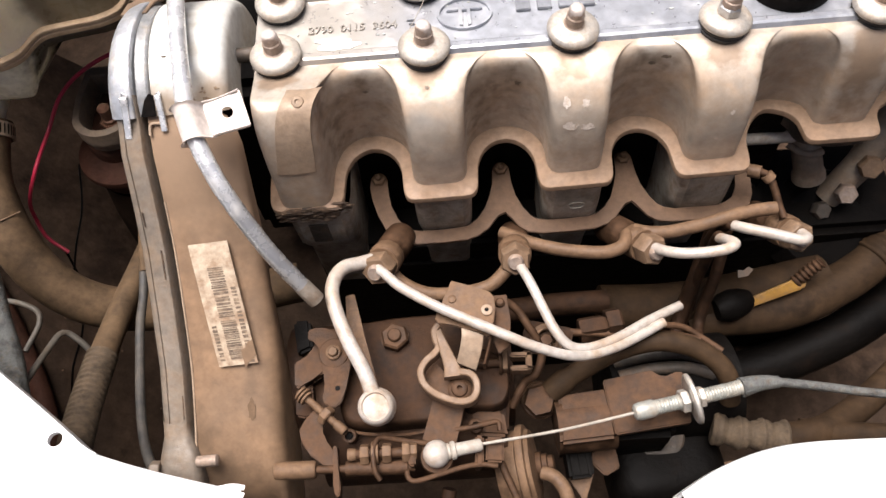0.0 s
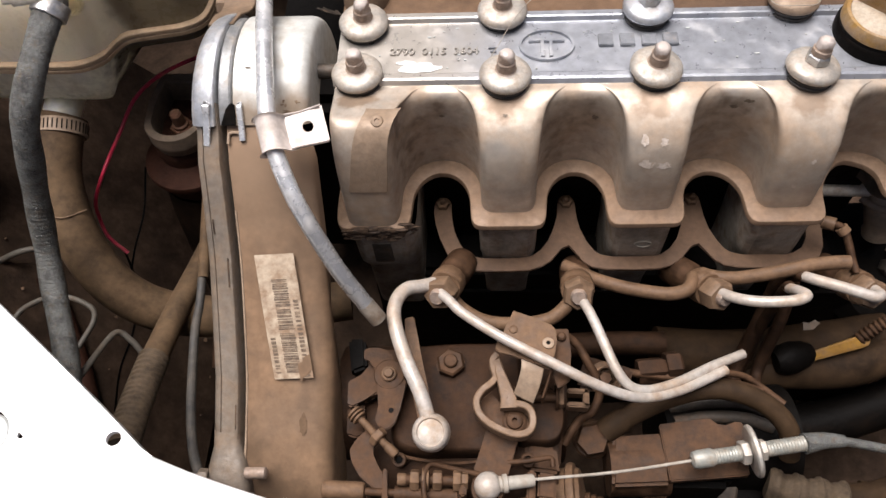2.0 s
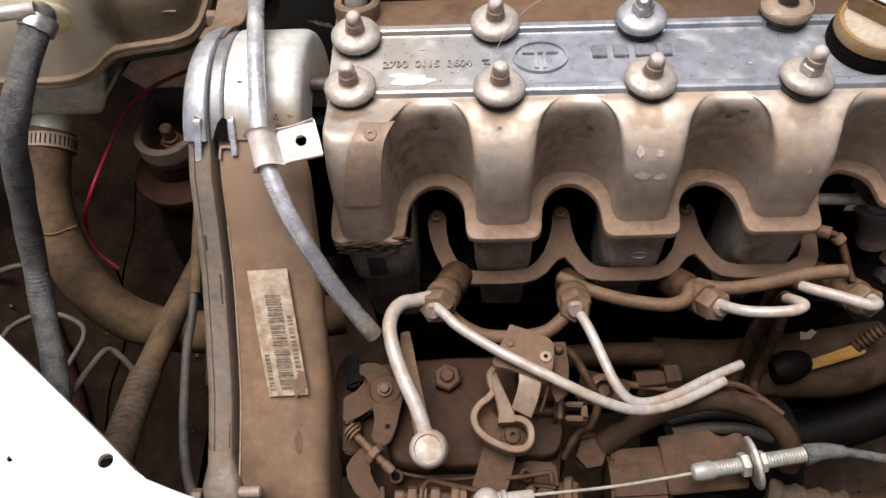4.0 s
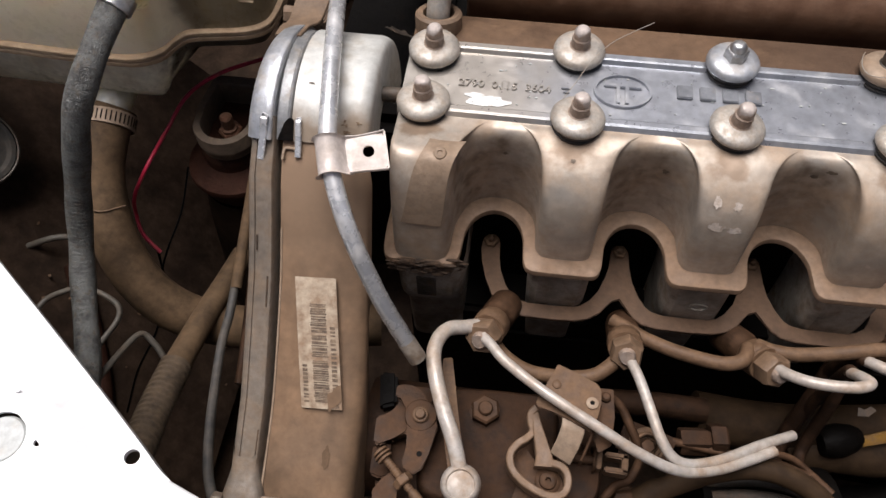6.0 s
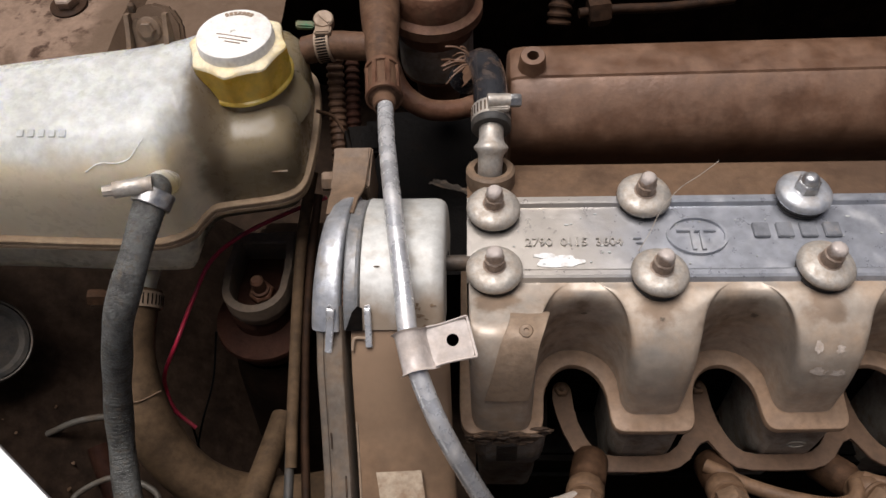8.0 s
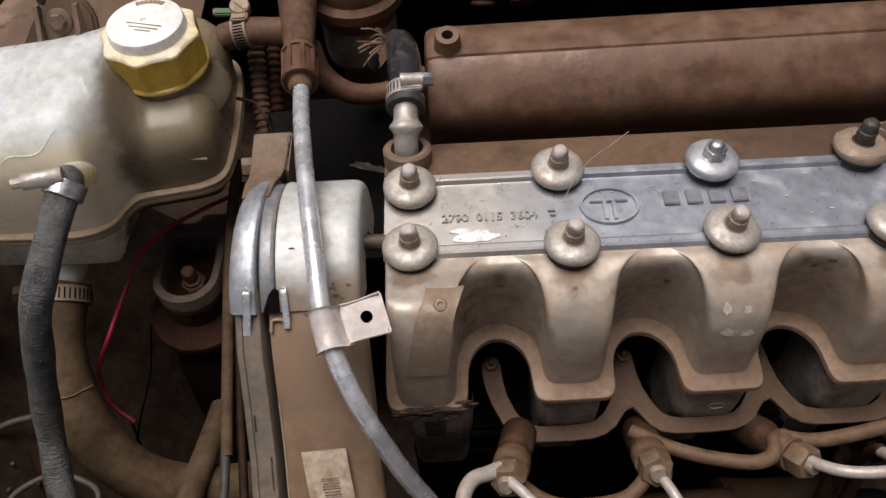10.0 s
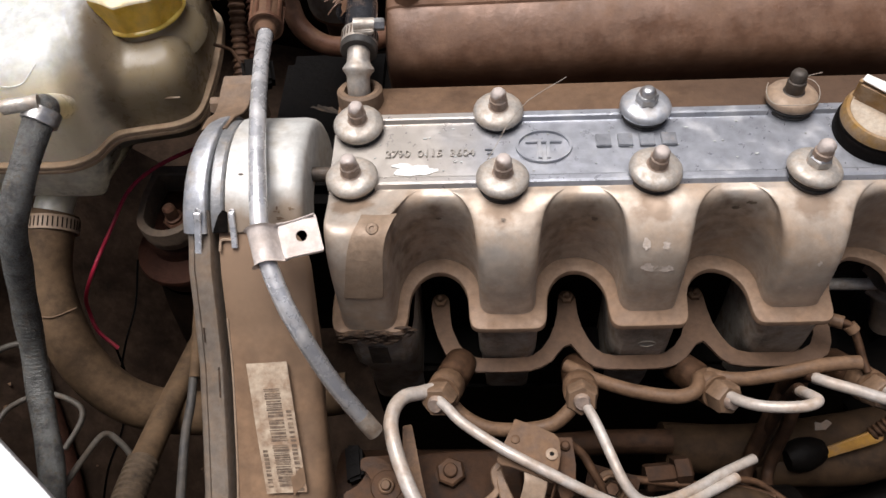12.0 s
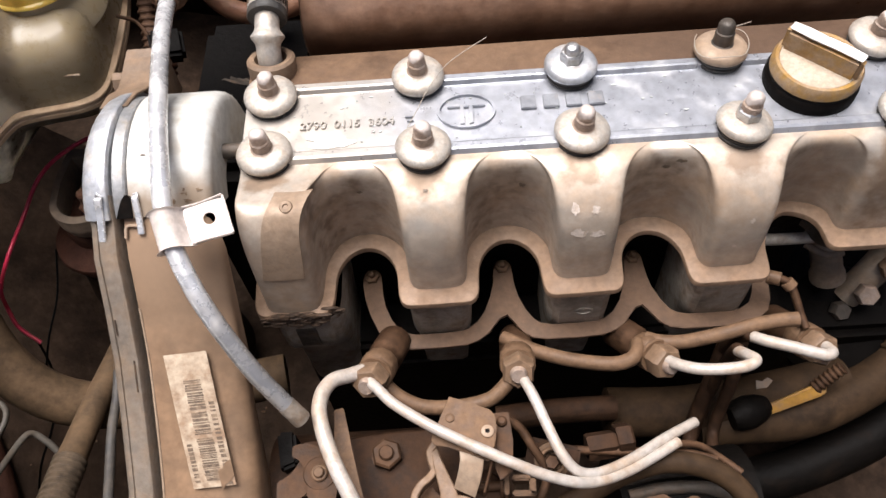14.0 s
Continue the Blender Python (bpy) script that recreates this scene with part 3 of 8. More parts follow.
def cover_row(t):
    """Plan of the cover's front at 0 (top edge) to 1 (flange)."""
    far = lerp_profile(LOBE_BACK, t)
    lobe, last, dell, wide = lerp_profile(LOBE, t), lerp_profile(LOBE_END, t), lerp_profile(DELL, t), lerp_profile(WIDE, t).x

    def place(x, v):
        deep = lobe.lerp(last, end_share(x)).lerp(far, back_share(x))
        sag = 0.0016 * v * t * max(0, x - 0.089) / WAVE
        return (x, dell.x + (deep.x - dell.x) * v + sag * (1 - back_share(x)) + 0.0050 * t * back_share(x, 0.275, 0.024) * (1 - v), dell.y + (deep.y - dell.y) * min(1, v * 1.15))

    row = wave_plan(0.0243, 0.0075, wide, place)
    x0, y0, z0 = row[0]
    return [(x0, 0.06, dell.y), (x0, 0.03, dell.y), (x0, y0 + 0.008, (dell.y + z0) / 2)] + row


rows = [cover_row(i / 39) for i in range(40)]
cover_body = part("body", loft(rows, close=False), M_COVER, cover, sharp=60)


# flat flange that follows the scallops
def flange_row(grow, z):
    def place(x, v):
        g = end_share(x)
        front = -0.0580 + 0.0016 * max(0, x - 0.089) / WAVE - 0.0015 * g
        front += (-0.0370 - front) * back_share(x)
        arch = -0.0172 + 0.0075 * back_share(x, 0.275, 0.024)
        return (x, (arch - grow) + (front - arch) * v, z)
    row = wave_plan(0.0180 - grow, 0.0065, 1.0, place)
    return [(row[0][0], 0.06, z), (row[0][0], 0.03, z), (row[0][0], row[0][1] + 0.008, z)] + row


rings = [[(x, y, z) for x, y, z in cover_row(1.0)], flange_row(-0.0012, -0.0664), flange_row(-0.0003, -0.0668), flange_row(0.0, -0.0676), flange_row(0.0, -0.0708), flange_row(-0.0012, -0.0713), flange_row(-0.006, -0.0714)]
part("flange", loft(rings, close=False), M_FLANGE, cover, "dusty brown lower flange", sharp=40)
rings = [flange_row(-0.0014, -0.0715), flange_row(-0.0013, -0.0732), flange_row(-0.006, -0.0733)]
part("gasket", loft(rings, close=False), M_DARK, cover, "dark oil-stained gasket under the flange")
# recessed top plate between two ridges
bm = loft([[(-0.013, y, z), (0.45, y, z)] for y, z in ((-0.004, 0.0), (-0.0026, 0.0026), (-0.0012, 0.0034), (0.0016, 0.0034), (0.003, 0.0026), (0.0042, 0.0))], close=False)
part("front_ridge", bm, M_PLATE, cover, "bright worn ridge along the front edge", sharp=25)
bm = loft([[(-0.013, y, z), (0.088 + (y - 0.02) * 0.3, y, z)] for y, z in ((0.0042, 0.0), (0.046, 0.0005))], close=False)
part("top_plate", bm, M_PLATE, cover, "dusty tan end of the cast top plate")
bm = loft([[(0.088 + (y - 0.02) * 0.3, y, z), (0.45, y, z)] for y, z in ((0.0042, 0.0), (0.046, 0.0005))], close=False)
part("top_plate", bm, M_PLATE, cover, "bare blue-grey cast top plate")
def ragged(cx, cy, rx, ry, seed, n=26):
    """A torn outline round a middle."""
    rr = random.Random(seed)
    out = []
    for i in range(n):
        a, k = 2 * math.pi * i / n, rr.uniform(0.72, 1.06)
        out.append((cx + rx * k * math.cos(a), cy + ry * k * math.sin(a)))
    return out


part("worn_patch", slab(ragged(0.0365, 0.0092, 0.0130, 0.0046, 2), 0.0002, 0.0006), M_CHALK, cover, "bright bare patch on the plate")
part("worn_patch", slab(ragged(0.0285, 0.0130, 0.0062, 0.0020, 5, 18), 0.0003, 0.0007), M_CHALK, cover, "bright bare patch on the plate")
rng = random.Random(31)
bm = bmesh.new()
for i in range(45):
    x, y, r = rng.uniform(0.0, 0.30), rng.uniform(0.007, 0.044), rng.uniform(0.0003, 0.0009)
    slab(ragged(x, y, r * rng.uniform(0.8, 2.0), r * 0.8, i, 7), 0.0004, 0.0008 + 0.000005 * i, bm=bm)
part("pale_fleck", bm, M_PALEGREY, cover, "small pale flecks on the plate")["kind"] = "stuff"
bm = loft([[(-0.013, y, z), (0.45, y, z)] for y, z in ((0.046, 0.0005), (0.0472, 0.0030), (0.0482, 0.0036), (0.0515, 0.0036), (0.0525, 0.0018))], close=False)
part("rear_ridge", bm, M_PLATE, cover, "worn grey ridge along the rear edge", sharp=25)
bm = loft([[(-0.013, y, z), (0.45, y, z)] for y, z in ((0.0525, 0.0017), (0.066, 0.0012), (0.08, -0.002), (0.086, -0.008), (0.088, -0.05))], close=False)
part("rear_ledge", bm, M_LEDGE, cover, "brown dusty ledge behind the ridge", sharp=25)
bm = bmesh.new()
bm.faces.new([bm.verts.new(p) for p in ((-0.013, -0.02, -0.07), (-0.013, -0.004, 0.0), (-0.013, 0.08, 0.0), (-0.013, 0.086, -0.07))])
part("end_wall", bm, M_COVER, cover)
# sheet tab riveted on the end lobe
sheet = []
for i in range(14):
    v = i / 13
    p = lerp_profile(LOBE_END, 0.335 + 0.50 * v)
    left, right = 0.0090 - 0.0135 * v ** 1.2, 0.0285 - 0.0105 * v ** 0.8
    lift = 0.0016 + 0.0008 * math.sin(5 * v)
    sheet.append([Vector((left + (right - left) * k / 6 + (0.0004 * math.sin(9 * v) if k in (0, 6) else 0), p.x - lift * 0.6 - 0.0006 * math.sin(math.pi * k / 6), p.y + lift)) for k in range(7)])
lip = [p + Vector((0.0, 0.0022, -0.0020)) for p in sheet[0]]
back_v = Vector((0.0, 0.0012, -0.0012))
bm = loft([row + [p + back_v for p in row[::-1]] for row in [lip] + sheet], ends=(True, True))
part("tab", bm, M_TABDUST, cover, "thin bent sheet-metal tab", sharp=50)
m = axis_m((0.0163, -0.0372, 0.0074), (0, -0.35, 0.94))
bm = lathe([(0.0036, 0), (0.0036, 0.0008), (0.0030, 0.0018), (0.0014, 0.0022), (0.0012, 0.0014), (0, 0.0014)], m, 18)
part("rivet", bm, M_TABDUST, cover, "small dusty hollow rivet")
bm = bmesh.new()
rng = random.Random(31)
for i in range(120):
    x = rng.uniform(-0.012, 0.031)
    c = Vector((x, -0.0588 - 0.0022 * rng.random() + (0.004 if x > 0.024 else 0.0), -0.0655 - 0.0125 * rng.random()))
    r = rng.uniform(0.0007, 0.0019)
    own = bmesh.ops.create_icosphere(bm, subdivisions=1, radius=1.0)
    for v in own["verts"]:
        k = 1 + 0.5 * noise.noise(v.co * 1.6 + c * 900)
        v.co = c + Vector((v.co.x * r * 2.6 * k, v.co.y * r * 0.7 * k, v.co.z * r * 0.7 * k))
part("oil_crust", bm, M_CRUST, cover, "flaking brown crust of old oil")["kind"] = "stuff"


def word(name, text, size, m, material, parent, depth=0.0006):
    c = bpy.data.curves.new(name, 'FONT')
    c.body, c.size, c.extrude, c.bevel_depth = text, size, depth, 0.0001
    tmp = new("tmp", c)
    me = bpy.data.meshes.new_from_object(tmp.evaluated_get(bpy.context.evaluated_depsgraph_get()))
    bpy.data.objects.remove(tmp)
    me.materials.append(material)
    ob = new(name, me)
    ob.matrix_world = m
    ob.parent = parent
    return ob


word("casting_number", "2790  0115  3604", 0.0074, pose(0.0185, 0.0195, 0.0004), M_PLATE, cover, 0.0010)
for dx, dy, w in ((0.0, 0.0, 0.0044), (0.0008, -0.0030, 0.0036)):
    part("cast_mark", box(w, 0.0012, 0.0012, pose(0.0790 + dx, 0.0240 + dy, 0.0009), 0.0003), M_PLATE_MARK, cover, "small dark cast bar")
# cast badge: a plain oval ring, and plain blocks
bm = bmesh.new()
loft([[(0.111 + r * math.cos(a), 0.0255 + r * s * math.sin(a), z) for a in (2 * math.pi * i / 40 for i in range(40))] for r, s, z in ((0.0163, 0.78, 0.0003), (0.0163, 0.78, 0.0022), (0.0147, 0.76, 0.0022), (0.0147, 0.76, 0.0003))], bm)
box(0.021, 0.0022, 0.0018, pose(0.111, 0.0290, 0.0012), 0.0003, bm)
for x in (0.1085, 0.1135):
    box(0.0022, 0.0130, 0.0018, pose(x, 0.0222, 0.0012), 0.0003, bm)
part("badge", bm, M_PLATE, cover, "raised plain oval casting mark")
for x in (0.1455, 0.158, 0.1705, 0.183):
    part("cast_mark", box(0.0085, 0.0095, 0.0022, pose(x, 0.0285, 0.0012), 0.0004), M_PLATE_MARK, cover, "dark raised plain cast block")


def chip(parent, on, x, y, z, w, h, seed, material, name="paint_chip", rough=0.45):
    """A ragged flake that lies on a surface."""
    rr = random.Random(seed)
    bm = bmesh.new()
    hub = Vector((x, y, z))
    ok, p, nn, _ = on.closest_point_on_mesh(hub)
    flip = 1 if nn.dot(Vector((0, -0.8, 0.6))) > 0 else -1
    u = Vector((1, 0, 0)) - nn * nn.x
    u.normalize()
    v = nn.cross(u)
    if v.z < 0:
        v = -v
    ring = []
    for i in range(18):
        a = 2 * math.pi * i / 18
        k = rr.uniform(1 - rough, 1.1)
        ok, q, qn, _ = on.closest_point_on_mesh(p + u * w * k * math.cos(a) + v * h * k * math.sin(a))
        ring.append(q + qn * flip * 0.0005)
    bm.faces.new([bm.verts.new(q) for q in ring])
    part(name, bm, material, parent)


for k, (x, z, w, h) in enumerate(((0.1645, -0.0035, 0.0022, 0.0042), (0.1755, -0.006, 0.0026, 0.003), (0.1665, -0.0245, 0.0048, 0.0032), (0.1770, -0.0260, 0.0042, 0.0028), (0.2535, -0.045, 0.0016, 0.0016), (0.2595, -0.025, 0.0014, 0.002))):
    chip(cover, cover_body, x, -0.046, z, w, h, k, M_CHIP)
for k, (x, z, w, h) in enumerate(((0.0865, -0.012, 0.0016, 0.0011), (0.137, -0.02, 0.0026, 0.0022), (0.216, -0.012, 0.003, 0.0018), (0.222, -0.006, 0.0035, 0.0016), (0.049, -0.018, 0.0018, 0.0015))):
    chip(cover, cover_body, x, -0.02, z, w, h, 20 + k, M_SPOT, "oil_spot", 0.5)

# ---------------------------------------------------------------- cover bolts
def cover_bolt(label, stud_h=0.0135, nut=False, stud_mat=M_STUD, wash_mat=M_ZINC):
    b = thing("cover_bolt", label, "bolt", "bolts on the cam cover")
    part("rubber_seal", lathe([(0.0110, -0.0042), (0.0132, -0.0036), (0.0136, -0.0020), (0.0126, -0.0014), (0.0134, -0.0008), (0.0137, 0.0006), (0.0126, 0.0016), (0, 0.0016)], seg=28), M_RUBBER, b, "dark rubber sealing ring")
    part("washer", lathe([(0.0142, 0.0016), (0.0149, 0.0026), (0.0149, 0.0042), (0.0135, 0.0062), (0.0098, 0.0074), (0.0062, 0.0078), (0.0058, 0.007), (0, 0.007)], seg=32), wash_mat, b, "domed zinc washer, dusty")
    if nut:
        part("nut", hexa(0.0066, 0.006, Matrix.Translation((0, 0, 0.0072))), M_STEEL, b, "bright nut")
    h = 0.0072 + stud_h
    part("stud", lathe([(0.0064, 0.0066), (0.0064, 0.0076), (0.0054, 0.0082), (0.0054, h - 0.0070), (0.0047, h - 0.0064), (0.0046, h - 0.0022), (0.0034, h - 0.0005), (0.0018, h), (0, h)], Matrix.Rotation(0.3, 4, 'Z'), 10), stud_mat, b, "rusty stud with a pale worn tip")
    return b


FRONT = "domed zinc cover bolt with a rusty stud on the cam cover"
bolt = cover_bolt(FRONT)
bolt.matrix_basis = pose(0.0015, 0.0005, 0.0025, 0, 0, 0)
BOLTS = [(0.0015, 0.042, 3), (PITCH + 0.0015, -0.002, -2), (PITCH * 2 + 0.001, 0.002, 4), (PITCH + 0.0, 0.050, 2), (PITCH * 4 + 0.002, 0.002, 2), (PITCH * 4 + 0.003, 0.056, -4)]
for x, y, tilt in BOLTS:
    copy_thing(bolt, pose(x, y, 0.0025, tilt, -tilt * 0.5, 23 * tilt))
tall = cover_bolt("grey cover bolt with a nut and a long stud", 0.016, True)
tall.matrix_basis = pose(PITCH * 3 + 0.001, 0.0, 0.0025, -3, 6, 10)
brown = cover_bolt("brown dusty cover bolt with a dark stud", 0.0150, False, M_GRIME, M_TABDUST)
brown.matrix_basis = pose(PITCH * 3 + 0.001, 0.0535, 0.0035, -2, 5, 70)
noose = thing("loose_thread", "thin pale thread looped round a cover bolt", "thread")
part("strand", tube([(PITCH * 3 + 0.001 + 0.0150 * math.cos(q) - 0.001, 0.0530 + 0.0125 * math.sin(q), 0.0120 + 0.0016 * math.sin(3 * q)) for q in (2.6 + 0.3 * i for i in range(17))] + [(PITCH * 3 + 0.0185, 0.0650, 0.0150)], 0.00025, 6, 3), M_PALEWIRE, noose)
shiny = cover_bolt("clean bright cover bolt with a small nut", 0.0105, True, M_STEEL, M_RIM)
shiny.matrix_basis = pose(PITCH * 2 + 0.001, 0.0485, 0.0045)

# oil filler cap
capt = thing("oil_filler_cap", "yellow oil filler cap with a raised grip bar, dusty", "cap")
cm = pose(0.3005, 0.0305, 0.002) @ Matrix.Diagonal((0.91, 0.91, 0.92, 1))
part("collar", lathe([(0.0275, -0.004), (0.0275, 0.004), (0.0265, 0.0055), (0.026, 0.006), (0.0262, 0.011), (0.025, 0.012), (0, 0.012)], cm, 48), M_DARK, capt, "black collar")
part("rim", lathe([(0.0262, 0.0085), (0.0262, 0.0135), (0.0248, 0.016), (0.0225, 0.0158), (0.022, 0.0145), (0, 0.0145)], cm, 48), M_CAPYEL, capt)
part("disc", lathe([(0.0222, 0.0142), (0.0222, 0.0156), (0.021, 0.0162), (0, 0.0164)], cm, 40), M_CAPDISC, capt, "pale dusty disc")
grip = part("grip", box(0.0085, 0.047, 0.017, cm @ pose(0, 0, 0.0215, 0, 0, 46), 0.0025), M_CAPYEL, capt, "raised yellow grip bar")
# white slab paints the glare on top of the yellow bar
part("grip_lit_top", slab([(-0.0036, -0.0222), (0.0030, -0.0224), (0.0037, -0.010), (0.0031, 0.002), (0.0038, 0.012), (0.0034, 0.0222), (-0.0030, 0.0220), (-0.0038, 0.008), (-0.0032, -0.006)], 0.0298, 0.0306, cm @ pose(0, 0, 0, 0, 0, 46), 0.0003), M_CAPTOP, grip, "white slab for the brightly lit top of the bar")

# ---------------------------------------------------------------- cylinder head below the cover
head = thing("cylinder_head", "grimy cast iron cylinder head with oil stains", "cylinder head")
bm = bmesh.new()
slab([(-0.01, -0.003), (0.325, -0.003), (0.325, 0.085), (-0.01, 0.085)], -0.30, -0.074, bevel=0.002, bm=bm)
part("back_wall", bm, M_DARK, head, "oily wall with the cavity's shade in its black")
for k in range(4):
    x, w, f = LOBE_X + WAVE * k, 0.0188, -0.0548 + 0.0012 * max(0, k - 1)
    if k == 0:
        x, w, f = 0.0105, 0.0210, -0.0590
    out = [(x - w, 0.0), (x - w, f + 0.014), (x - w * 0.97, f + 0.007), (x - w * 0.86, f + 0.0025), (x - w * 0.66, f), (x + w * 0.66, f), (x + w * 0.86, f + 0.0025), (x + w * 0.97, f + 0.007), (x + w, f + 0.014), (x + w, 0.0)]
    rings = [[(x + (a - x) * g, b * q, z) for a, b in out] for g, q, z in ((1.0, 1.0, -0.0733), (1.0, 1.0, -0.100), (0.985, 0.99, -0.112), (0.96, 0.93, -0.119), (0.94, 0.82, -0.128), (0.92, 0.76, -0.150), (0.9, 0.7, -0.2))]
    part("port_column", loft(rings, close=False), M_HEAD, head, sharp=30)
    mark = axis_m((x + 0.002, f - 0.0001, -0.094), (0, -1, 0.03))
    if k == 2:
        part("cast_ring", lathe([(0.0046, 0), (0.0046, 0.0007), (0.0036, 0.0007), (0.0034, 0)], mark @ Matrix.Diagonal((1.2, 0.8, 1, 1)), 24), M_HEAD, head)
    if k == 0:
        part("cast_rib", box(0.012, 0.001, 0.022, pose(x - 0.002, f - 0.0003, -0.096), 0.0003), M_GRIME, head)
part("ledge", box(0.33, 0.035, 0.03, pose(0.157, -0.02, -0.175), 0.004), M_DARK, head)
# black box added to keep the gap behind the belt dark
part("gap_darkener", box(0.10, 0.17, 0.22, pose(-0.052, 0.175, -0.23), 0.01), M_DARK, head, "added black box that darkens the gap behind the belt")
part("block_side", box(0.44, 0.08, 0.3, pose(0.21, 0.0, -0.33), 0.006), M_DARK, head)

# ---------------------------------------------------------------- strip that links the glow plugs
bar = thing("glow_plug_strip", "flat brown metal strip that links the glow plugs", "metal strip")
ZB = -0.111
LEG = 0.0843
LOW = [(0.0042, -0.0515), (0.0090, -0.0588), (0.0150, -0.0632), (0.0240, -0.0648), (0.0440, -0.0648), (0.0580, -0.0640), (0.0660, -0.0615), (0.0730, -0.0565), (0.0770, -0.0510), (0.0800, -0.0468), (0.0852, -0.0446)]
UPP = [(0.0785, -0.0120), (0.0778, -0.0220), (0.0758, -0.0310), (0.0715, -0.0410), (0.0665, -0.0490), (0.0605, -0.0535), (0.0555, -0.0548), (0.0440, -0.0552), (0.0275, -0.0552), (0.0205, -0.0540), (0.0165, -0.0510), (0.0125, -0.0440), (0.0085, -0.0340), (0.0064, -0.0250), (0.0060, -0.0120)]
END_LOW = LOW[:5] + [(0.0600, -0.0640), (0.0690, -0.0612), (0.0762, -0.0560), (0.0798, -0.0480), (0.0818, -0.0330), (0.0828, -0.0190)]
END_UPP = [(0.0735, -0.0185), (0.0722, -0.0300), (0.0705, -0.0420), (0.0665, -0.0500), (0.0600, -0.0540), (0.0540, -0.0550)] + UPP[7:]
lower, upper = [(-0.0058, -0.0120), (-0.0062, -0.0180), (-0.0045, -0.0280), (-0.0010, -0.0400)], []
for k in range(3):
    lower += [(a + LEG * k, b + 0.0016 * k) for a, b in (END_LOW if k == 2 else LOW)]
for k in (2, 1, 0):
    upper += [(a + LEG * k, b + 0.0016 * k) for a, b in (END_UPP if k == 2 else UPP)]
    upper += [(LEG * k + 0.0058 * math.sin(radians(a)), -0.0120 + 0.0016 * k + 0.0060 * math.cos(radians(a))) for a in (60, 30, 0, -30, -60)]
part("strip", slab([(x + 0.0447, y) for x, y in lower + upper], ZB - 0.0012, ZB + 0.0012, Matrix(), 0.0004), M_STRIPDUST, bar, sharp=25)
for k in range(3):
    x = 0.0447 + LEG * k
    m = axis_m((x, -0.0125 + 0.0016 * k, ZB + 0.001), (0, -0.05, 1))
    bm = hexa(0.0048, 0.0035, m)
    lathe([(0.0022, 0.003), (0.0022, 0.0062), (0.0012, 0.007), (0, 0.007)], m, 10, bm)
    part("terminal_nut", bm, M_FUELB, bar)
    part("glow_plug", lathe([(0.0055, -0.05), (0.0055, -0.016), (0.0035, -0.014), (0.0035, 0)], m, 14), M_DARK, bar)

# ---------------------------------------------------------------- belt cover
belt = thing("timing_belt_cover", "dusty brown timing belt cover with a pale domed top", "belt cover")


def belt_profile(r, cy=0.012, cz=-0.035, drop=0.0):
    pts = [(cy + r * math.cos(radians(a)), cz + r * math.sin(radians(a))) for a in range(-10, 147, 8)]
    low = [(-0.047, -0.016), (-0.066, -0.0365), (-0.087, -0.057), (-0.115, -0.0775), (-0.145, -0.0975), (-0.172, -0.112), (-0.197, -0.124), (-0.212, -0.140), (-0.218, -0.17), (-0.218, -0.26)]
    return pts, [(y, z - drop) for y, z in low]


dome, front = belt_profile(0.055)
bm = bmesh.new()
rings = []
for x, sh in ((-0.0672, 0.02), (-0.0672, 0.0004), (-0.0668, -0.0004), (-0.0655, -0.0002), (-0.060, 0.0), (-0.045, 0.0), (-0.031, 0.0), (-0.0278, 0.0006), (-0.0258, 0.0018), (-0.0247, 0.0036), (-0.0242, 0.006), (-0.0242, 0.03)):
    rings.append([(x, 0.012 + (y - 0.012) * (1 - sh / 0.055), -0.035 + (z + 0.035) * (1 - sh / 0.055)) for y, z in dome])
loft(rings, bm, close=False)
dome_part = part("dome", bm, M_DOME, belt, "pale domed top of the belt cover", sharp=50)
rng = random.Random(12)
for k in range(16):
    q = radians(rng.uniform(128, 145))
    chip(belt, dome_part, rng.uniform(-0.044, -0.0275), 0.012 + 0.055 * math.cos(q), -0.035 + 0.055 * math.sin(q), rng.uniform(0.0006, 0.0019), rng.uniform(0.0004, 0.0013), 60 + k, M_FLAKE, "rust_flake", 0.6)
chip(belt, dome_part, -0.0585, 0.012 + 0.055 * math.cos(radians(108)), -0.035 + 0.055 * math.sin(radians(108)), 0.0020, 0.0004, 91, M_CRUST, "scratch", 0.3)
bm = bmesh.new()
rings = []
down = [(-0.0285, -0.0012), (-0.036, -0.0068)] + front
for x, dz in ((-0.0725, -0.012), (-0.0722, -0.001), (-0.0712, 0.0), (-0.052, 0.0006), (-0.040, 0.0), (-0.0325, -0.0016), (-0.0275, -0.0050), (-0.0240, -0.0110), (-0.0220, -0.022), (-0.0210, -0.09)):
    rings.append([(x + (0.004 * min(1, max(0, -y - 0.04) / 0.1) if x < -0.06 else (0.006 * min(1, max(0, -y - 0.05) / 0.06) if x > -0.04 else 0)), y + dz * 0.55, z + dz * 0.85) for y, z in down])
loft(rings, bm, close=False)
belt_face = part("face", bm, M_BELT, belt, "dusty brown face of the belt cover", sharp=50)
bm = ribbon([(-0.0712, -0.0395, -0.0075), (-0.0705, -0.0352, -0.0042), (-0.0675, -0.0345, -0.0036), (-0.0640, -0.0348, -0.0038)], 0.0016, 0.0014, up=(0, -0.7, 0.7))
part("face_lip", bm, M_TABDUST, belt, "pale strip at the corner of the face")
edge = [(-0.0716 + 0.004 * min(1, max(0, -y - 0.04) / 0.1), y, z + 0.0003) for y, z in down[3:-2]]
part("face_edge", ribbon(edge, 0.0013, 0.0012, 4, up=(0, -0.55, 0.83)), M_TABDUST, belt, "pale thin line along the edge of the face")
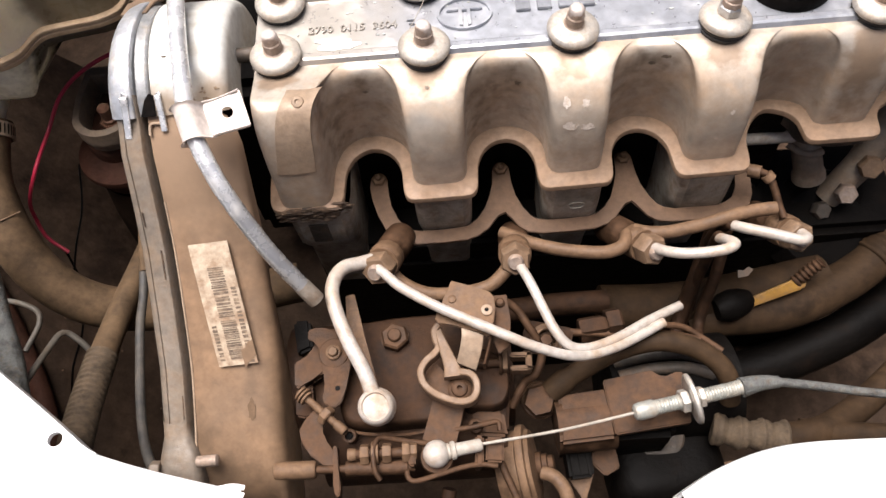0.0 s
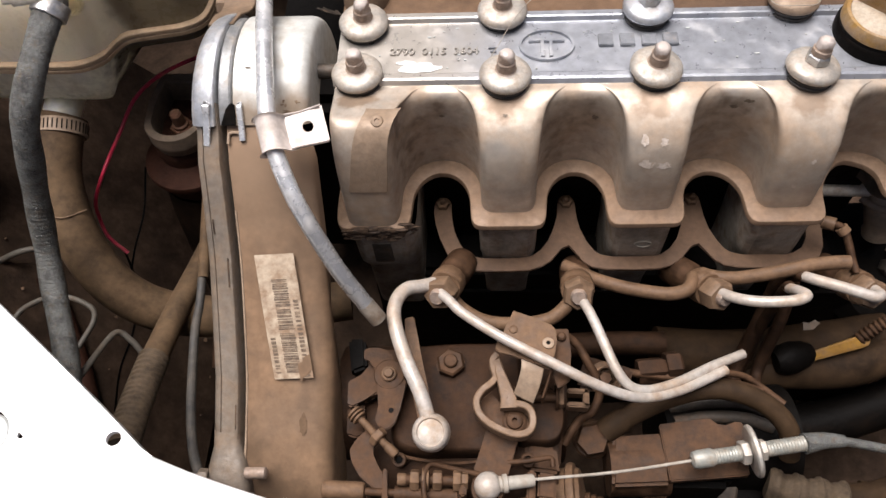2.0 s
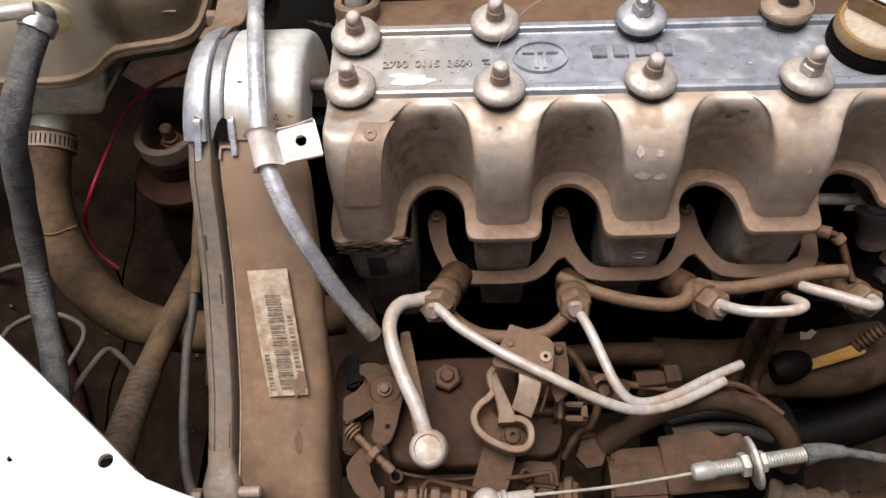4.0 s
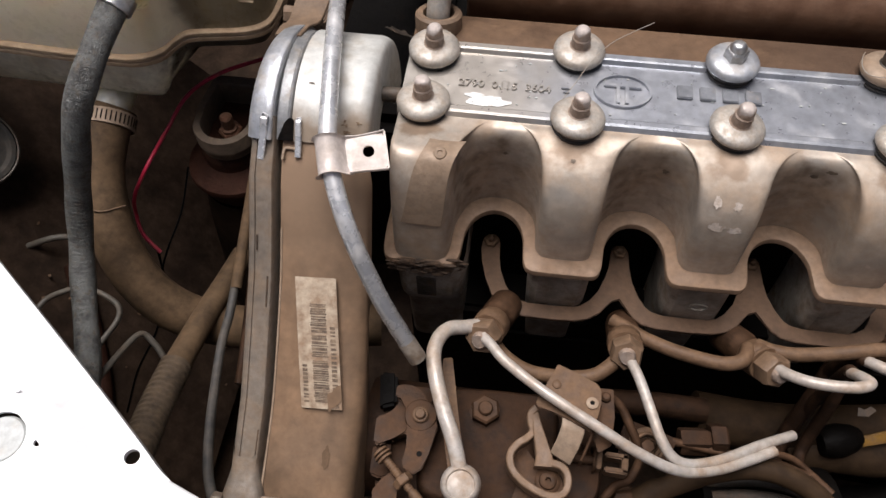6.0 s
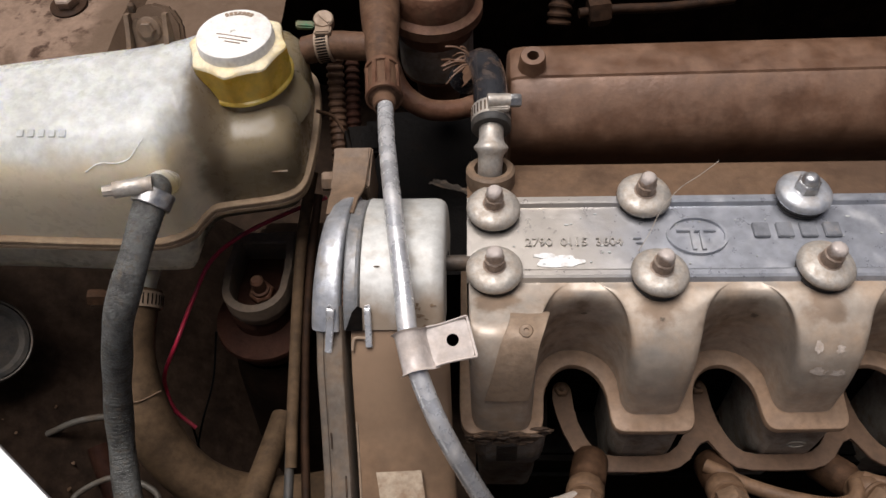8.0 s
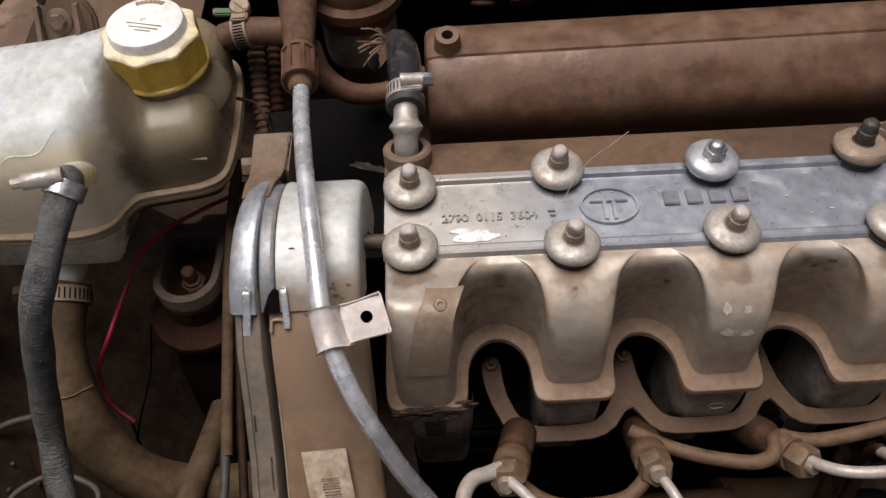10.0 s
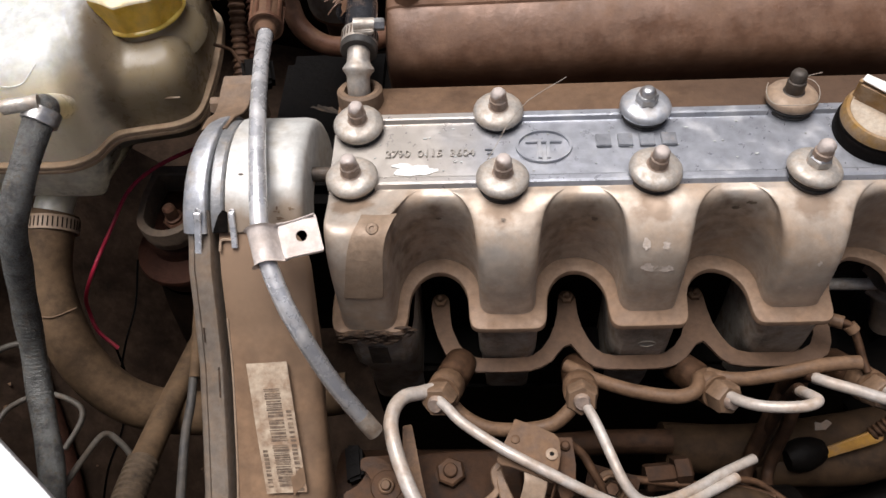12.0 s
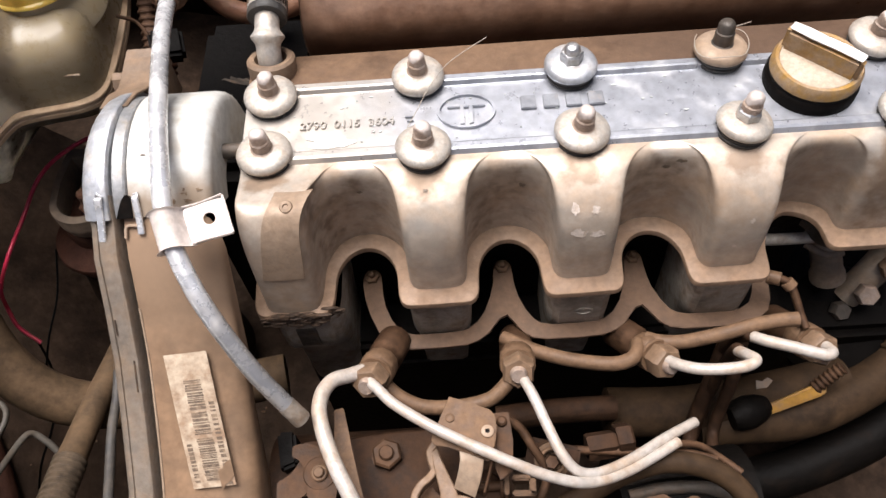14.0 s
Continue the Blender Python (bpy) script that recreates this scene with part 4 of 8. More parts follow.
# grey rear half with its rim
dome2, front2 = belt_profile(0.0572)
bm = bmesh.new()
rings = []
for x, sh in ((-0.0905, 0.03), (-0.0903, 0.007), (-0.0893, 0.0035), (-0.0872, 0.0014), (-0.084, 0.0003), (-0.080, -0.0002), (-0.0772, -0.0003), (-0.0764, 0.0004), (-0.0762, 0.008)):
    rings.append([(x + (0.06 * (y - 0.012) if x < -0.08 else 0.03 * (y - 0.012)), 0.012 + (y - 0.012) * (1 - sh / 0.057), -0.035 + (z + 0.035) * (1 - sh / 0.057)) for y, z in dome2])
loft(rings, bm, close=False)
part("rear_shell", bm, M_RIM, belt, "grey metal rear shell of the belt cover", sharp=50)
bm = bmesh.new()
rings = []
for x, sh in ((-0.0757, 0.012), (-0.0756, 0.0028), (-0.0748, 0.0020), (-0.0735, 0.0024), (-0.0700, 0.0030), (-0.0684, 0.0022), (-0.0678, 0.0030), (-0.0677, 0.02)):
    rings.append([(x, 0.012 + (y - 0.012) * (1 - sh / 0.057), -0.035 + (z + 0.035) * (1 - sh / 0.057)) for y, z in dome2])
loft(rings, bm, close=False)
part("seam_lip", bm, M_LIP, belt, "darker grey lip beside the dome", sharp=30)
strip = [(-0.0225, 0.0078), (-0.0285, 0.0020), (-0.034, -0.0045)] + [(y - 0.001, z + 0.003) for y, z in front]
bm = bmesh.new()
rings = []
STRIP_ROWS = ((-0.0175, 0.05), (-0.0175, 0.006), (-0.0168, 0.0020), (-0.0155, 0.0004), (-0.0132, 0.0), (-0.0128, 0.0009), (-0.0122, 0.0009), (-0.0118, -0.0002), (-0.006, 0.0002), (-0.0035, -0.001), (-0.0028, 0.0), (-0.0026, 0.03))


def strip_row(off_x, dn):
    return [(-0.0735 + off_x * (1.0 + 0.1 * min(1, max(0, -y - 0.03) / 0.1)) + 0.0055 * min(1, max(0, -y - 0.03) / 0.12), y + dn * 0.5, z - dn * 0.85) for y, z in strip]


rings = [strip_row(off_x, dn) for off_x, dn in STRIP_ROWS]
loft(rings, bm, close=False)
part("rim_strip", bm, M_RIMDUST, belt, "grey worn rim strip down the side", sharp=40)
# slots and scratches in the strip
for off_x, k0, k1 in ((-0.0055, 5, 5.5), (-0.0045, 7.55, 8.15), (-0.0042, 8.4, 8.6), (-0.0115, 4.2, 4.5)):
    row = strip_row(off_x, -0.0006)
    run = [Vector(row[int(q)]).lerp(Vector(row[int(q) + 1]), q - int(q)) for q in (k0, (k0 + k1) / 2, k1)]
    part("slot", ribbon(run, 0.0009, 0.0004, 2, up=(0, -0.5, 0.85)), M_CRUST, belt, "dark slot in the rim strip")
part("clip_hook", ribbon([(-0.0815, -0.0235, 0.0080), (-0.0813, -0.0252, 0.0102), (-0.0815, -0.0275, 0.0092), (-0.0820, -0.0310, 0.0035), (-0.0838, -0.0400, -0.0085)], lambda t: 0.0044 - 0.0006 * t, 0.0016, 5, up=(0, -0.75, 0.65)), M_TUBE, belt, "bright bent clip hook")
part("clip_hook", ribbon([(-0.0635, -0.0215, 0.0045), (-0.0632, -0.0232, 0.0080), (-0.0630, -0.0262, 0.0072), (-0.0628, -0.0325, -0.0005), (-0.0628, -0.0380, -0.0065)], 0.0034, 0.0016, 5, up=(0, -0.75, 0.65)), M_TUBE, belt, "bright bent clip hook")
part("seam_gap", slab([(-0.0045, -0.0065), (0.0042, -0.0065), (0.0042, 0.0050), (0.0018, 0.0062), (-0.0010, 0.0030)], -0.0006, 0.0006, pose(-0.0700, -0.0275, 0.0042, 42, 0, 0), 0.0002), M_DARK, belt, "dark gap between the hooks")
for k, (x, y, z, w, h) in enumerate(((-0.0330, -0.1710, -0.1080, 0.0030, 0.0085), (-0.0380, -0.1460, -0.0900, 0.0010, 0.0006))):
    chip(belt, belt_face, x, y, z, w * 0.8, h * 0.8, 40 + k, M_BELTOIL, "oil_stain", 0.22)
# boss at the foot
rings = []
for f, w, up in ((0.0, 0.0072, 0.0004), (0.25, 0.0080, 0.0016), (0.45, 0.0105, 0.0046), (0.62, 0.0125, 0.0076), (0.8, 0.0132, 0.0088), (0.95, 0.0128, 0.0070), (1.0, 0.0110, 0.0030)):
    c = Vector((-0.0790 + 0.0035 * f, -0.170 - 0.040 * f, -0.1085 - 0.024 * f))
    ring = []
    for a in range(0, 181, 15):
        ca, sa = math.cos(radians(a)), math.sin(radians(a))
        ring.append((c.x - math.copysign(abs(ca) ** 0.55, ca) * w, c.y - 0.006 * sa, c.z + up * abs(sa) ** 0.55))
    rings.append([(ring[0][0], c.y + 0.012, c.z - 0.03)] + ring + [(ring[-1][0], c.y + 0.012, c.z - 0.03)])
part("boss", loft(rings, close=False, ends=(False, True)), M_RIMDUST, belt, "flared boss at the foot of the rim", sharp=70)
part("boss_bolt", hexa(0.0085, 0.006, axis_m((-0.0880, -0.203, -0.119), (-1, 0, 0.25))), M_RIMDUST, belt, "dusty hex bolt")
part("boss_screw", lathe([(0.0035, 0), (0.0035, 0.012), (0.002, 0.013), (0, 0.013)], axis_m((-0.064, -0.198, -0.114), (1, 0, 0.1)), 10), M_STUD, belt)
bm = tube([(-0.026, 0.012, -0.004), (-0.004, 0.012, -0.004)], 0.0045, 12, 3)
part("shaft_pin", bm, M_GRIME, belt)
# tab at the back of the dome
bm = box(0.022, 0.03, 0.004, pose(-0.083, 0.083, -0.006, 6, 0, 0), 0.001)
box(0.0030, 0.03, 0.034, pose(-0.0725, 0.083, -0.022), 0.001, bm)
box(0.020, 0.0030, 0.034, pose(-0.0835, 0.0685, -0.023, -12, 0, 0), 0.001, bm)
box(0.0240, 0.004, 0.014, pose(-0.083, 0.0985, -0.012), 0.001, bm)
part("top_strap", ribbon([(-0.0810, 0.030, 0.0170), (-0.0818, 0.046, 0.0100), (-0.0824, 0.058, 0.0015), (-0.0828, 0.070, -0.0035), (-0.0830, 0.090, -0.0040)], lambda t: 0.0150 + 0.0070 * t, 0.0016, 6), M_LUG, belt, "brown strap over the back of the shell")
part("top_tab", bm, M_LUG, belt, "brown bent tab behind the dome")
part("tab_bolt", hexa(0.006, 0.007, axis_m((-0.094, 0.078, -0.011), (-1, -0.2, 0.2))), M_LUG, belt)

# label with bars on the belt cover's face
lab = thing("paper_label", "worn paper barcode label stuck on the belt cover", "label")
la, lb = Vector((-0.0608, -0.0865, -0.0545)), Vector((-0.0500, -0.1465, -0.0965))
down_v = (lb - la)
right_v = Vector((0.0235, 0.001, 0.0008))
nrm = right_v.cross(down_v).normalized() * -1
if nrm.z < 0:
    nrm = -nrm


def on_label(u, v, h=0.0):
    bow = 0.0016 * math.sin(math.pi * max(0, min(1, v)))
    return la + right_v * u + down_v * v + nrm * (0.0012 + h + bow * 0.3)


bm = loft([[on_label(u / 4, v / 10 + (0.012 * ((v * 7 + u * 3) % 3 - 1) if v in (0, 10) else 0)) for u in range(5)] for v in range(11)], close=False)
part("paper", bm, M_PAPER, lab)
part("torn_corner", loft([[on_label(0.66 + 0.11 * i + 0.02 * (i % 2), 0.88 + 0.045 * j - 0.03 * i + 0.012 * ((i + j) % 2), 0.0006) for i in range(4)] for j in range(4)], close=False), M_BELT, lab, "dusty torn corner")
rng = random.Random(4)
bm = bmesh.new()
v = 0.19
while v < 0.93:
    h = rng.choice((0.005, 0.008, 0.013, 0.020))
    if not (0.40 < v < 0.425 or 0.60 < v < 0.62):
        w0, w1 = 0.34 + rng.uniform(-0.015, 0.015), 0.72 + rng.uniform(-0.015, 0.015)
        q = [on_label(w0, v, 0.0003), on_label(w1, v, 0.0003), on_label(w1, v + h, 0.0003), on_label(w0, v + h, 0.0003)]
        bm.faces.new([bm.verts.new(p) for p in q])
    v += h + rng.choice((0.005, 0.007, 0.010))
part("barcode", bm, M_INK, lab, "dark printed bars")["kind"] = "stuff"
bm = bmesh.new()
for u0, u1, a0, a1 in ((0.80, 0.93, 0.36, 0.97), (0.08, 0.2, 0.66, 0.97)):
    v = a0
    while v < a1:
        h = rng.uniform(0.010, 0.026)
        q = [on_label(u0, v, 0.0003), on_label(u1, v, 0.0003), on_label(u1, v + h, 0.0003), on_label(u0, v + h, 0.0003)]
        bm.faces.new([bm.verts.new(p) for p in q])
        v += h + rng.choice((0.008, 0.012, 0.02))
part("print_line", bm, M_INK, lab, "worn line of unreadable print as bars")["kind"] = "stuff"

# ---------------------------------------------------------------- tube over the belt cover
tb = thing("breather_tube", "bent galvanised metal tube clipped over the belt cover", "metal tube")
PIPE = [(-0.0615, 0.112, 0.022), (-0.057, 0.07, 0.027), (-0.050, 0.02, 0.0295), (-0.044, -0.02, 0.027), (-0.0405, -0.045, 0.020), (-0.0355, -0.062, 0.011), (-0.0245, -0.083, -0.006), (-0.0075, -0.1045, -0.030), (0.0060, -0.1170, -0.048), (0.0148, -0.1240, -0.060)]
part("tube", tube(PIPE, 0.0048, 20, 8), M_TUBE, tb, sharp=60)
tip_a, tip_b = Vector(PIPE[-2]), Vector(PIPE[-1])
part("tube_tip", lathe([(0.0049, 0.0), (0.0050, 0.001), (0.0050, 0.0125), (0.0047, 0.0132), (0.0040, 0.0130), (0.0039, 0.004)], axis_m(tip_b - (tip_b - tip_a).normalized() * 0.012, tip_b - tip_a), 22), M_HEAD, tb, "blackened open tip of the tube")
bm = bmesh.new()
c0 = Vector((-0.0385, -0.053, 0.0160))
ax = (Vector(PIPE[5]) - Vector(PIPE[4])).normalized()
side = Vector((1, 0.12, -0.05)).normalized()
side = (side - ax * side.dot(ax)).normalized()
upv = side.cross(ax)
if upv.z < 0:
    upv = -upv
arc = [(0.0066 * math.cos(radians(q)), 0.0066 * math.sin(radians(q))) for q in range(236, 24, -14)] + [(0.0072, 0.0006), (0.0082, -0.0012), (0.0096, -0.0024)]
rings = []
for h, out in ((-0.0100, 0.0016), (-0.0094, 0.0005), (-0.0082, 0.0), (0.0082, 0.0), (0.0094, 0.0005), (0.0100, 0.0016)):
    rings.append([c0 + ax * (h + 0.0006 * math.sin(9 * k / len(arc))) + (side * u + upv * v) * (1 + out / 0.0066) for k, (u, v) in enumerate(arc)])
inner = [[p + ((c0 + ax * (p - c0).dot(ax)) - p).normalized() * 0.0011 for p in r] for r in rings]
loft(rings + inner[::-1] + rings[:1], bm, close=False)
part("clip_band", bm, M_CLIP, tb, "dusty sheet clip wrapped round the tube", sharp=50)
tab_m = Matrix.Translation(c0 + side * 0.0190 - upv * 0.003) @ Matrix((side, -ax, upv)).transposed().to_4x4()
bm = bmesh.new()
hole = [(0.0030 * math.cos(a) + 0.0012, 0.0030 * math.sin(a) + 0.0005) for a in (2 * math.pi * i / 24 for i in range(24))]
def rect_ray(a, hx=0.0104, hy=0.0092):
    c, s = math.cos(a), math.sin(a)
    k = min(hx / abs(c) if abs(c) > 1e-6 else 9, hy / abs(s) if abs(s) > 1e-6 else 9)
    return (c * k, s * k)
rect = [rect_ray(2 * math.pi * i / 24 + 0.0001) for i in range(24)]
loft([[tab_m @ Vector((x, y, z)) for x, y in src] for src, z in ((hole, 0.0), (rect, 0.0), (rect, 0.0013), (hole, 0.0013), (hole, 0.0))], bm)
part("clip_tab", bm, M_CLIP, tb, "flat clip tab with a hole")
for sgn in (-1, 1):
    part("clip_edge", ribbon([tab_m @ Vector(p) for p in ((-0.0098, sgn * 0.0094, 0.0018), (-0.003, sgn * 0.0092, 0.0008), (0.004, sgn * 0.0096, 0.0010), (0.0104, sgn * 0.0100, 0.0022))], 0.0011, 0.0026, 4, up=upv), M_CLIP, tb, "turned-up edge")
part("clip_edge", box(0.0011, 0.0200, 0.0030, tab_m @ pose(0.0104, 0, 0.0016), 0.0004), M_CLIP, tb, "turned-up edge")
# rubber sleeve at the tube's upper end
SM = axis_m((-0.0615, 0.106, 0.0215), (-0.10, 1, -0.02))
bm = lathe([(0.0055, 0.0), (0.0066, 0.0006), (0.0070, 0.0060), (0.0064, 0.0068), (0.0066, 0.0080), (0.0098, 0.0092), (0.0098, 0.0350), (0.0092, 0.0370), (0.0102, 0.050), (0.0130, 0.090), (0.0145, 0.13), (0, 0.13)], SM, 28)
sleeve = part("sleeve", bm, M_SLEEVE, tb, "brown dusty rubber sleeve", sharp=45)
for h in (0.0100, 0.0340):
    part("cage_ring", lathe([(0.0096, h - 0.0018), (0.0111, h - 0.0016), (0.0114, h), (0.0111, h + 0.0016), (0.0096, h + 0.0018)], SM, 28), M_FILTER, sleeve, "reddish moulded ring")
for i in range(8):
    part("cage_bar", box(0.0018, 0.0030, 0.0240, SM @ Matrix.Rotation(i * math.pi / 4 + 0.35, 4, 'Z') @ Matrix.Translation((0.0102, 0, 0.0220)), 0.0005), M_FILTER, sleeve)



def worm_clamp(parent, at, d, r, w=0.0055, mt=None, slots=True, screw=(1, 0, 0)):
    mt = mt or M_STEEL
    band = part("clamp_band", lathe([(r - 0.0004, -w), (r + 0.0006, -w * 0.94), (r + 0.0006, w * 0.94), (r - 0.0004, w), (r - 0.0008, w), (r - 0.0008, -w)], axis_m(at, d), 36), mt, parent, "worm clamp band")
    if slots:
        bm = bmesh.new()
        m0 = axis_m(at, d)
        for i in range(36):
            box(0.0004, 0.0009, w * 1.3, m0 @ Matrix.Rotation(i * math.pi / 18, 4, 'Z') @ Matrix.Translation((r + 0.0006, 0, 0)), 0.0, bm)
        part("slots", bm, M_DARK, band)["kind"] = "stuff"
    return band


# ---------------------------------------------------------------- inlet plenum behind the cam cover
plen = thing("inlet_plenum", "dull brown cast inlet plenum with a rounded front", "plenum")
PROF = [(0.125, -0.075), (0.115, -0.045), (0.108, -0.026), (0.1062, -0.017), (0.1066, -0.009), (0.1090, -0.0025), (0.1130, 0.0022), (0.1200, 0.0085), (0.1310, 0.0172), (0.1335, 0.0178), (0.1345, 0.0192), (0.15, 0.0205), (0.160, 0.0195), (0.168, 0.014), (0.172, 0.004), (0.174, -0.06)]
bm = bmesh.new()
rings = []
for x, s in ((0.012, 0.75), (0.0124, 0.9), (0.0138, 0.955), (0.017, 0.985), (0.023, 1.0), (0.045, 1.0), (0.2, 1.0), (0.45, 1.0), (0.55, 1.0)):
    rings.append([(x, 0.143 + (y - 0.143) * s + 0.012 * (x - 0.02), -0.03 + (z + 0.03) * s) for y, z in PROF])
loft(rings, bm, close=False, ends=(True, False))
part("casing", bm, M_PLENUM, plen, sharp=32)
m = axis_m((0.027, 0.1435, 0.0125), (0, -0.15, 1))
part("boss", lathe([(0.0150, -0.001), (0.0110, 0.002), (0.0088, 0.006), (0.0078, 0.0160), (0.0072, 0.0172), (0.0036, 0.0172), (0.0034, 0.006), (0, 0.006)], m, 28), M_PLENUM, plen, "cast boss with a threaded hole")

# breather elbow and hose between the cam cover and the plenum
elb = thing("breather_hose", "short shiny dark breather hose with worm clamp and frayed end", "hose")
part("cup", lathe([(0.0135, -0.002), (0.014, 0.0), (0.014, 0.008), (0.0125, 0.0095), (0.0095, 0.009), (0.0085, 0.002), (0, 0.002)], axis_m((0.0005, 0.066, 0.001), (0, 0.25, 1)), 28), M_LUG, elb, "brown dusty cup")
part("elbow", tube([(0.0, 0.0655, 0.002), (0.0003, 0.069, 0.012), (0.0008, 0.0745, 0.0195), (0.001, 0.083, 0.0245), (0.001, 0.096, 0.0265)], lambda t: 0.0070 + 0.0028 * math.exp(-((t - 0.50) / 0.070) ** 2), 22, 8), M_ZINC, elb, "pale metal elbow with a swaged bead")
part("hose", tube([(0.001, 0.0850, 0.0255), (0.001, 0.105, 0.028), (0.0, 0.125, 0.0275), (-0.003, 0.142, 0.022), (-0.0085, 0.151, 0.012), (-0.016, 0.158, -0.004)], 0.0100, 24, 7), M_GLOSSHOSE, elb, "shiny dark hose")
part("hose_end", lathe([(0.0070, -0.0010), (0.0108, -0.0010), (0.0114, 0.0), (0.0114, 0.0035), (0.0104, 0.0045)], axis_m((0.001, 0.0845, 0.0252), (0, 1, 0.14)), 30), M_RUBBER, elb, "black rolled end of the hose")
CL = axis_m((0.001, 0.0925, 0.0265), (0, 1, 0.12))
band = part("clamp_band", lathe([(0.0108, -0.0052), (0.0113, -0.0048), (0.0113, 0.0048), (0.0108, 0.0052), (0.0101, 0.0052), (0.0101, -0.0052), (0.0108, -0.0052)], CL, 36), M_ZINC, elb, "dusty worm clamp band")
bm = bmesh.new()
for i in range(30):
    box(0.0005, 0.0009, 0.0062, CL @ Matrix.Rotation(i * math.pi / 15, 4, 'Z') @ Matrix.Translation((0.0113, 0, 0)), 0.0, bm)
part("slots", bm, M_CRUST, band)["kind"] = "stuff"
bm = tube([(-0.001, 0.0920, 0.0392), (0.0115, 0.0930, 0.0380)], 0.0040, 14, 2)
box(0.0125, 0.0115, 0.0035, pose(0.005, 0.0925, 0.0365), 0.0008, bm)
part("clamp_housing", bm, M_ZINC, elb, "pale housing of the clamp's screw")
part("clamp_screw", hexa(0.0038, 0.0062, axis_m((0.0115, 0.0930, 0.0380), (1, 0.06, -0.08))), M_STEEL, elb)
# torn fabric flap at the hose's far end
bm = bmesh.new()
bmesh.ops.create_grid(bm, x_segments=12, y_segments=10, size=0.5)
for v in bm.verts:
    u, w = v.co.x, v.co.y
    rag = 0.0025 * noise.noise((w * 9, u * 3, 4.0)) if u < -0.4 else 0.0
    v.co = Vector((-0.0085 + 0.013 * u + rag, 0.1390 + 0.020 * w + 0.003 * u, 0.0305 - 0.010 * (u - 0.5) ** 2 - 0.012 * w * w + 0.0016 * noise.noise((u * 6, w * 6, 2.0))))
part("torn_cover", bm, M_SLEEVE, elb, "torn brown fabric cover")
bm = bmesh.new()
rng = random.Random(9)
for i in range(16):
    a = Vector((-0.013 + rng.uniform(-0.004, 0.004), 0.149 + rng.uniform(-0.006, 0.006), 0.021 + rng.uniform(-0.004, 0.004)))
    d = Vector((-rng.uniform(0.004, 0.016), rng.uniform(-0.008, 0.010), rng.uniform(-0.006, 0.010)))
    tube([a, a + d * 0.5 + Vector((0, 0, 0.002)), a + d], 0.0007, 5, 3, bm)
fr = part("frayed_end", bm, M_PLENUM, elb, "frayed brown fabric threads")
fr["kind"] = "stuff"

thr = thing("loose_thread", "hair-thin pale thread caught on a cover bolt", "thread")
part("strand", tube([(0.125, 0.062, 0.02), (0.112, 0.05, 0.022), (0.101, 0.044, 0.018), (0.091, 0.034, 0.012), (0.084, 0.022, 0.008), (0.078, 0.014, 0.003)], 0.00022, 6, 6), M_PALEWIRE, thr)

# fuel filter body and pipe behind
filt = thing("fuel_filter", "rusty round fuel filter housing in the shade", "filter")
bm = lathe([(0, 0.03), (0.026, 0.03), (0.029, 0.026), (0.029, 0.012), (0.0345, 0.009), (0.0345, 0.002), (0.030, 0.0), (0.027, -0.006), (0.0265, -0.045), (0.018, -0.052), (0.0165, -0.075), (0.012, -0.08), (0, -0.08)], pose(-0.037, 0.235, -0.01), 40)
part("housing", bm, M_FILTER, filt)
part("bowl", lathe([(0.0275, -0.012), (0.0275, -0.04), (0.026, -0.044), (0, -0.044)], pose(-0.037, 0.235, -0.01), 40), M_HEAD, filt, "dark lower bowl")
pip = thing("fuel_hose", "brown rubber fuel hose behind the belt cover", "hose")
part("hose", tube([(-0.07, 0.2, -0.02), (-0.062, 0.185, -0.035), (-0.045, 0.176, -0.045), (-0.025, 0.178, -0.05), (-0.008, 0.186, -0.052), (0.01, 0.2, -0.055)], 0.0075, 16, 6), M_FILTER, pip)

un = thing("pipe_union", "rusty pipe union behind the inlet plenum", "fitting")
part("pipe", tube([(0.0700, 0.2590, -0.0300), (0.1000, 0.2630, -0.0300), (0.1390, 0.2640, -0.0300), (0.1870, 0.2720, -0.0300)], 0.0038, 14, 5), M_PUMP, un)
part("hex", hexa(0.0115, 0.016, axis_m((0.0770, 0.2600, -0.0300), (1, 0.1, 0.05))), M_PUMP, un)
part("spring", tube([(0.0570, 0.2710, -0.0500), (0.0580, 0.2780, -0.0400), (0.0610, 0.2890, -0.0300)], 0.0085, 16, 8, ridges=(0.0055, 0.0011)), M_PUMP, un, "coiled sleeve")

trk = thing("coolant_bleed_hose", "brown branched rubber hose with a worm clamp", "hose")
part("hose", tube([(-0.120, 0.176, 0.008), (-0.104, 0.176, 0.012), (-0.085, 0.172, 0.014), (-0.068, 0.168, 0.016)], 0.0092, 18, 6), M_SLEEVE, trk)
worm_clamp(trk, (-0.106, 0.1762, 0.0116), (1, 0, 0.15), 0.0104, 0.0052, M_TABDUST)
bm = lathe([(0.0062, -0.004), (0.0066, 0.0), (0.0066, 0.0030), (0.0058, 0.0040), (0, 0.0040)], axis_m((-0.106, 0.1850, 0.0240), (0.05, -0.35, 1)), 20)
box(0.0020, 0.0100, 0.0012, axis_m((-0.106, 0.1850, 0.0240), (0.05, -0.35, 1)) @ pose(0, 0, 0.0042, 0, 0, 40), 0.0003, bm)
box(0.0105, 0.0100, 0.0050, pose(-0.106, 0.1780, 0.0225), 0.0010, bm)
part("clamp_screw", bm, M_TABDUST, trk, "round slotted clamp screw")
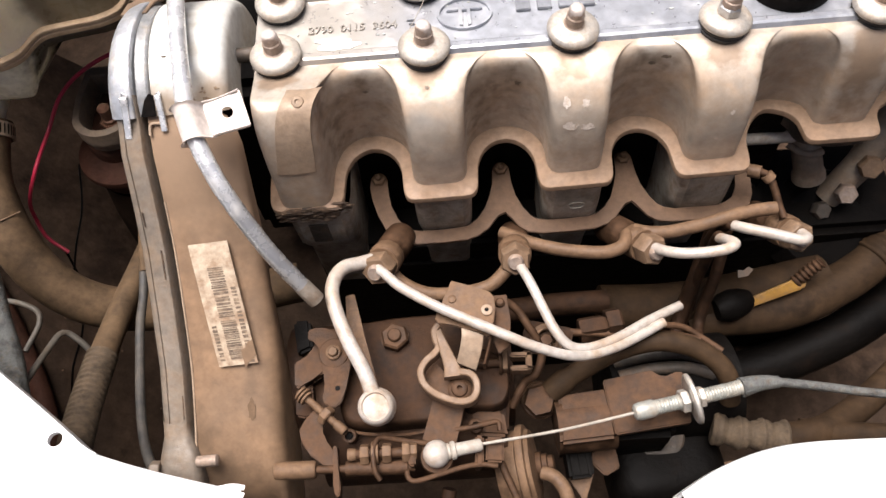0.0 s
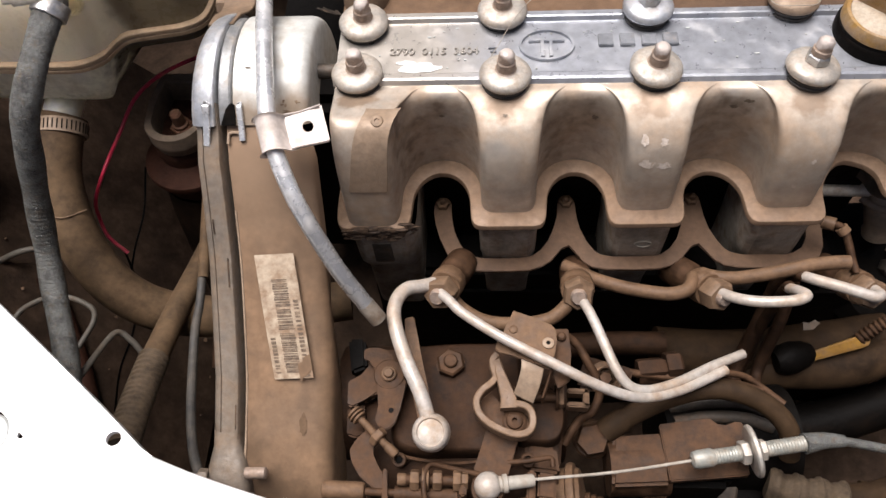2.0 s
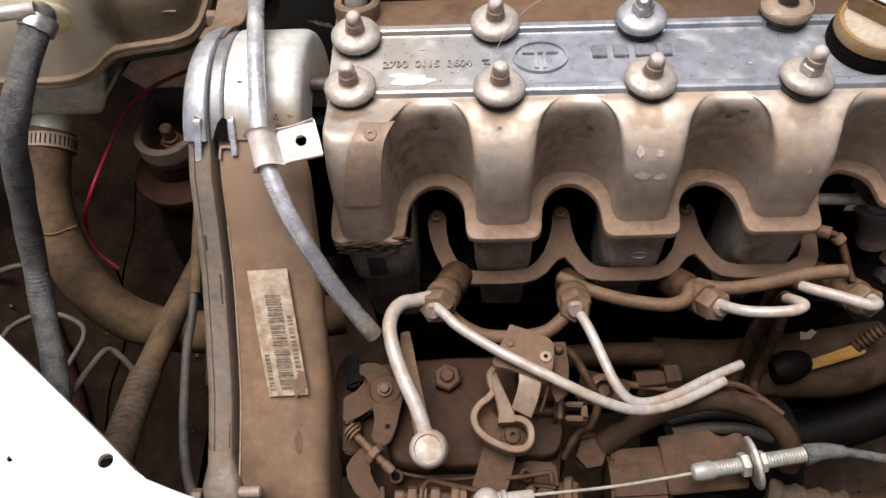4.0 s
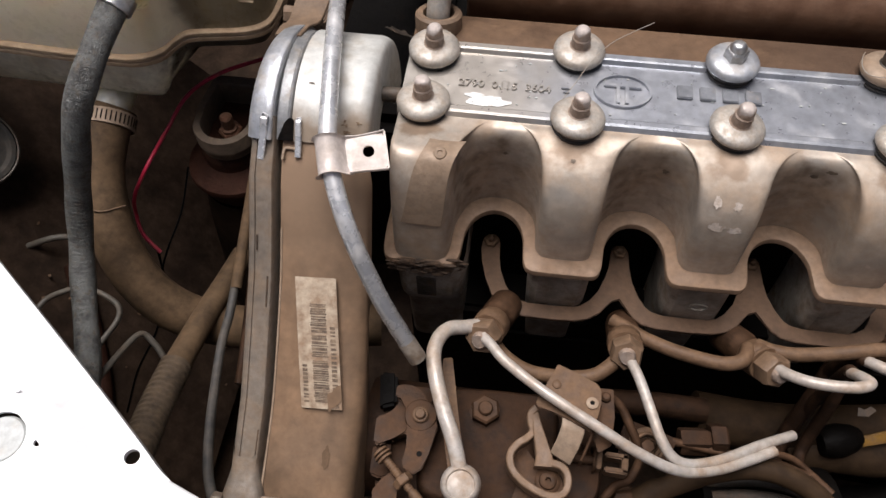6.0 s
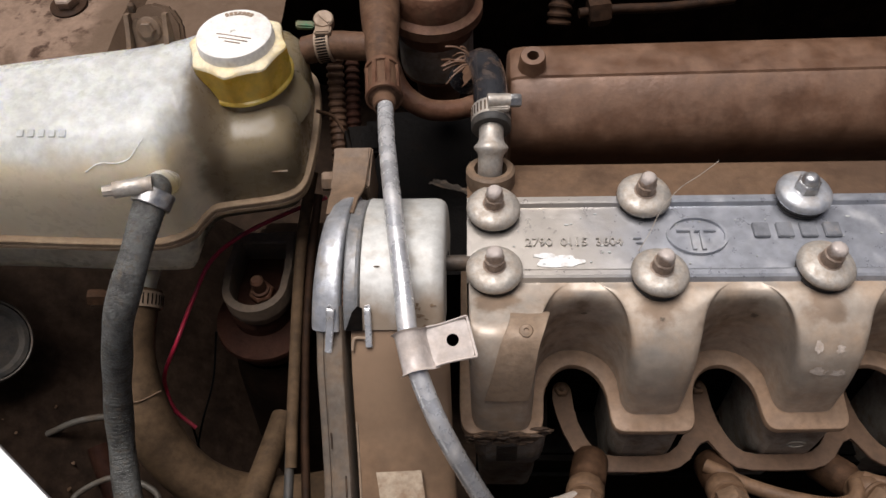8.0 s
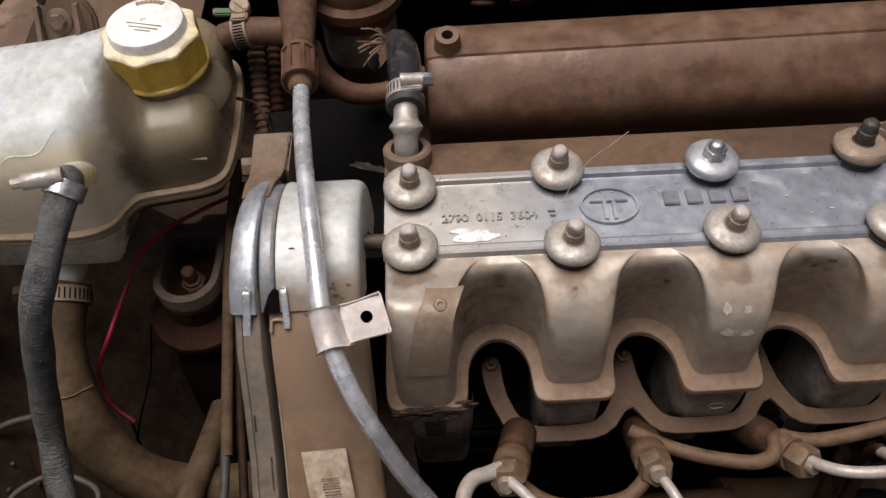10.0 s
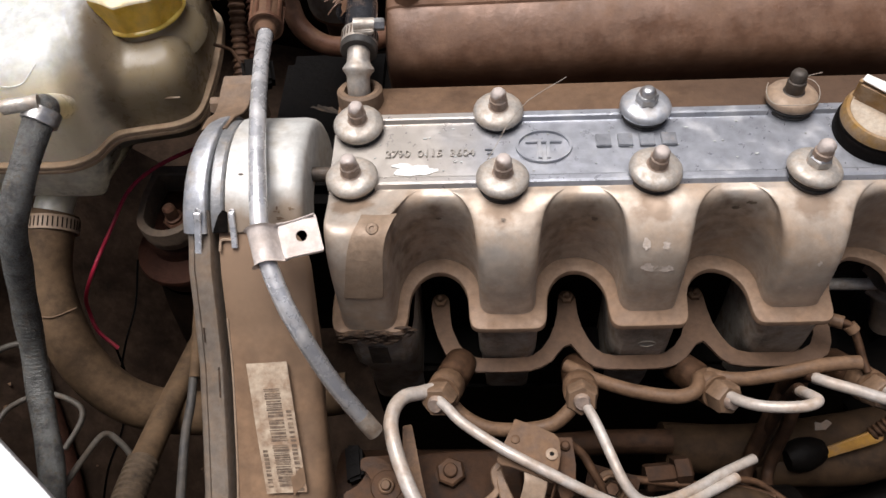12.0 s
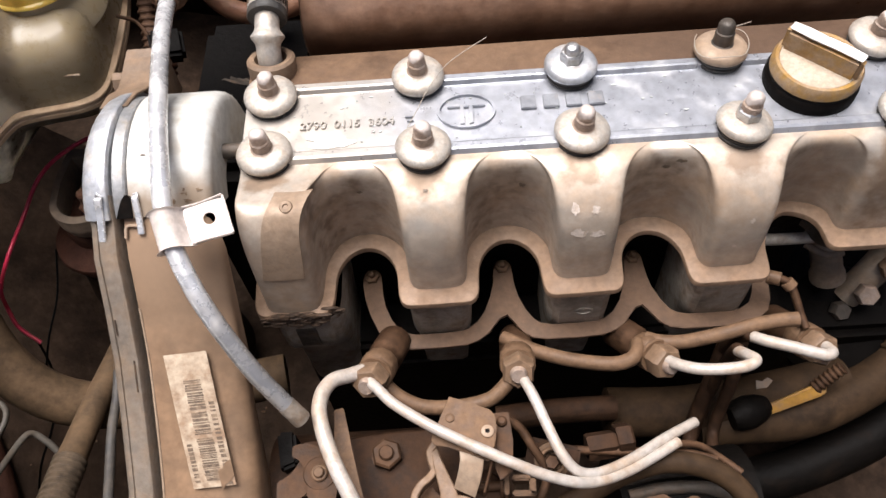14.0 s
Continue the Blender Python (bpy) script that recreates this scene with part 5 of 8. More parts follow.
part("green_plug", box(0.012, 0.006, 0.004, pose(-0.121, 0.192, 0.016, 10, 12, 10), 0.001), surf("green_plastic", (0.02, 0.16, 0.07), (0.01, 0.1, 0.04), DUST, 0.3, 0.4), trk, "small green plastic plug")

# loose looms behind the dome
for pts, r, mt in (
        ([(-0.105, 0.19, -0.01), (-0.104, 0.16, -0.04), (-0.101, 0.125, -0.06), (-0.102, 0.09, -0.09), (-0.1, 0.05, -0.12)], 0.0055, M_SLEEVE),
        ([(-0.094, 0.2, -0.01), (-0.093, 0.165, -0.035), (-0.092, 0.14, -0.055), (-0.094, 0.1, -0.08)], 0.0045, M_RUSTRED)):
    w = thing("wiring_loom", "thin brown taped wiring loom behind the belt cover", "wiring", "looms beside the belt cover")
    part("sheath", tube(pts, r, 12, 7, ridges=(0.005, 0.0009)), mt, w)
plug = thing("sensor_plug", "small dark dusty connector plug with a wire", "connector")
part("housing", box(0.022, 0.02, 0.014, pose(-0.083, 0.128, -0.03, 20, 10, 15), 0.0025), M_DARK, plug)
part("wire", tube([(-0.094, 0.133, -0.028), (-0.102, 0.142, -0.02), (-0.112, 0.14, -0.012)], 0.0012, 8, 6), M_LEVER, plug)
rag = thing("foil_scrap", "torn scrap of dark foil hanging behind the dome", "scrap")
bm = bmesh.new()
bmesh.ops.create_grid(bm, x_segments=10, y_segments=8, size=0.5)
for v in bm.verts:
    x, y = v.co.x, v.co.y
    v.co = Vector((-0.022 + x * 0.026 + 0.004 * y, 0.088 + y * 0.02, -0.03 - 0.02 * y - 0.012 * x + 0.004 * noise.noise((x * 5, y * 5, 1))))
part("sheet", bm, M_GRIME, rag)

# ---------------------------------------------------------------- coolant reservoir
res = thing("coolant_reservoir", "cloudy translucent plastic coolant reservoir, stained brown inside", "reservoir")
SEAM = [(-0.42, 0.054), (-0.36, 0.0525), (-0.30, 0.051), (-0.25, 0.0485), (-0.212, 0.0475), (-0.194, 0.0495), (-0.182, 0.056), (-0.177, 0.0655), (-0.171, 0.0730), (-0.160, 0.0755), (-0.146, 0.0770), (-0.131, 0.0790), (-0.1195, 0.0845), (-0.1145, 0.096), (-0.1125, 0.125), (-0.1135, 0.155), (-0.117, 0.18), (-0.124, 0.192), (-0.135, 0.198), (-0.155, 0.197), (-0.171, 0.186), (-0.184, 0.171), (-0.205, 0.163), (-0.25, 0.156), (-0.30, 0.148), (-0.36, 0.138), (-0.42, 0.130)]
SEAM = [tuple(p[:2]) for p in spline([(x, y, 0) for x, y in SEAM], 4)]


def seam_z(x, y):
    return -0.036 + 0.005 * max(0, min(1, (x + 0.2) / 0.09)) + 0.05 * max(0, y - 0.1)


def tank_ring(inset, rise, lift=0.0):
    ring = offset(SEAM, inset, closed=True)
    out = []
    for (x, y), (sx, sy) in zip(ring, SEAM):
        out.append((x, y, seam_z(sx, sy) + rise + lift))
    return out


def sign_area(poly):
    return sum(a[0] * b[1] - b[0] * a[1] for a, b in zip(poly, poly[1:] + poly[:1]))


INW = 1 if sign_area(SEAM) > 0 else -1
def full(x):
    """1 in the tall body of the tank, 0 under its filler neck."""
    k = max(0, min(1, (-0.153 - x) / 0.021))
    return k * k * (3 - 2 * k)


SPINE = [Vector((-0.42, 0.092)), Vector((-0.215, 0.104)), Vector((-0.185, 0.112)), Vector((-0.148, 0.135))]


def to_spine(p):
    """The nearest point of the tank's middle line."""
    best = None
    for a, b in zip(SPINE, SPINE[1:]):
        k = max(0, min(1, (p - a).dot(b - a) / (b - a).length_squared))
        q = a + (b - a) * k
        if best is None or (q - p).length < (best - p).length:
            best = q
    return best


rings = []
for inset, rise in ((0.0045, 0.002), (0.0045, 0.024), (0.0048, 0.044), (0.0065, 0.057), (0.0105, 0.0655), (0.017, 0.0715), (0.026, 0.0755), (0.034, 0.0775)):
    ring = []
    for sx, sy in SEAM:
        s = Vector((sx, sy))
        way = to_spine(s) - s
        p = s + way.normalized() * min(inset, way.length * 0.85)
        ring.append((p.x, p.y, seam_z(sx, sy) + rise * (0.66 + 0.34 * full(p.x))))
    rings.append(ring)
bm = loft(rings)
top = bm.faces.new([v for v in bm.verts][-len(SEAM):])
bmesh.ops.triangulate(bm, faces=[top])
bmesh.ops.bisect_plane(bm, geom=bm.verts[:] + bm.edges[:] + bm.faces[:], plane_co=(-0.170, 0, 0), plane_no=(1, 0, 0.12))
bm.faces.ensure_lookup_table()
other = bm.copy()
other.faces.ensure_lookup_table()
bmesh.ops.delete(bm, geom=[f for f in bm.faces if f.calc_center_median().x + 0.12 * f.calc_center_median().z > -0.170], context='FACES')
bmesh.ops.delete(other, geom=[f for f in other.faces if f.calc_center_median().x + 0.12 * f.calc_center_median().z <= -0.170], context='FACES')
part("upper_shell", bm, M_TANK, res, "cloudy upper half of the tank", sharp=75)
part("filler_end", other, M_TANK, res, "brown-stained end of the tank under the cap", sharp=75)
rings = [tank_ring(INW * i, r) for i, r in ((0.007, -0.0042), (0.0006, -0.004), (0.0, -0.0034), (0.0, -0.0008), (0.0008, 0.0), (0.0014, -0.0006), (0.002, 0.0), (0.0, 0.0008), (0.0, 0.003), (0.0006, 0.0036), (0.007, 0.0038))]
part("seam_flange", loft(rings), M_SEAM, res, "dirty tan welded seam round the tank", sharp=40)
rings = []
for i, r in ((0.005, -0.003), (0.006, -0.02), (0.008, -0.034), (0.014, -0.044), (0.03, -0.049)):
    deep = tank_ring(INW * i, 0.0)
    rings.append([(x, y, z + r * (0.45 + 0.55 * full(x + 0.026))) for x, y, z in deep])
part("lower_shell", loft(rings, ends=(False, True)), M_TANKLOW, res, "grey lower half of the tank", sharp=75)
NC = Vector((-0.1480, 0.1350, 0.0))
part("neck", lathe([(0.036, 0.000), (0.0325, 0.0115), (0.0295, 0.0145), (0.0275, 0.019), (0.0265, 0.03)], pose(*NC, 0, 0, 0), 40), M_TANK, res, "filler neck")
def lobe(a):
    """1 at the eight blunt corners of the cap, down to -1 in the hollows between them."""
    return 1 - 2.2 * (math.sqrt(math.sin(4 * a + 0.35) ** 2 + 0.02) - 0.14)


bm = bmesh.new()
seg = 96
rings = []
for r, h, w in ((0.0262, 0.0170, 0), (0.0288, 0.0176, 0.0), (0.0292, 0.0186, 0.0), (0.0288, 0.0196, 0.0), (0.0278, 0.0204, 0.0004), (0.0280, 0.023, 0.0010), (0.0281, 0.033, 0.0014), (0.0282, 0.0400, 0.0015)):
    rings.append([(NC.x + (r + w * lobe(a)) * math.cos(a), NC.y + (r + w * lobe(a)) * math.sin(a), h + 0.006) for a in (2 * math.pi * i / seg for i in range(seg))])
loft(rings, bm)
rings = []
for r, h, w in ((0.0282, 0.0400, 0.0015), (0.0278, 0.0412, 0.0015), (0.0262, 0.0424, 0.0010), (0.0235, 0.0430, 0.0003), (0.0215, 0.0432, 0)):
    rings.append([(NC.x + (r + w * lobe(a)) * math.cos(a), NC.y + (r + w * lobe(a)) * math.sin(a), h + 0.006) for a in (2 * math.pi * i / seg for i in range(seg))])
cap_rim = loft(rings)
capo = part("cap", bm, M_CAP, res, "translucent yellow scalloped screw cap", sharp=30)
# pale ring paints the brightly lit shoulder of the yellow cap
part("cap_rim", cap_rim, M_CAPRIM, capo, "shoulder of the cap, painted pale for the light on it", sharp=30)
part("cap_disc", lathe([(0.0230, 0.046), (0.0226, 0.0535), (0.0220, 0.0552), (0.0206, 0.056), (0.002, 0.0565), (0.0015, 0.0552), (0, 0.0552)], pose(NC.x, NC.y, 0), 48), M_CAPTOP, capo, "pale raised disc on the cap")
bm = bmesh.new()
for i in range(7):
    a = radians(62 + i * 8.5)
    box(0.0022, 0.0032, 0.0004, pose(NC.x + 0.0170 * math.cos(a), NC.y + 0.0170 * math.sin(a), 0.0563, 0, 0, math.degrees(a) - 90), 0.0001, bm)
for dy, w in ((-0.004, 0.022), (-0.007, 0.018), (-0.0095, 0.010)):
    box(w, 0.0007, 0.0004, pose(NC.x + 0.001, NC.y + dy, 0.0565, 0, 0, -14), 0.0001, bm)
part("cap_print", bm, M_TABDUST, capo, "worn unreadable print as plain bars")
for x, w in ((-0.147, 0.018), (-0.128, 0.012)):
    part("level_mark", box(w, 0.0012, 0.0012, pose(x, 0.0840, -0.008, 60, 0, 1), 0.0003), M_PAPER, res, "raised level mark")
# fixing lug
bm = slab([(-0.010, -0.012), (0.011, -0.012), (0.0105, 0.012), (0.008, 0.018), (-0.008, 0.018), (-0.0105, 0.012)], -0.002, 0.001, pose(-0.207, 0.150, 0.034, 62, 0, 6), 0.0008)
for sx in (-0.0118, 0.0118):
    loft([[(-0.207 + sx + w, y, z) for y, z in ((0.1600, 0.0525), (0.1560, 0.0540), (0.1490, 0.0445), (0.1370, 0.0330), (0.1320, 0.0270), (0.1520, 0.0250))] for w in (-0.0014, 0.0014)], bm, ends=(True, True))
part("fixing_lug", bm, M_LUG, res, "dirty moulded fixing lug with two ribs", sharp=30)
bm = lathe([(0.0078, -0.001), (0.0078, 0.0006), (0.0070, 0.0012), (0.0, 0.0012)], axis_m((-0.2075, 0.1545, 0.0440), (0, -0.88, 0.47)), 24)
hexa(0.0050, 0.0050, axis_m((-0.2075, 0.1545, 0.0440), (0, -0.88, 0.47)), bm)
part("lug_bolt", bm, M_LUG, res)
part("lug_peg", pebble(0.0045, 0.0045, 0.006, pose(-0.2150, 0.1600, 0.0560)), M_CRUST, res, "dark rubber nub")
# outlet spigots
part("spigot", tube([(-0.1860, 0.062, 0.008), (-0.1830, 0.050, 0.020), (-0.1800, 0.040, 0.0285), (-0.1785, 0.034, 0.0315)], 0.0078, 18, 5), M_TANK, res)
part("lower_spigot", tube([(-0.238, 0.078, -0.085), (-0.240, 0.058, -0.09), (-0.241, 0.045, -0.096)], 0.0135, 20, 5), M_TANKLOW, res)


# ---------------------------------------------------------------- hoses, left side


for k in range(5):
    part("moulded_bar", box(0.0042, 0.0046, 0.0012, pose(-0.2620 + 0.0061 * k, 0.0728 - 0.0002 * k, 0.0386, 24, 0, 0), 0.0004), M_PALEGREY, res, "pale moulded plain bar")
hair = thing("pale_thread", "fine pale thread stuck on the coolant reservoir", "thread")
part("strand", tube([(-0.2253, 0.0557, 0.0247), (-0.2169, 0.0577, 0.0293), (-0.2070, 0.0577, 0.0293), (-0.2000, 0.0594, 0.0306), (-0.1959, 0.0638, 0.0337), (-0.1920, 0.0692, 0.0368)], 0.0004, 6, 8), M_CHALK, hair)
M_HOSEGREY = surf("rubber_hose_grey", (0.145, 0.147, 0.138), (0.040, 0.039, 0.036), (0.135, 0.112, 0.084), 0.32, 0.34, 0.0, 1.0, big=110, fine=700, soft=0.12, contrast=0.10)
bh = thing("coolant_hose", "worn black braided rubber hose from the reservoir", "hose")
BH = [(-0.1792, 0.0385, 0.0300), (-0.1785, 0.034, 0.0320), (-0.1815, 0.020, 0.0270), (-0.1850, 0.0040, 0.0200), (-0.1905, -0.0110, 0.0090), (-0.1985, -0.0210, -0.0080), (-0.2100, -0.0270, -0.0400), (-0.2200, -0.0350, -0.0720), (-0.2260, -0.0480, -0.1020), (-0.2260, -0.0680, -0.1240), (-0.220, -0.092, -0.137), (-0.212, -0.114, -0.143), (-0.204, -0.140, -0.148), (-0.198, -0.165, -0.155)]
part("hose", tube(BH, lambda t: 0.0081 + 0.0003 * math.sin(t * 40), 22, 8, ridges=(0.0034, 0.00012)), M_HOSEGREY, bh, sharp=60)
bm = lathe([(0.0100, -0.0045), (0.0104, -0.004), (0.0104, 0.004), (0.0100, 0.0045), (0.0088, 0.0045), (0.0088, -0.0045), (0.0100, -0.0045)], axis_m((-0.1785, 0.0305, 0.0310), (-0.3, -0.85, -0.35)), 30)
part("clamp_band", bm, M_STEEL, bh)
bm = tube([(-0.1945, 0.0268, 0.0425), (-0.1755, 0.0320, 0.0410)], 0.0044, 14, 2)
tube([(-0.1995, 0.0255, 0.0430), (-0.1945, 0.0268, 0.0425)], 0.0028, 8, 2, bm)
part("clamp_screw", bm, M_ZINC, bh, "pale clamp screw housing")

th = thing("radiator_hose", "thick dust-coated rubber hose bending under the reservoir", "hose")
TH = [(-0.2395, 0.056, -0.092), (-0.2425, 0.036, -0.102), (-0.2425, 0.012, -0.118), (-0.232, -0.017, -0.14), (-0.2165, -0.038, -0.163), (-0.195, -0.0495, -0.186), (-0.168, -0.0505, -0.206), (-0.135, -0.044, -0.222), (-0.09, -0.03, -0.235), (-0.04, -0.02, -0.24)]
part("hose", tube(TH, 0.0168, 24, 8), M_TANHOSE, th)
worm_clamp(th, (-0.2405, 0.0475, -0.0965), (0, -1, -0.45), 0.0178, 0.0056, M_TABDUST)
part("clamp_screw", hexa(0.0062, 0.012, axis_m((-0.2570, 0.0465, -0.0905), (-1, -0.15, 0.25))), M_LEVER, th)
part("tie_thread", tube([(-0.2585, -0.004, -0.128), (-0.247, -0.014, -0.118), (-0.231, -0.017, -0.118), (-0.219, -0.006, -0.124)], 0.0005, 6, 6), M_NUT, th, "thin dusty tie thread")

ch = thing("taped_loom", "brown wiring loom with wound tape and a corrugated end", "wiring loom")
CH = [(-0.157, 0.012, -0.206), (-0.160, -0.018, -0.199), (-0.1635, -0.052, -0.190), (-0.1655, -0.085, -0.181), (-0.166, -0.104, -0.175)]
part("sleeve", tube(CH, lambda t: 0.0088 + 0.001 * t, 18, 7), M_TANHOSE, ch)
part("corrugation", tube([(-0.166, -0.100, -0.176), (-0.1655, -0.125, -0.168), (-0.163, -0.15, -0.158), (-0.158, -0.176, -0.146)], 0.0103, 20, 8, ridges=(0.0048, 0.0010)), M_LOOMTAPE, ch, "wound tape on the lower end")
tn = thing("thin_pipe", "thin grey plastic pipe beside the belt cover", "pipe")
part("pipe", tube([(-0.1325, -0.02, -0.1385), (-0.1315, -0.045, -0.146), (-0.130, -0.068, -0.150), (-0.1290, -0.09, -0.150), (-0.1245, -0.117, -0.148), (-0.116, -0.15, -0.140), (-0.106, -0.178, -0.131), (-0.096, -0.196, -0.124), (-0.088, -0.206, -0.122)], 0.0031, 14, 8), M_RUBBER, tn)
part("upper_pipe", tube([(-0.130, -0.050, -0.147), (-0.1315, -0.025, -0.140), (-0.132, 0.01, -0.127), (-0.132, 0.049, -0.11), (-0.131, 0.081, -0.095), (-0.128, 0.104, -0.08), (-0.122, 0.13, -0.06)], 0.0040, 14, 6), M_TANHOSE, tn, "brown taped upper run")
part("second_strand", tube([(-0.117, -0.11, -0.172), (-0.121, -0.065, -0.162), (-0.124, -0.03, -0.150), (-0.1255, 0.0, -0.138), (-0.1258, 0.03, -0.122), (-0.125, 0.06, -0.108), (-0.123, 0.09, -0.092), (-0.118, 0.118, -0.07)], 0.0030, 12, 6), M_PUMP, tn, "dark brown strand beside it")
rd = thing("red_wire", "loose thin red wire hanging in the bay", "wire")
part("wire", tube([(-0.120, 0.140, -0.100), (-0.150, 0.122, -0.098), (-0.1780, 0.1040, -0.0990), (-0.2010, 0.0900, -0.1110), (-0.2130, 0.0650, -0.1240), (-0.2190, 0.0350, -0.1290), (-0.2310, 0.0200, -0.1490), (-0.2350, 0.0150, -0.1680), (-0.2290, 0.0040, -0.1780), (-0.2150, -0.0050, -0.1880)], 0.0015, 10, 8), M_RED, rd)
for name, pts, r, mt, lab_t in (
        ("black_wire", [(-0.2190, -0.0020, -0.1900), (-0.2180, -0.0180, -0.2200), (-0.2210, -0.0480, -0.2400), (-0.2340, -0.0770, -0.2600), (-0.25, -0.1, -0.3)], 0.0010, M_DARK, "thin black wire below the red one"),
        ("black_wire", [(-0.205, 0.06, -0.16), (-0.207, 0.03, -0.18), (-0.214, 0.0, -0.195), (-0.222, -0.03, -0.22)], 0.0009, M_DARK, "thin black wire in the shade"),
        ("grey_wire", [(-0.33, -0.085, -0.205), (-0.3030, -0.0650, -0.2000), (-0.2940, -0.0490, -0.2000), (-0.2710, -0.0380, -0.2000), (-0.2430, -0.0460, -0.2000), (-0.2340, -0.0590, -0.2000), (-0.2400, -0.0830, -0.2000)], 0.0022, M_LOOPWIRE, "pale grey looped wire"),
        ("white_wire", [(-0.206, -0.15, -0.14), (-0.2050, -0.1320, -0.1500), (-0.2060, -0.0990, -0.1700), (-0.2020, -0.0790, -0.1800), (-0.1940, -0.0810, -0.1900), (-0.188, -0.087, -0.2)], 0.0023, M_LOOPWIRE, "white bent wire in front of the hoses"),
        ("twisted_wire", [(-0.372, -0.030, -0.212), (-0.3560, -0.0080, -0.2130), (-0.3360, -0.0010, -0.2080), (-0.3170, 0.0060, -0.2040), (-0.3000, 0.0120, -0.2080), (-0.285, 0.016, -0.215)], 0.0026, M_LOOPWIRE, "pale twisted wire on the undertray"),
        ("dark_hose", [(-0.31, 0.0, -0.236), (-0.285, -0.05, -0.262), (-0.265, -0.1, -0.283), (-0.25, -0.16, -0.300)], 0.009, M_RUSTRED, "dark hose low in the bay")):
    w = thing(name, lab_t, "wire" if "wire" in name else "hose")
    part("strand", tube(pts, r, 10, 8), mt, w)

# crumbs on the undertray
deb = bmesh.new()
rng = random.Random(77)
for i in range(150):
    x, y = rng.uniform(-0.46, -0.10), rng.uniform(-0.27, 0.12)
    s = rng.uniform(0.0008, 0.0028)
    z = max(-0.42 + 0.012 * noise.noise((x * 9, y * 9, 0)) + 0.038 * max(0, min(1, (-x - 0.18) * 12)), (-0.066 - 0.31 * (x + 0.46) / 0.27 + 0.006 * noise.noise((x * 12, y * 12, 3))) if x < -0.195 else -1) + 0.003
    slab([(s * rng.uniform(0.5, 1.2) * math.cos(a), s * rng.uniform(0.4, 1.0) * math.sin(a)) for a in (0.3, 1.5, 2.6, 3.9, 5.2)], 0, 0.0008, pose(x, y, z, rng.uniform(-25, 25), rng.uniform(-25, 25), rng.uniform(0, 360)), 0.0, deb)
tagged(link("debris", deb, M_FUELB), "scattered crumbs and flakes of dirt on the undertray", "debris", kind="stuff")

# engine mount
mt_ = thing("engine_mount", "rusty rubber engine mount with a stud in a metal ring", "engine mount")
MC = Vector((-0.1655, 0.0735, -0.112))
bm = bmesh.new()
out = [(0.0235 * math.cos(radians(a)), 0.0225 * math.sin(radians(a)) - 0.004) for a in range(180, 361, 12)] + [(0.0245, 0.014), (0.0225, 0.044), (-0.0205, 0.044), (-0.0245, 0.014)]
inn = [(x * 0.76, y * 0.76 + 0.0005) for x, y in out]
rings = [[(MC.x + x, MC.y + y, MC.z + z) for x, y in src] for src, z in (([(x * 0.93, y * 0.93) for x, y in out], -0.020), ([(x * 0.94, y * 0.94) for x, y in out], -0.0135), ([(x * 1.0, y * 1.0) for x, y in out], -0.0125), ([(x * 1.0, y * 1.0) for x, y in out], -0.0085), ([(x * 0.975, y * 0.975) for x, y in out], -0.0075), (out, -0.001), ([(x * 0.98, y * 0.98) for x, y in out], 0.0), ([(x * 1.03, y * 1.03) for x, y in inn], 0.0), (inn, -0.001), (inn, -0.0215))]
loft(rings, bm)
part("ring", bm, M_MOUNT, mt_, "brown dusty metal ring", sharp=40)
bm = bmesh.new()
bm.faces.new([bm.verts.new((MC.x + x, MC.y + y, MC.z - 0.0205)) for x, y in inn])
part("well", bm, M_RUSTRED, mt_, "rusty well inside the ring")
m = axis_m((MC.x + 0.002, MC.y - 0.002, MC.z - 0.0185), (0.02, -0.05, 1))
part("nut", lathe([(0.0105, 0), (0.0105, 0.0018), (0.0098, 0.002), (0, 0.002)], m, 24), M_RUSTRED, mt_)
bm = hexa(0.0092, 0.0080, m @ Matrix.Translation((0, 0, 0.002)))
lathe([(0.0066, 0.0095), (0.0064, 0.0125), (0.0048, 0.0132), (0.0048, 0.0235), (0.0034, 0.0250), (0, 0.0250)], m, 14, bm)
part("stud", bm, M_FILTER, mt_, "rusty stud and nut")
part("rubber", lathe([(0, -0.022), (0.0215, -0.022), (0.0245, -0.024), (0.026, -0.028), (0.0255, -0.036), (0.034, -0.040), (0.0425, -0.044), (0.0435, -0.0475), (0.042, -0.051), (0.036, -0.053), (0.036, -0.066), (0.03, -0.075), (0, -0.075)], pose(MC.x - 0.002, MC.y - 0.002, MC.z) @ Matrix.Diagonal((0.88, 0.88, 1, 1)), 44), M_RUSTRED, mt_, "cracked brown rubber block")
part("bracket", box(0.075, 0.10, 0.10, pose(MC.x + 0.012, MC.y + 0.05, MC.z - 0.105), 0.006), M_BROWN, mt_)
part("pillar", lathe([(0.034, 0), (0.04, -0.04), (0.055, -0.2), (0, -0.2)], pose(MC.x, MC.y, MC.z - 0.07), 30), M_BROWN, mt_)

cupo = thing("rubber_grommet", "round black rubber grommet in the inner wing", "grommet")
m = axis_m((-0.360, 0.036, -0.132), (0.68, -0.25, 0.65)) @ Matrix.Scale(1.10, 4)
part("rim", lathe([(0.0, 0.002), (0.006, 0.002), (0.007, 0.0), (0.020, -0.001), (0.0225, 0.003), (0.0255, 0.003), (0.0275, 0.0), (0.0275, -0.006), (0.025, -0.009), (0.02, -0.016), (0, -0.016)], m, 40), M_RUBBER, cupo)
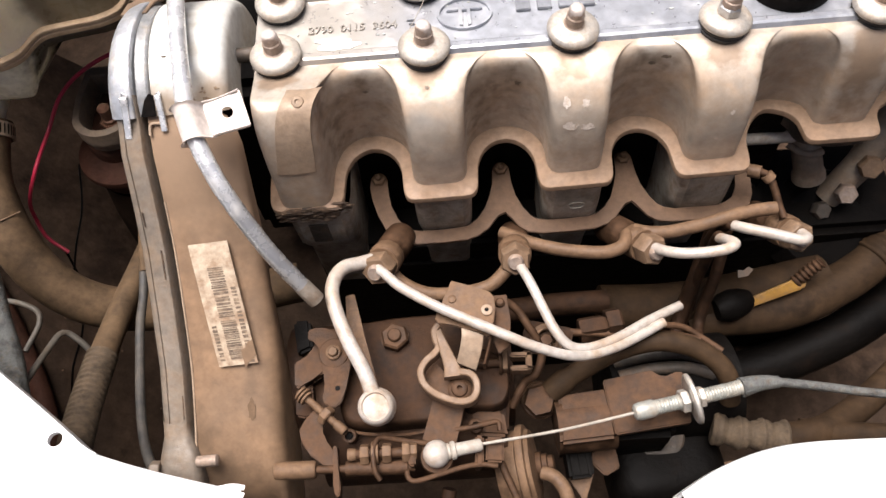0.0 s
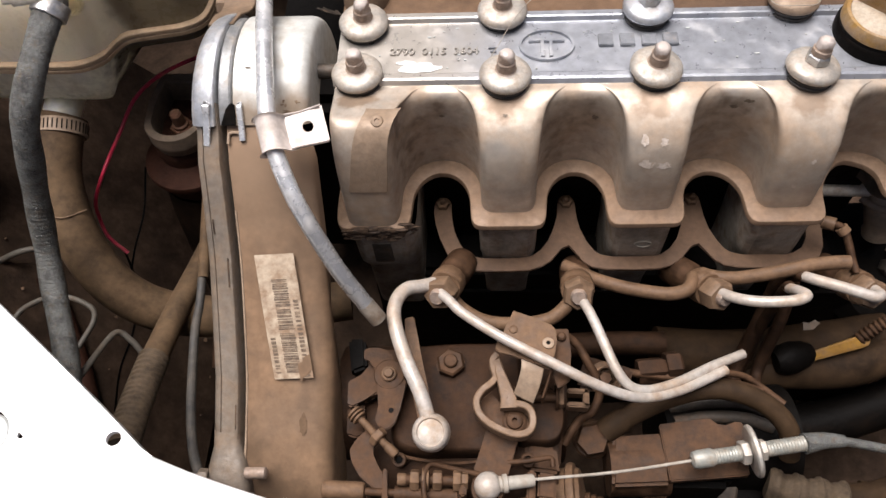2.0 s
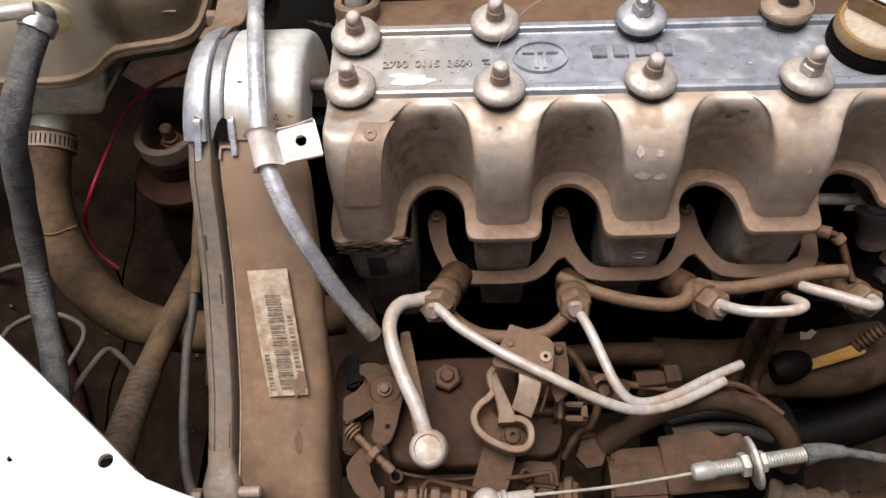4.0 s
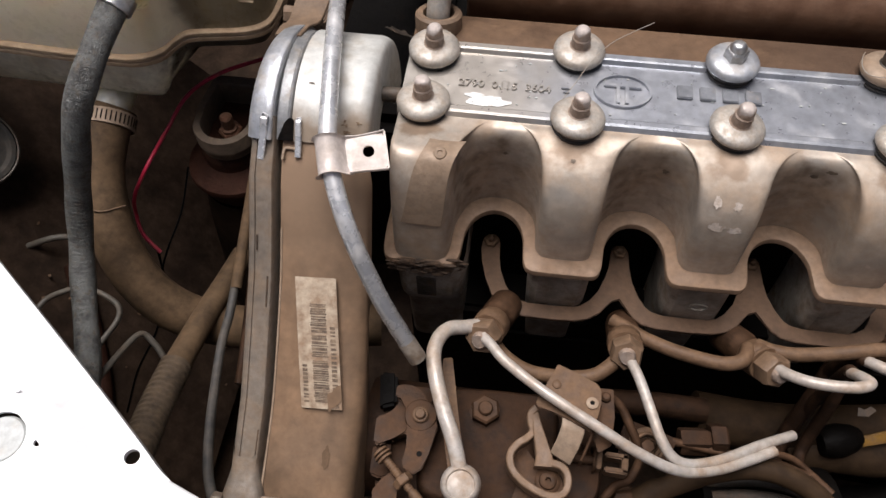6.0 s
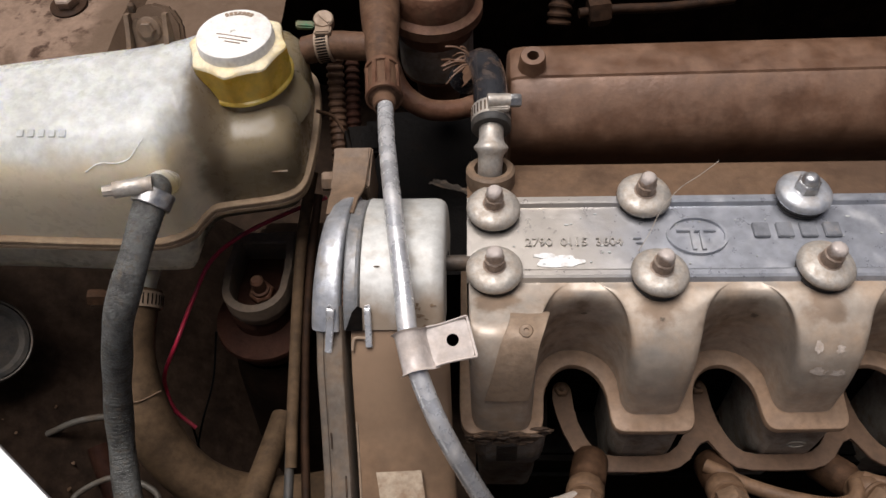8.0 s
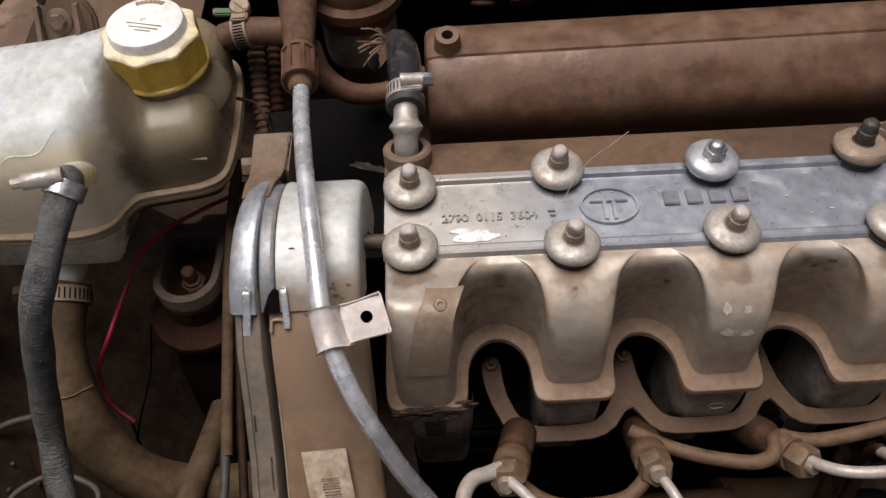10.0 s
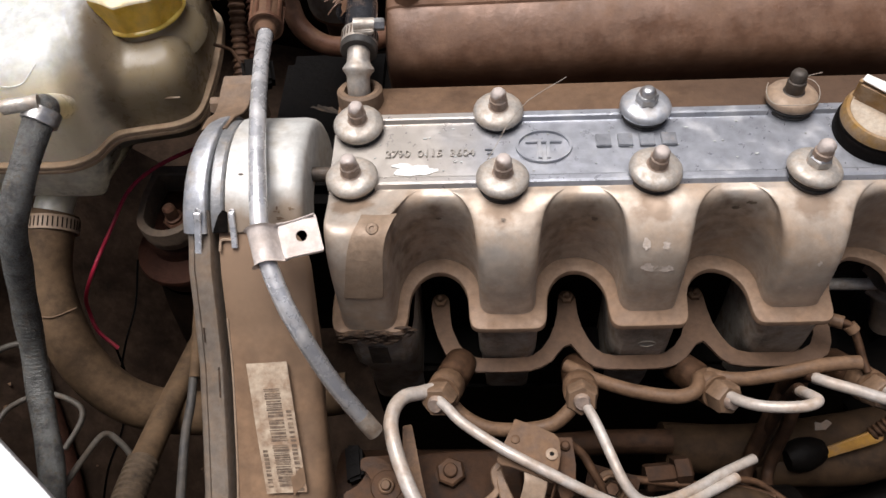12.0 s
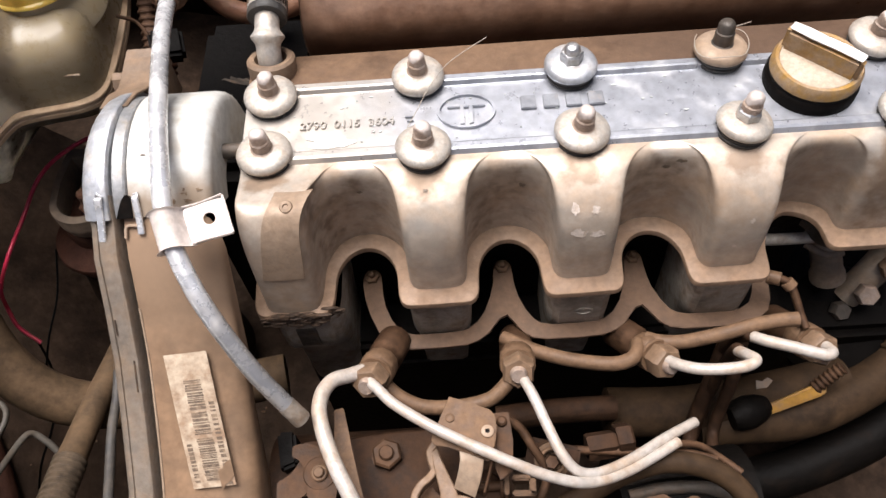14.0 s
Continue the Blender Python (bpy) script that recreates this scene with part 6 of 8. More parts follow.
part("lip", lathe([(0.0262, 0.0034), (0.0272, 0.0040), (0.0282, 0.0030), (0.0284, -0.0040), (0.0276, -0.0050)], m, 44), M_GRIME, cupo, "pale dusty lip")
part("tube", tube([m @ Vector((0, 0, -0.01)), m @ Vector((0, 0, -0.05)), m @ Vector((-0.01, 0, -0.08))], 0.019, 20, 4), M_RUBBER, cupo)

# ---------------------------------------------------------------- flaking inner panel behind the reservoir
pan = thing("inner_panel", "flaking cream paint and rust on the inner wing panel", "body panel")
bm = bmesh.new()
bmesh.ops.create_grid(bm, x_segments=60, y_segments=20, size=0.5)
for v in bm.verts:
    x, y = v.co.x, v.co.y
    px, py = -0.33 + x * 0.36, 0.262 + y * 0.16
    step = max(0, min(1, (px + 0.262) / 0.004))
    v.co = (px, py, -0.004 - 0.010 * step + 0.0015 * noise.noise((px * 30, py * 30, 0)) - 0.9 * max(0, 0.19 + (-px - 0.3) * 0.12 - py))
part("sheet", bm, M_CREAM, pan)
m = axis_m((-0.307, 0.246, -0.003), (0, -0.1, 1))
pan_b = part("bolt", hexa(0.0085, 0.007, m @ Matrix.Translation((0, 0, 0.002))), M_STUD, pan, "rusty hex bolt")
part("washer", lathe([(0.0135, 0), (0.0135, 0.0015), (0.012, 0.0022), (0, 0.0022)], m, 28), M_PUMP, pan_b)
pad = thing("rubber_pad", "cracked rubber pad under the reservoir lug", "rubber pad")
part("pad", slab([(-0.016, -0.02), (0.016, -0.02), (0.017, 0.004), (0.012, 0.014), (0.0, 0.018), (-0.012, 0.014), (-0.017, 0.004)], -0.004, 0.004, pose(-0.208, 0.165, 0.034, 52, 0, 6), 0.002), M_CREAM, pad)

# ---------------------------------------------------------------- front panel and lamp edge
fp = thing("front_panel", "white painted front panel with drilled holes", "body panel")


def drilled(outline, holes, lo, hi, parent, name, mt, label):
    """A plate with round holes through it."""
    bm = bmesh.new()
    edges = []
    for loop in [outline] + [[(x + r * math.cos(2 * math.pi * i / 24), y + r * math.sin(2 * math.pi * i / 24)) for i in range(24)] for x, y, r in holes]:
        vs = [bm.verts.new((x, y, hi)) for x, y in loop]
        edges += [bm.edges.new((a, vs[(i + 1) % len(vs)])) for i, a in enumerate(vs)]
    bmesh.ops.triangle_fill(bm, edges=edges, use_beauty=True)
    out = bmesh.ops.extrude_face_region(bm, geom=bm.faces[:])
    bmesh.ops.translate(bm, verts=[v for v in out["geom"] if isinstance(v, bmesh.types.BMVert)], vec=(0, 0, lo - hi))
    return part(name, bm, mt, parent, label)


EDGE = [(-0.60, 0.18), (-0.42, 0.045), (-0.32, -0.032), (-0.236, -0.096), (-0.188, -0.1325), (-0.1375, -0.1715), (-0.108, -0.195), (-0.094, -0.2065), (-0.084, -0.2125), (-0.066, -0.2195), (-0.041, -0.2265), (-0.024, -0.231), (-0.012, -0.238), (-0.012, -0.36), (-0.60, -0.36)]
def inboard(d):
    """The rear edge of the panel moved inwards by d."""
    return [(x - 0.621 * d, y - 0.784 * d) for x, y in EDGE[1:8]]


TIP = Matrix.Translation((-0.1085, -0.2025, -0.0375)) @ Matrix.Rotation(radians(-4.5), 4, Vector((0.75, -0.66, 0)))
TIP = TIP @ Matrix.Translation((0.1085, 0.2025, 0))
TAIL = [(-0.090, -0.234), (-0.07, -0.245), (-0.045, -0.26), (-0.03, -0.36)]
lowp = drilled(EDGE[1:14] + TAIL[::-1] + inboard(0.0112)[::-1], [(-0.1085, -0.2025, 0.0038)], -0.0015, 0.0015, fp, "edge_strip", M_WHITE, "glossy white strip along the angled rear edge")
lowp.matrix_world = TIP
TOPZ = -0.024
drilled(inboard(0.033) + [(-0.105, -0.243), (-0.075, -0.25), (-0.05, -0.27), (-0.04, -0.36)] + [(-0.60, -0.36), (-0.60, 0.16)], [(-0.1490, -0.2050, 0.0018), (-0.1680, -0.2050, 0.0125), (-0.1860, -0.1900, 0.0055)], TOPZ - 0.0015, TOPZ, fp, "sheet", M_WHITE, "glossy white sheet with drilled holes")
rows = [[tuple(TIP @ Vector((x, y, 0.0014))) for x, y in inboard(0.0110) + TAIL]]
for d, z in ((0.0145, -0.0335), (0.0185, -0.0302), (0.0225, -0.0272), (0.0265, -0.0254), (0.0300, -0.0245), (0.0331, TOPZ - 0.0001)):
    f = (d - 0.011) / 0.022
    tail = [(a + (c - a) * f, b + (e - b) * f) for (a, b), (c, e) in zip(TAIL, [(-0.105, -0.243), (-0.075, -0.25), (-0.05, -0.27), (-0.04, -0.36)])]
    rows.append([(x, y, z) for x, y in inboard(d) + tail])
part("riser", loft(rows, close=False), M_WHITE, fp, "white swage between the two levels", sharp=80)
for k, (x, y, w, h) in enumerate(((-0.1510, -0.1820, 0.0018, 0.0007), (-0.1460, -0.1820, 0.0012, 0.0006), (-0.1690, -0.1820, 0.0016, 0.0006), (-0.1600, -0.1840, 0.0014, 0.0005), (-0.1280, -0.2070, 0.0008, 0.0008))):
    rr = random.Random(k)
    part("paint_scratch", slab([(w * rr.uniform(0.6, 1.2) * math.cos(a), h * rr.uniform(0.6, 1.2) * math.sin(a)) for a in (2 * math.pi * i / 9 for i in range(9))], 0.0002, 0.0004, pose(x, y, TOPZ, 0, 0, -35 + 30 * k)), M_RIM, fp, "grey paint scratch")
bm = ribbon([TIP @ Vector((x, y, -0.006)) for x, y in EDGE[1:12]], 0.0014, 0.010, 4)
part("folded_edge", bm, M_WHITE, fp, "folded down edge of the sheet")
bm = tube([TIP @ Vector(p) for p in ((-0.088, -0.214, 0.002), (-0.066, -0.2215, 0.002), (-0.041, -0.2285, 0.001), (-0.024, -0.233, 0.001))], 0.0032, 12, 5)
part("edge_bead", bm, M_WHITE, fp, "white rubber bead along the edge")
bm = bmesh.new()
for i in range(6):
    tube([TIP @ Vector((-0.026, -0.2315 - 0.0012 * i, 0.002)), TIP @ Vector((-0.018, -0.2305 - 0.0015 * i, 0.003)), TIP @ Vector((-0.012 - 0.002 * (i % 2), -0.231 - 0.0018 * i, 0.001))], 0.0014, 6, 3, bm)
part("torn_tip", bm, M_WHITE, fp, "torn white end of the bead")
part("plug", lathe([(0.0117, -0.010), (0.0117, -0.0035), (0.0105, -0.002), (0, -0.002)], pose(-0.1680, -0.2050, TOPZ), 24), M_PALEGREY, fp, "grey plug set in the large hole")

lp = thing("headlamp_edge", "rounded white edge of the headlamp panel", "body panel")
LE = [(0.196, -0.243), (0.212, -0.2345), (0.228, -0.2285), (0.242, -0.225), (0.256, -0.2232), (0.275, -0.2228), (0.31, -0.2235), (0.40, -0.226), (0.55, -0.235)]
LE = [tuple(p[:2]) for p in spline([(x, y, 0) for x, y in LE], 4)]
rings = []
for d, z in ((0.0, -0.064), (0.0, -0.054), (-0.0012, -0.0505), (-0.004, -0.0485), (-0.012, -0.047), (-0.03, -0.045), (-0.12, -0.045)):
    rings.append([(x, y + d, z) for x, y in LE])
part("sheet", loft(rings, close=False), M_WHITE, lp, sharp=50)
part("folded_edge", loft([[(x, y + 0.0012, z) for x, y in LE] for z in (-0.066, -0.078)] + [[(x, y - 0.0012, -0.078) for x, y in LE]], close=False), M_WHITE, lp, "folded lower edge")

# ---------------------------------------------------------------- unseen raised bonnet, added to block light from behind the bay
bon = bmesh.new()
box(1.45, 0.95, 0.02, pose(0.1, 0.62, 0.50, 68, 0, 0), 0.006, bon)
for k in (-0.4, 0.1, 0.6):
    box(0.05, 0.9, 0.02, pose(k, 0.605, 0.494, 68, 0, 0), 0.006, bon)
setting("wall_bonnet_unseen", bon, M_BROWN, "unseen raised bonnet added to block light from behind", "bonnet")

# ---------------------------------------------------------------- injectors
def injector(label):
    """Built about its nut's middle, axis along z."""
    j = thing("injector", label, "injector", "injectors along the head")
    part("holder", lathe([(0.0105, -0.050), (0.0105, -0.030), (0.0092, -0.028), (0.0088, -0.020), (0.0088, -0.012), (0.0078, -0.011), (0.0078, -0.006), (0, -0.006)], seg=24), M_LEVER, j, "brown injector holder")
    part("body_hex", lathe([(0, -0.022), (0.0098, -0.022), (0.0108, -0.020), (0.0108, -0.012), (0.0095, -0.010), (0, -0.010)], seg=12), M_FUELB, j)
    part("union_nut", hexa(0.0100, 0.012, pose(0, 0, -0.0070, 0, 0, 17)), M_NUT, j, "dusty hex union nut")
    part("nut_washer", lathe([(0.0102, -0.0095), (0.0106, -0.0085), (0.0102, -0.0072), (0, -0.0072)], seg=24), M_FUELB, j)
    part("ferrule", lathe([(0.0052, 0.0045), (0.0048, 0.0075), (0.004, 0.0085), (0, 0.0085)], seg=16), M_STUD, j)
    return j


NUTS = [((0.0478, -0.0960, -0.0815), (-0.22, -0.76, 0.60)), ((0.1318, -0.0900, -0.0935), (-0.05, -0.72, 0.68)), ((0.2165, -0.0885, -0.0965), (0.36, -0.72, 0.60)), ((0.309, -0.0840, -0.1015), (0.18, -0.72, 0.66))]
first = injector("dust-coated fuel injector with a hex union nut")
first.matrix_basis = axis_m(*NUTS[0])
for at, d in NUTS[1:]:
    copy_thing(first, axis_m(at, d, 12))


# ---------------------------------------------------------------- fuel pipes
def fuel_pipe(label, pts, r=0.0042, mt=None, name="fuel_pipe", group="fuel pipes from the pump"):
    p = thing(name, label, "fuel pipe", group)
    part("pipe", tube(pts, r, 16, 8), mt or M_FUEL, p, sharp=60)
    return p


a = fuel_pipe("pale bent steel fuel pipe from the injector to the pump", [(0.0440, -0.0905, -0.0800), (0.0365, -0.0945, -0.0760), (0.0290, -0.0985, -0.0715), (0.0240, -0.1060, -0.0690), (0.0225, -0.1170, -0.0675), (0.0258, -0.1310, -0.0675), (0.0325, -0.1480, -0.0700), (0.0395, -0.1620, -0.0745), (0.0440, -0.1740, -0.0800)], 0.0042)
m = axis_m((0.0455, -0.1795, -0.0905), (0.02, -0.28, 0.96))
part("banjo_ring", lathe([(0.0092, -0.004), (0.0106, -0.001), (0.0108, 0.004), (0.0098, 0.0062), (0, 0.0062)], m, 28), M_FUEL, a)
part("banjo_bolt", lathe([(0.0096, 0.006), (0.0100, 0.0070), (0.0100, 0.0105), (0.0088, 0.0122), (0.0078, 0.0128), (0.0072, 0.0122), (0.0070, 0.0118), (0.0050, 0.0124), (0, 0.0126)], m @ Matrix.Rotation(0.2, 4, 'Z'), 30), M_FUEL, a, "pale round banjo bolt head")
part("backing_plate", slab([(0.0262, -0.1085), (0.0315, -0.1075), (0.0340, -0.1180), (0.0385, -0.1380), (0.0440, -0.1600), (0.0475, -0.1720), (0.0380, -0.1740), (0.0310, -0.1480), (0.0270, -0.1280)], -0.0925, -0.0900, Matrix(), 0.0006), M_FUELB, a, "brown plate under the pipe")
b = fuel_pipe("pale steel fuel pipe crossing the pump", [(0.0480, -0.0985, -0.0765), (0.0540, -0.1055, -0.0735), (0.0630, -0.1150, -0.0720), (0.0850, -0.1300, -0.0710), (0.1140, -0.1440, -0.0750), (0.1360, -0.1520, -0.0830), (0.1550, -0.1555, -0.0920), (0.1690, -0.1540, -0.0990), (0.1870, -0.1475, -0.1060), (0.2035, -0.139, -0.1115), (0.2200, -0.1300, -0.1150)], 0.0030)
c = fuel_pipe("pale steel fuel pipe with a tight bend", [(0.1320, -0.0910, -0.0930), (0.1380, -0.1070, -0.0880), (0.1440, -0.1260, -0.0860), (0.1505, -0.1415, -0.0890), (0.1585, -0.1495, -0.0940), (0.1700, -0.1495, -0.0990), (0.1880, -0.1420, -0.1060), (0.2120, -0.1280, -0.1145), (0.2340, -0.1165, -0.1220)], 0.0030)
d = fuel_pipe("pale steel fuel pipe that loops back", [(0.2160, -0.0880, -0.0930), (0.2215, -0.0945, -0.0875), (0.2300, -0.1000, -0.0820), (0.2420, -0.1025, -0.0785), (0.2540, -0.1025, -0.0765), (0.2605, -0.0995, -0.0765), (0.2590, -0.0950, -0.0800), (0.2575, -0.0860, -0.0920)], 0.0033)
part("lower_run", tube([(0.2578, -0.0875, -0.090), (0.2580, -0.0845, -0.095), (0.2615, -0.0790, -0.1300), (0.2600, -0.0830, -0.1700), (0.2560, -0.0960, -0.2050), (0.25, -0.11, -0.24)], 0.0037, 14, 6), M_PUMP, d, "dark rusty lower run")
e = fuel_pipe("pale steel fuel pipe from the last injector", [(0.3095, -0.0850, -0.0960), (0.3095, -0.0915, -0.0905), (0.3030, -0.0935, -0.0880), (0.2880, -0.0885, -0.0870), (0.2740, -0.0830, -0.0880), (0.2675, -0.0755, -0.0950)], 0.0034)
part("lower_run", tube([(0.2685, -0.077, -0.0935), (0.2675, -0.0755, -0.0955), (0.2660, -0.0670, -0.1200), (0.2650, -0.0670, -0.1500), (0.2625, -0.0830, -0.1900), (0.265, -0.1, -0.23)], 0.0038, 14, 6), M_PUMP, e, "dark rusty lower run")
for pts in ([(0.0500, -0.0850, -0.0930), (0.0560, -0.0940, -0.0975), (0.0650, -0.1010, -0.1000), (0.0780, -0.1055, -0.1025), (0.0980, -0.1055, -0.1040), (0.1140, -0.1030, -0.1025), (0.1230, -0.0970, -0.1000), (0.1290, -0.0900, -0.0980)],
            [(0.1255, -0.0610, -0.1095), (0.1330, -0.0660, -0.1070), (0.1450, -0.0735, -0.1050), (0.1640, -0.0815, -0.1020), (0.1850, -0.0870, -0.0985), (0.1960, -0.0865, -0.0965), (0.2015, -0.0820, -0.0970), (0.2040, -0.0740, -0.1000)],
            [(0.2100, -0.0705, -0.1020), (0.2180, -0.0745, -0.0995), (0.2310, -0.0760, -0.0980), (0.2520, -0.0740, -0.0950), (0.2720, -0.0715, -0.0900), (0.2860, -0.0715, -0.0865), (0.2945, -0.0715, -0.0860)]):
    fuel_pipe("dusty brown leak-off pipe between two injectors", pts, 0.0043, M_FUELB, "leak_off_pipe", "leak-off pipes")

# ---------------------------------------------------------------- injection pump
def dished(outline, lo, hi, crown, m=Matrix(), steps=7):
    """A solid with a soft rounded shoulder: the outline shrinks as it rises to its crown."""
    cx, cy = sum(p[0] for p in outline) / len(outline), sum(p[1] for p in outline) / len(outline)
    ring = [tuple(p[:2]) for p in spline([(*p, 0) for p in outline + outline[:1]], 4)][:-1]
    rings = [[m @ Vector((x, y, lo)) for x, y in ring]]
    for i in range(steps):
        a = math.pi / 2 * i / (steps - 1)
        k = 1 - crown[0] * (1 - math.cos(a))
        rings.append([m @ Vector((cx + (x - cx) * k, cy + (y - cy) * k, hi - crown[1] * (1 - math.sin(a)))) for x, y in ring])
    return loft(rings, ends=(True, True))


pump = thing("injection_pump", "rust-brown dust-caked diesel injection pump", "fuel pump")
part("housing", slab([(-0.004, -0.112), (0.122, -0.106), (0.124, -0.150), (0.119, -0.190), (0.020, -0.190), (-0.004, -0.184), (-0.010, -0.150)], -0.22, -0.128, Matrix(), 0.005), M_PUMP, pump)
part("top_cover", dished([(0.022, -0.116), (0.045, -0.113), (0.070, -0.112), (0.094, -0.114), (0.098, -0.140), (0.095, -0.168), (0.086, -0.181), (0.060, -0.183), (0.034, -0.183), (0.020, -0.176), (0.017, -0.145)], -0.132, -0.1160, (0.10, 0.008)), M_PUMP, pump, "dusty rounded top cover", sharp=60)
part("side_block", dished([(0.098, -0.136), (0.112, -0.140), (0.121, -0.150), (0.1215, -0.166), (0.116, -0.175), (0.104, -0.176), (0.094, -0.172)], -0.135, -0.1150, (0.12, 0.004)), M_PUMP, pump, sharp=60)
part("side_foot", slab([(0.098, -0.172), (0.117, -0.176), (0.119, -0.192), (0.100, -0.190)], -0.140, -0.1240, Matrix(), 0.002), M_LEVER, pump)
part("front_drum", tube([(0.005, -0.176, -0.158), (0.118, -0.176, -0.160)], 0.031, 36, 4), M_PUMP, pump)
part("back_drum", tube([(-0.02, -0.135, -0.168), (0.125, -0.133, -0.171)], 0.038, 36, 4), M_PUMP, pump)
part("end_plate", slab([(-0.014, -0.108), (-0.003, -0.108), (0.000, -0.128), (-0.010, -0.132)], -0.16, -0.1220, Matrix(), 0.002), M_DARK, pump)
m = axis_m((0.0535, -0.1285, -0.1165), (0.02, -0.05, 1), 18)
pn = part("top_plug", hexa(0.0090, 0.0075, m), M_LEVER, pump, "dusty hex plug")
part("plug_collar", lathe([(0.0094, -0.003), (0.0098, -0.001), (0.0090, 0.0006), (0, 0.0006)], m, 24), M_LEVER, pn)
part("plug_stub", lathe([(0.0044, 0.007), (0.0043, 0.0092), (0.0036, 0.0100), (0, 0.0102)], m, 16), M_LEVER, pn)
for x, y in ((0.0245, -0.1862), (0.1000, -0.1850)):
    m = axis_m((x, y, -0.1235), (0, -0.2, 1))
    cs = part("cap_screw", lathe([(0.0044, 0), (0.0044, 0.0052), (0.0038, 0.0058), (0.0026, 0.0058), (0.0024, 0.0030), (0, 0.0030)], m, 18), M_LEVER, pump)
    part("socket", hexa(0.0022, 0.0010, m @ Matrix.Translation((0, 0, 0.0031))), M_DARK, cs)
part("cover_seam", tube([(0.024, -0.1835, -0.1225), (0.040, -0.1862, -0.1235), (0.060, -0.1872, -0.1235), (0.078, -0.1850, -0.1230)], 0.0011, 8, 4), M_LEVER, pump)
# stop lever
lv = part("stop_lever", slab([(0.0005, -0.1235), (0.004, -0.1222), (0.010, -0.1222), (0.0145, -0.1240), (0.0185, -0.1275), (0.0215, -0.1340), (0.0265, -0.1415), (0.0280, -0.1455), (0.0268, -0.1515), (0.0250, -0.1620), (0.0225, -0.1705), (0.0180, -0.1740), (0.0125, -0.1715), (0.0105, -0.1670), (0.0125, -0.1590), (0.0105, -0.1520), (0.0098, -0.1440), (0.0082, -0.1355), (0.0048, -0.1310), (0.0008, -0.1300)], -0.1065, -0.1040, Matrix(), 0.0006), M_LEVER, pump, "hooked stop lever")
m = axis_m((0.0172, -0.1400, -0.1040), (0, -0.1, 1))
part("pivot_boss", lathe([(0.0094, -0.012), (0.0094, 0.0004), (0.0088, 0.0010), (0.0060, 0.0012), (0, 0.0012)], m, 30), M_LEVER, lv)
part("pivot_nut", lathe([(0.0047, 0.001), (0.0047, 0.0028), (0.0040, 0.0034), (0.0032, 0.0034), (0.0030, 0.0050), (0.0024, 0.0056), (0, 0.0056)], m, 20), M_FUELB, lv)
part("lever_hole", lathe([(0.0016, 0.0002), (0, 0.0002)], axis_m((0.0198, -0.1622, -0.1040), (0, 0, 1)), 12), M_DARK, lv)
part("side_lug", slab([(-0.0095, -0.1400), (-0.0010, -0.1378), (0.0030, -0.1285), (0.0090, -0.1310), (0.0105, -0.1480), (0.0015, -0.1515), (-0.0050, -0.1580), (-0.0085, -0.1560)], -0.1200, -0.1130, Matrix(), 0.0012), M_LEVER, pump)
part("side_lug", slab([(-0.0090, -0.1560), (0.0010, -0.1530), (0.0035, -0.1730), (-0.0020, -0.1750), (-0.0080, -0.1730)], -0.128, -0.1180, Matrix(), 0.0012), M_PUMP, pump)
part("paint_tick", box(0.0046, 0.0011, 0.0006, pose(-0.0020, -0.1500, -0.1172, 0, 0, 2), 0.0001), M_PALEWIRE, pump, "pale paint tick")
s0, s1 = Vector((-0.0030, -0.1632, -0.1030)), Vector((0.0228, -0.1868, -0.1060))
ss = part("stop_screw", tube([s0, s1], 0.0022, 12, 8, ridges=(0.0016, 0.0002)), M_FUELB, pump, "threaded stop screw")
for f, r, h in ((0.02, 0.0046, 0.0016), (0.09, 0.0052, 0.0014), (0.15, 0.0046, 0.0016)):
    part("screw_washer", lathe([(0, 0), (r * 0.94, 0), (r, h * 0.3), (r, h * 0.8), (r * 0.9, h), (0, h)], axis_m(s0 + (s1 - s0) * f, s1 - s0), 18), M_FUELB, ss)
part("lock_nut", hexa(0.0056, 0.0048, axis_m(s0 + (s1 - s0) * 0.56, s1 - s0)), M_FUELB, ss)
part("screw_tip", lathe([(0.0030, 0), (0.0030, 0.006), (0.0024, 0.007), (0, 0.007)], axis_m(s0 + (s1 - s0) * 0.86, s1 - s0), 14), M_FUELB, ss)
part("curved_lever", slab([(0.0060, -0.1715), (0.0130, -0.1775), (0.0098, -0.1830), (0.0100, -0.1870), (0.0130, -0.1920), (0.0172, -0.1980), (0.0200, -0.2045), (0.0190, -0.2090), (0.0120, -0.2062), (0.0035, -0.1995), (-0.0018, -0.1915), (-0.0036, -0.1845), (-0.0005, -0.1785)], -0.1115, -0.1090, Matrix(), 0.0006), M_LEVER, pump, "curved brown lever")
part("lever_blade", slab([(-0.0012, 0.014), (0.0012, 0.014), (0.0016, -0.002), (0.0022, -0.010), (0.0012, -0.015), (-0.0012, -0.014), (-0.0020, -0.008)], -0.004, 0.004, pose(0.0195, -0.2100, -0.1090, 0, 0, 4), 0.0006), M_LEVER, pump)
# rod with sleeve and nuts
rod = part("link_rod", tube([(-0.016, -0.2072, -0.1098), (0.064, -0.2098, -0.1100)], 0.0024, 14, 3), M_LEVER, pump, "dusty link rod")
part("rod_sleeve", lathe([(0.0030, 0), (0.0048, 0.0008), (0.0052, 0.003), (0.0052, 0.0232), (0.0044, 0.0245), (0.0024, 0.0250)], axis_m((-0.0172, -0.2072, -0.1098), (1, -0.03, 0)), 20), M_FUELB, rod, "dusty sleeve on the rod's end")
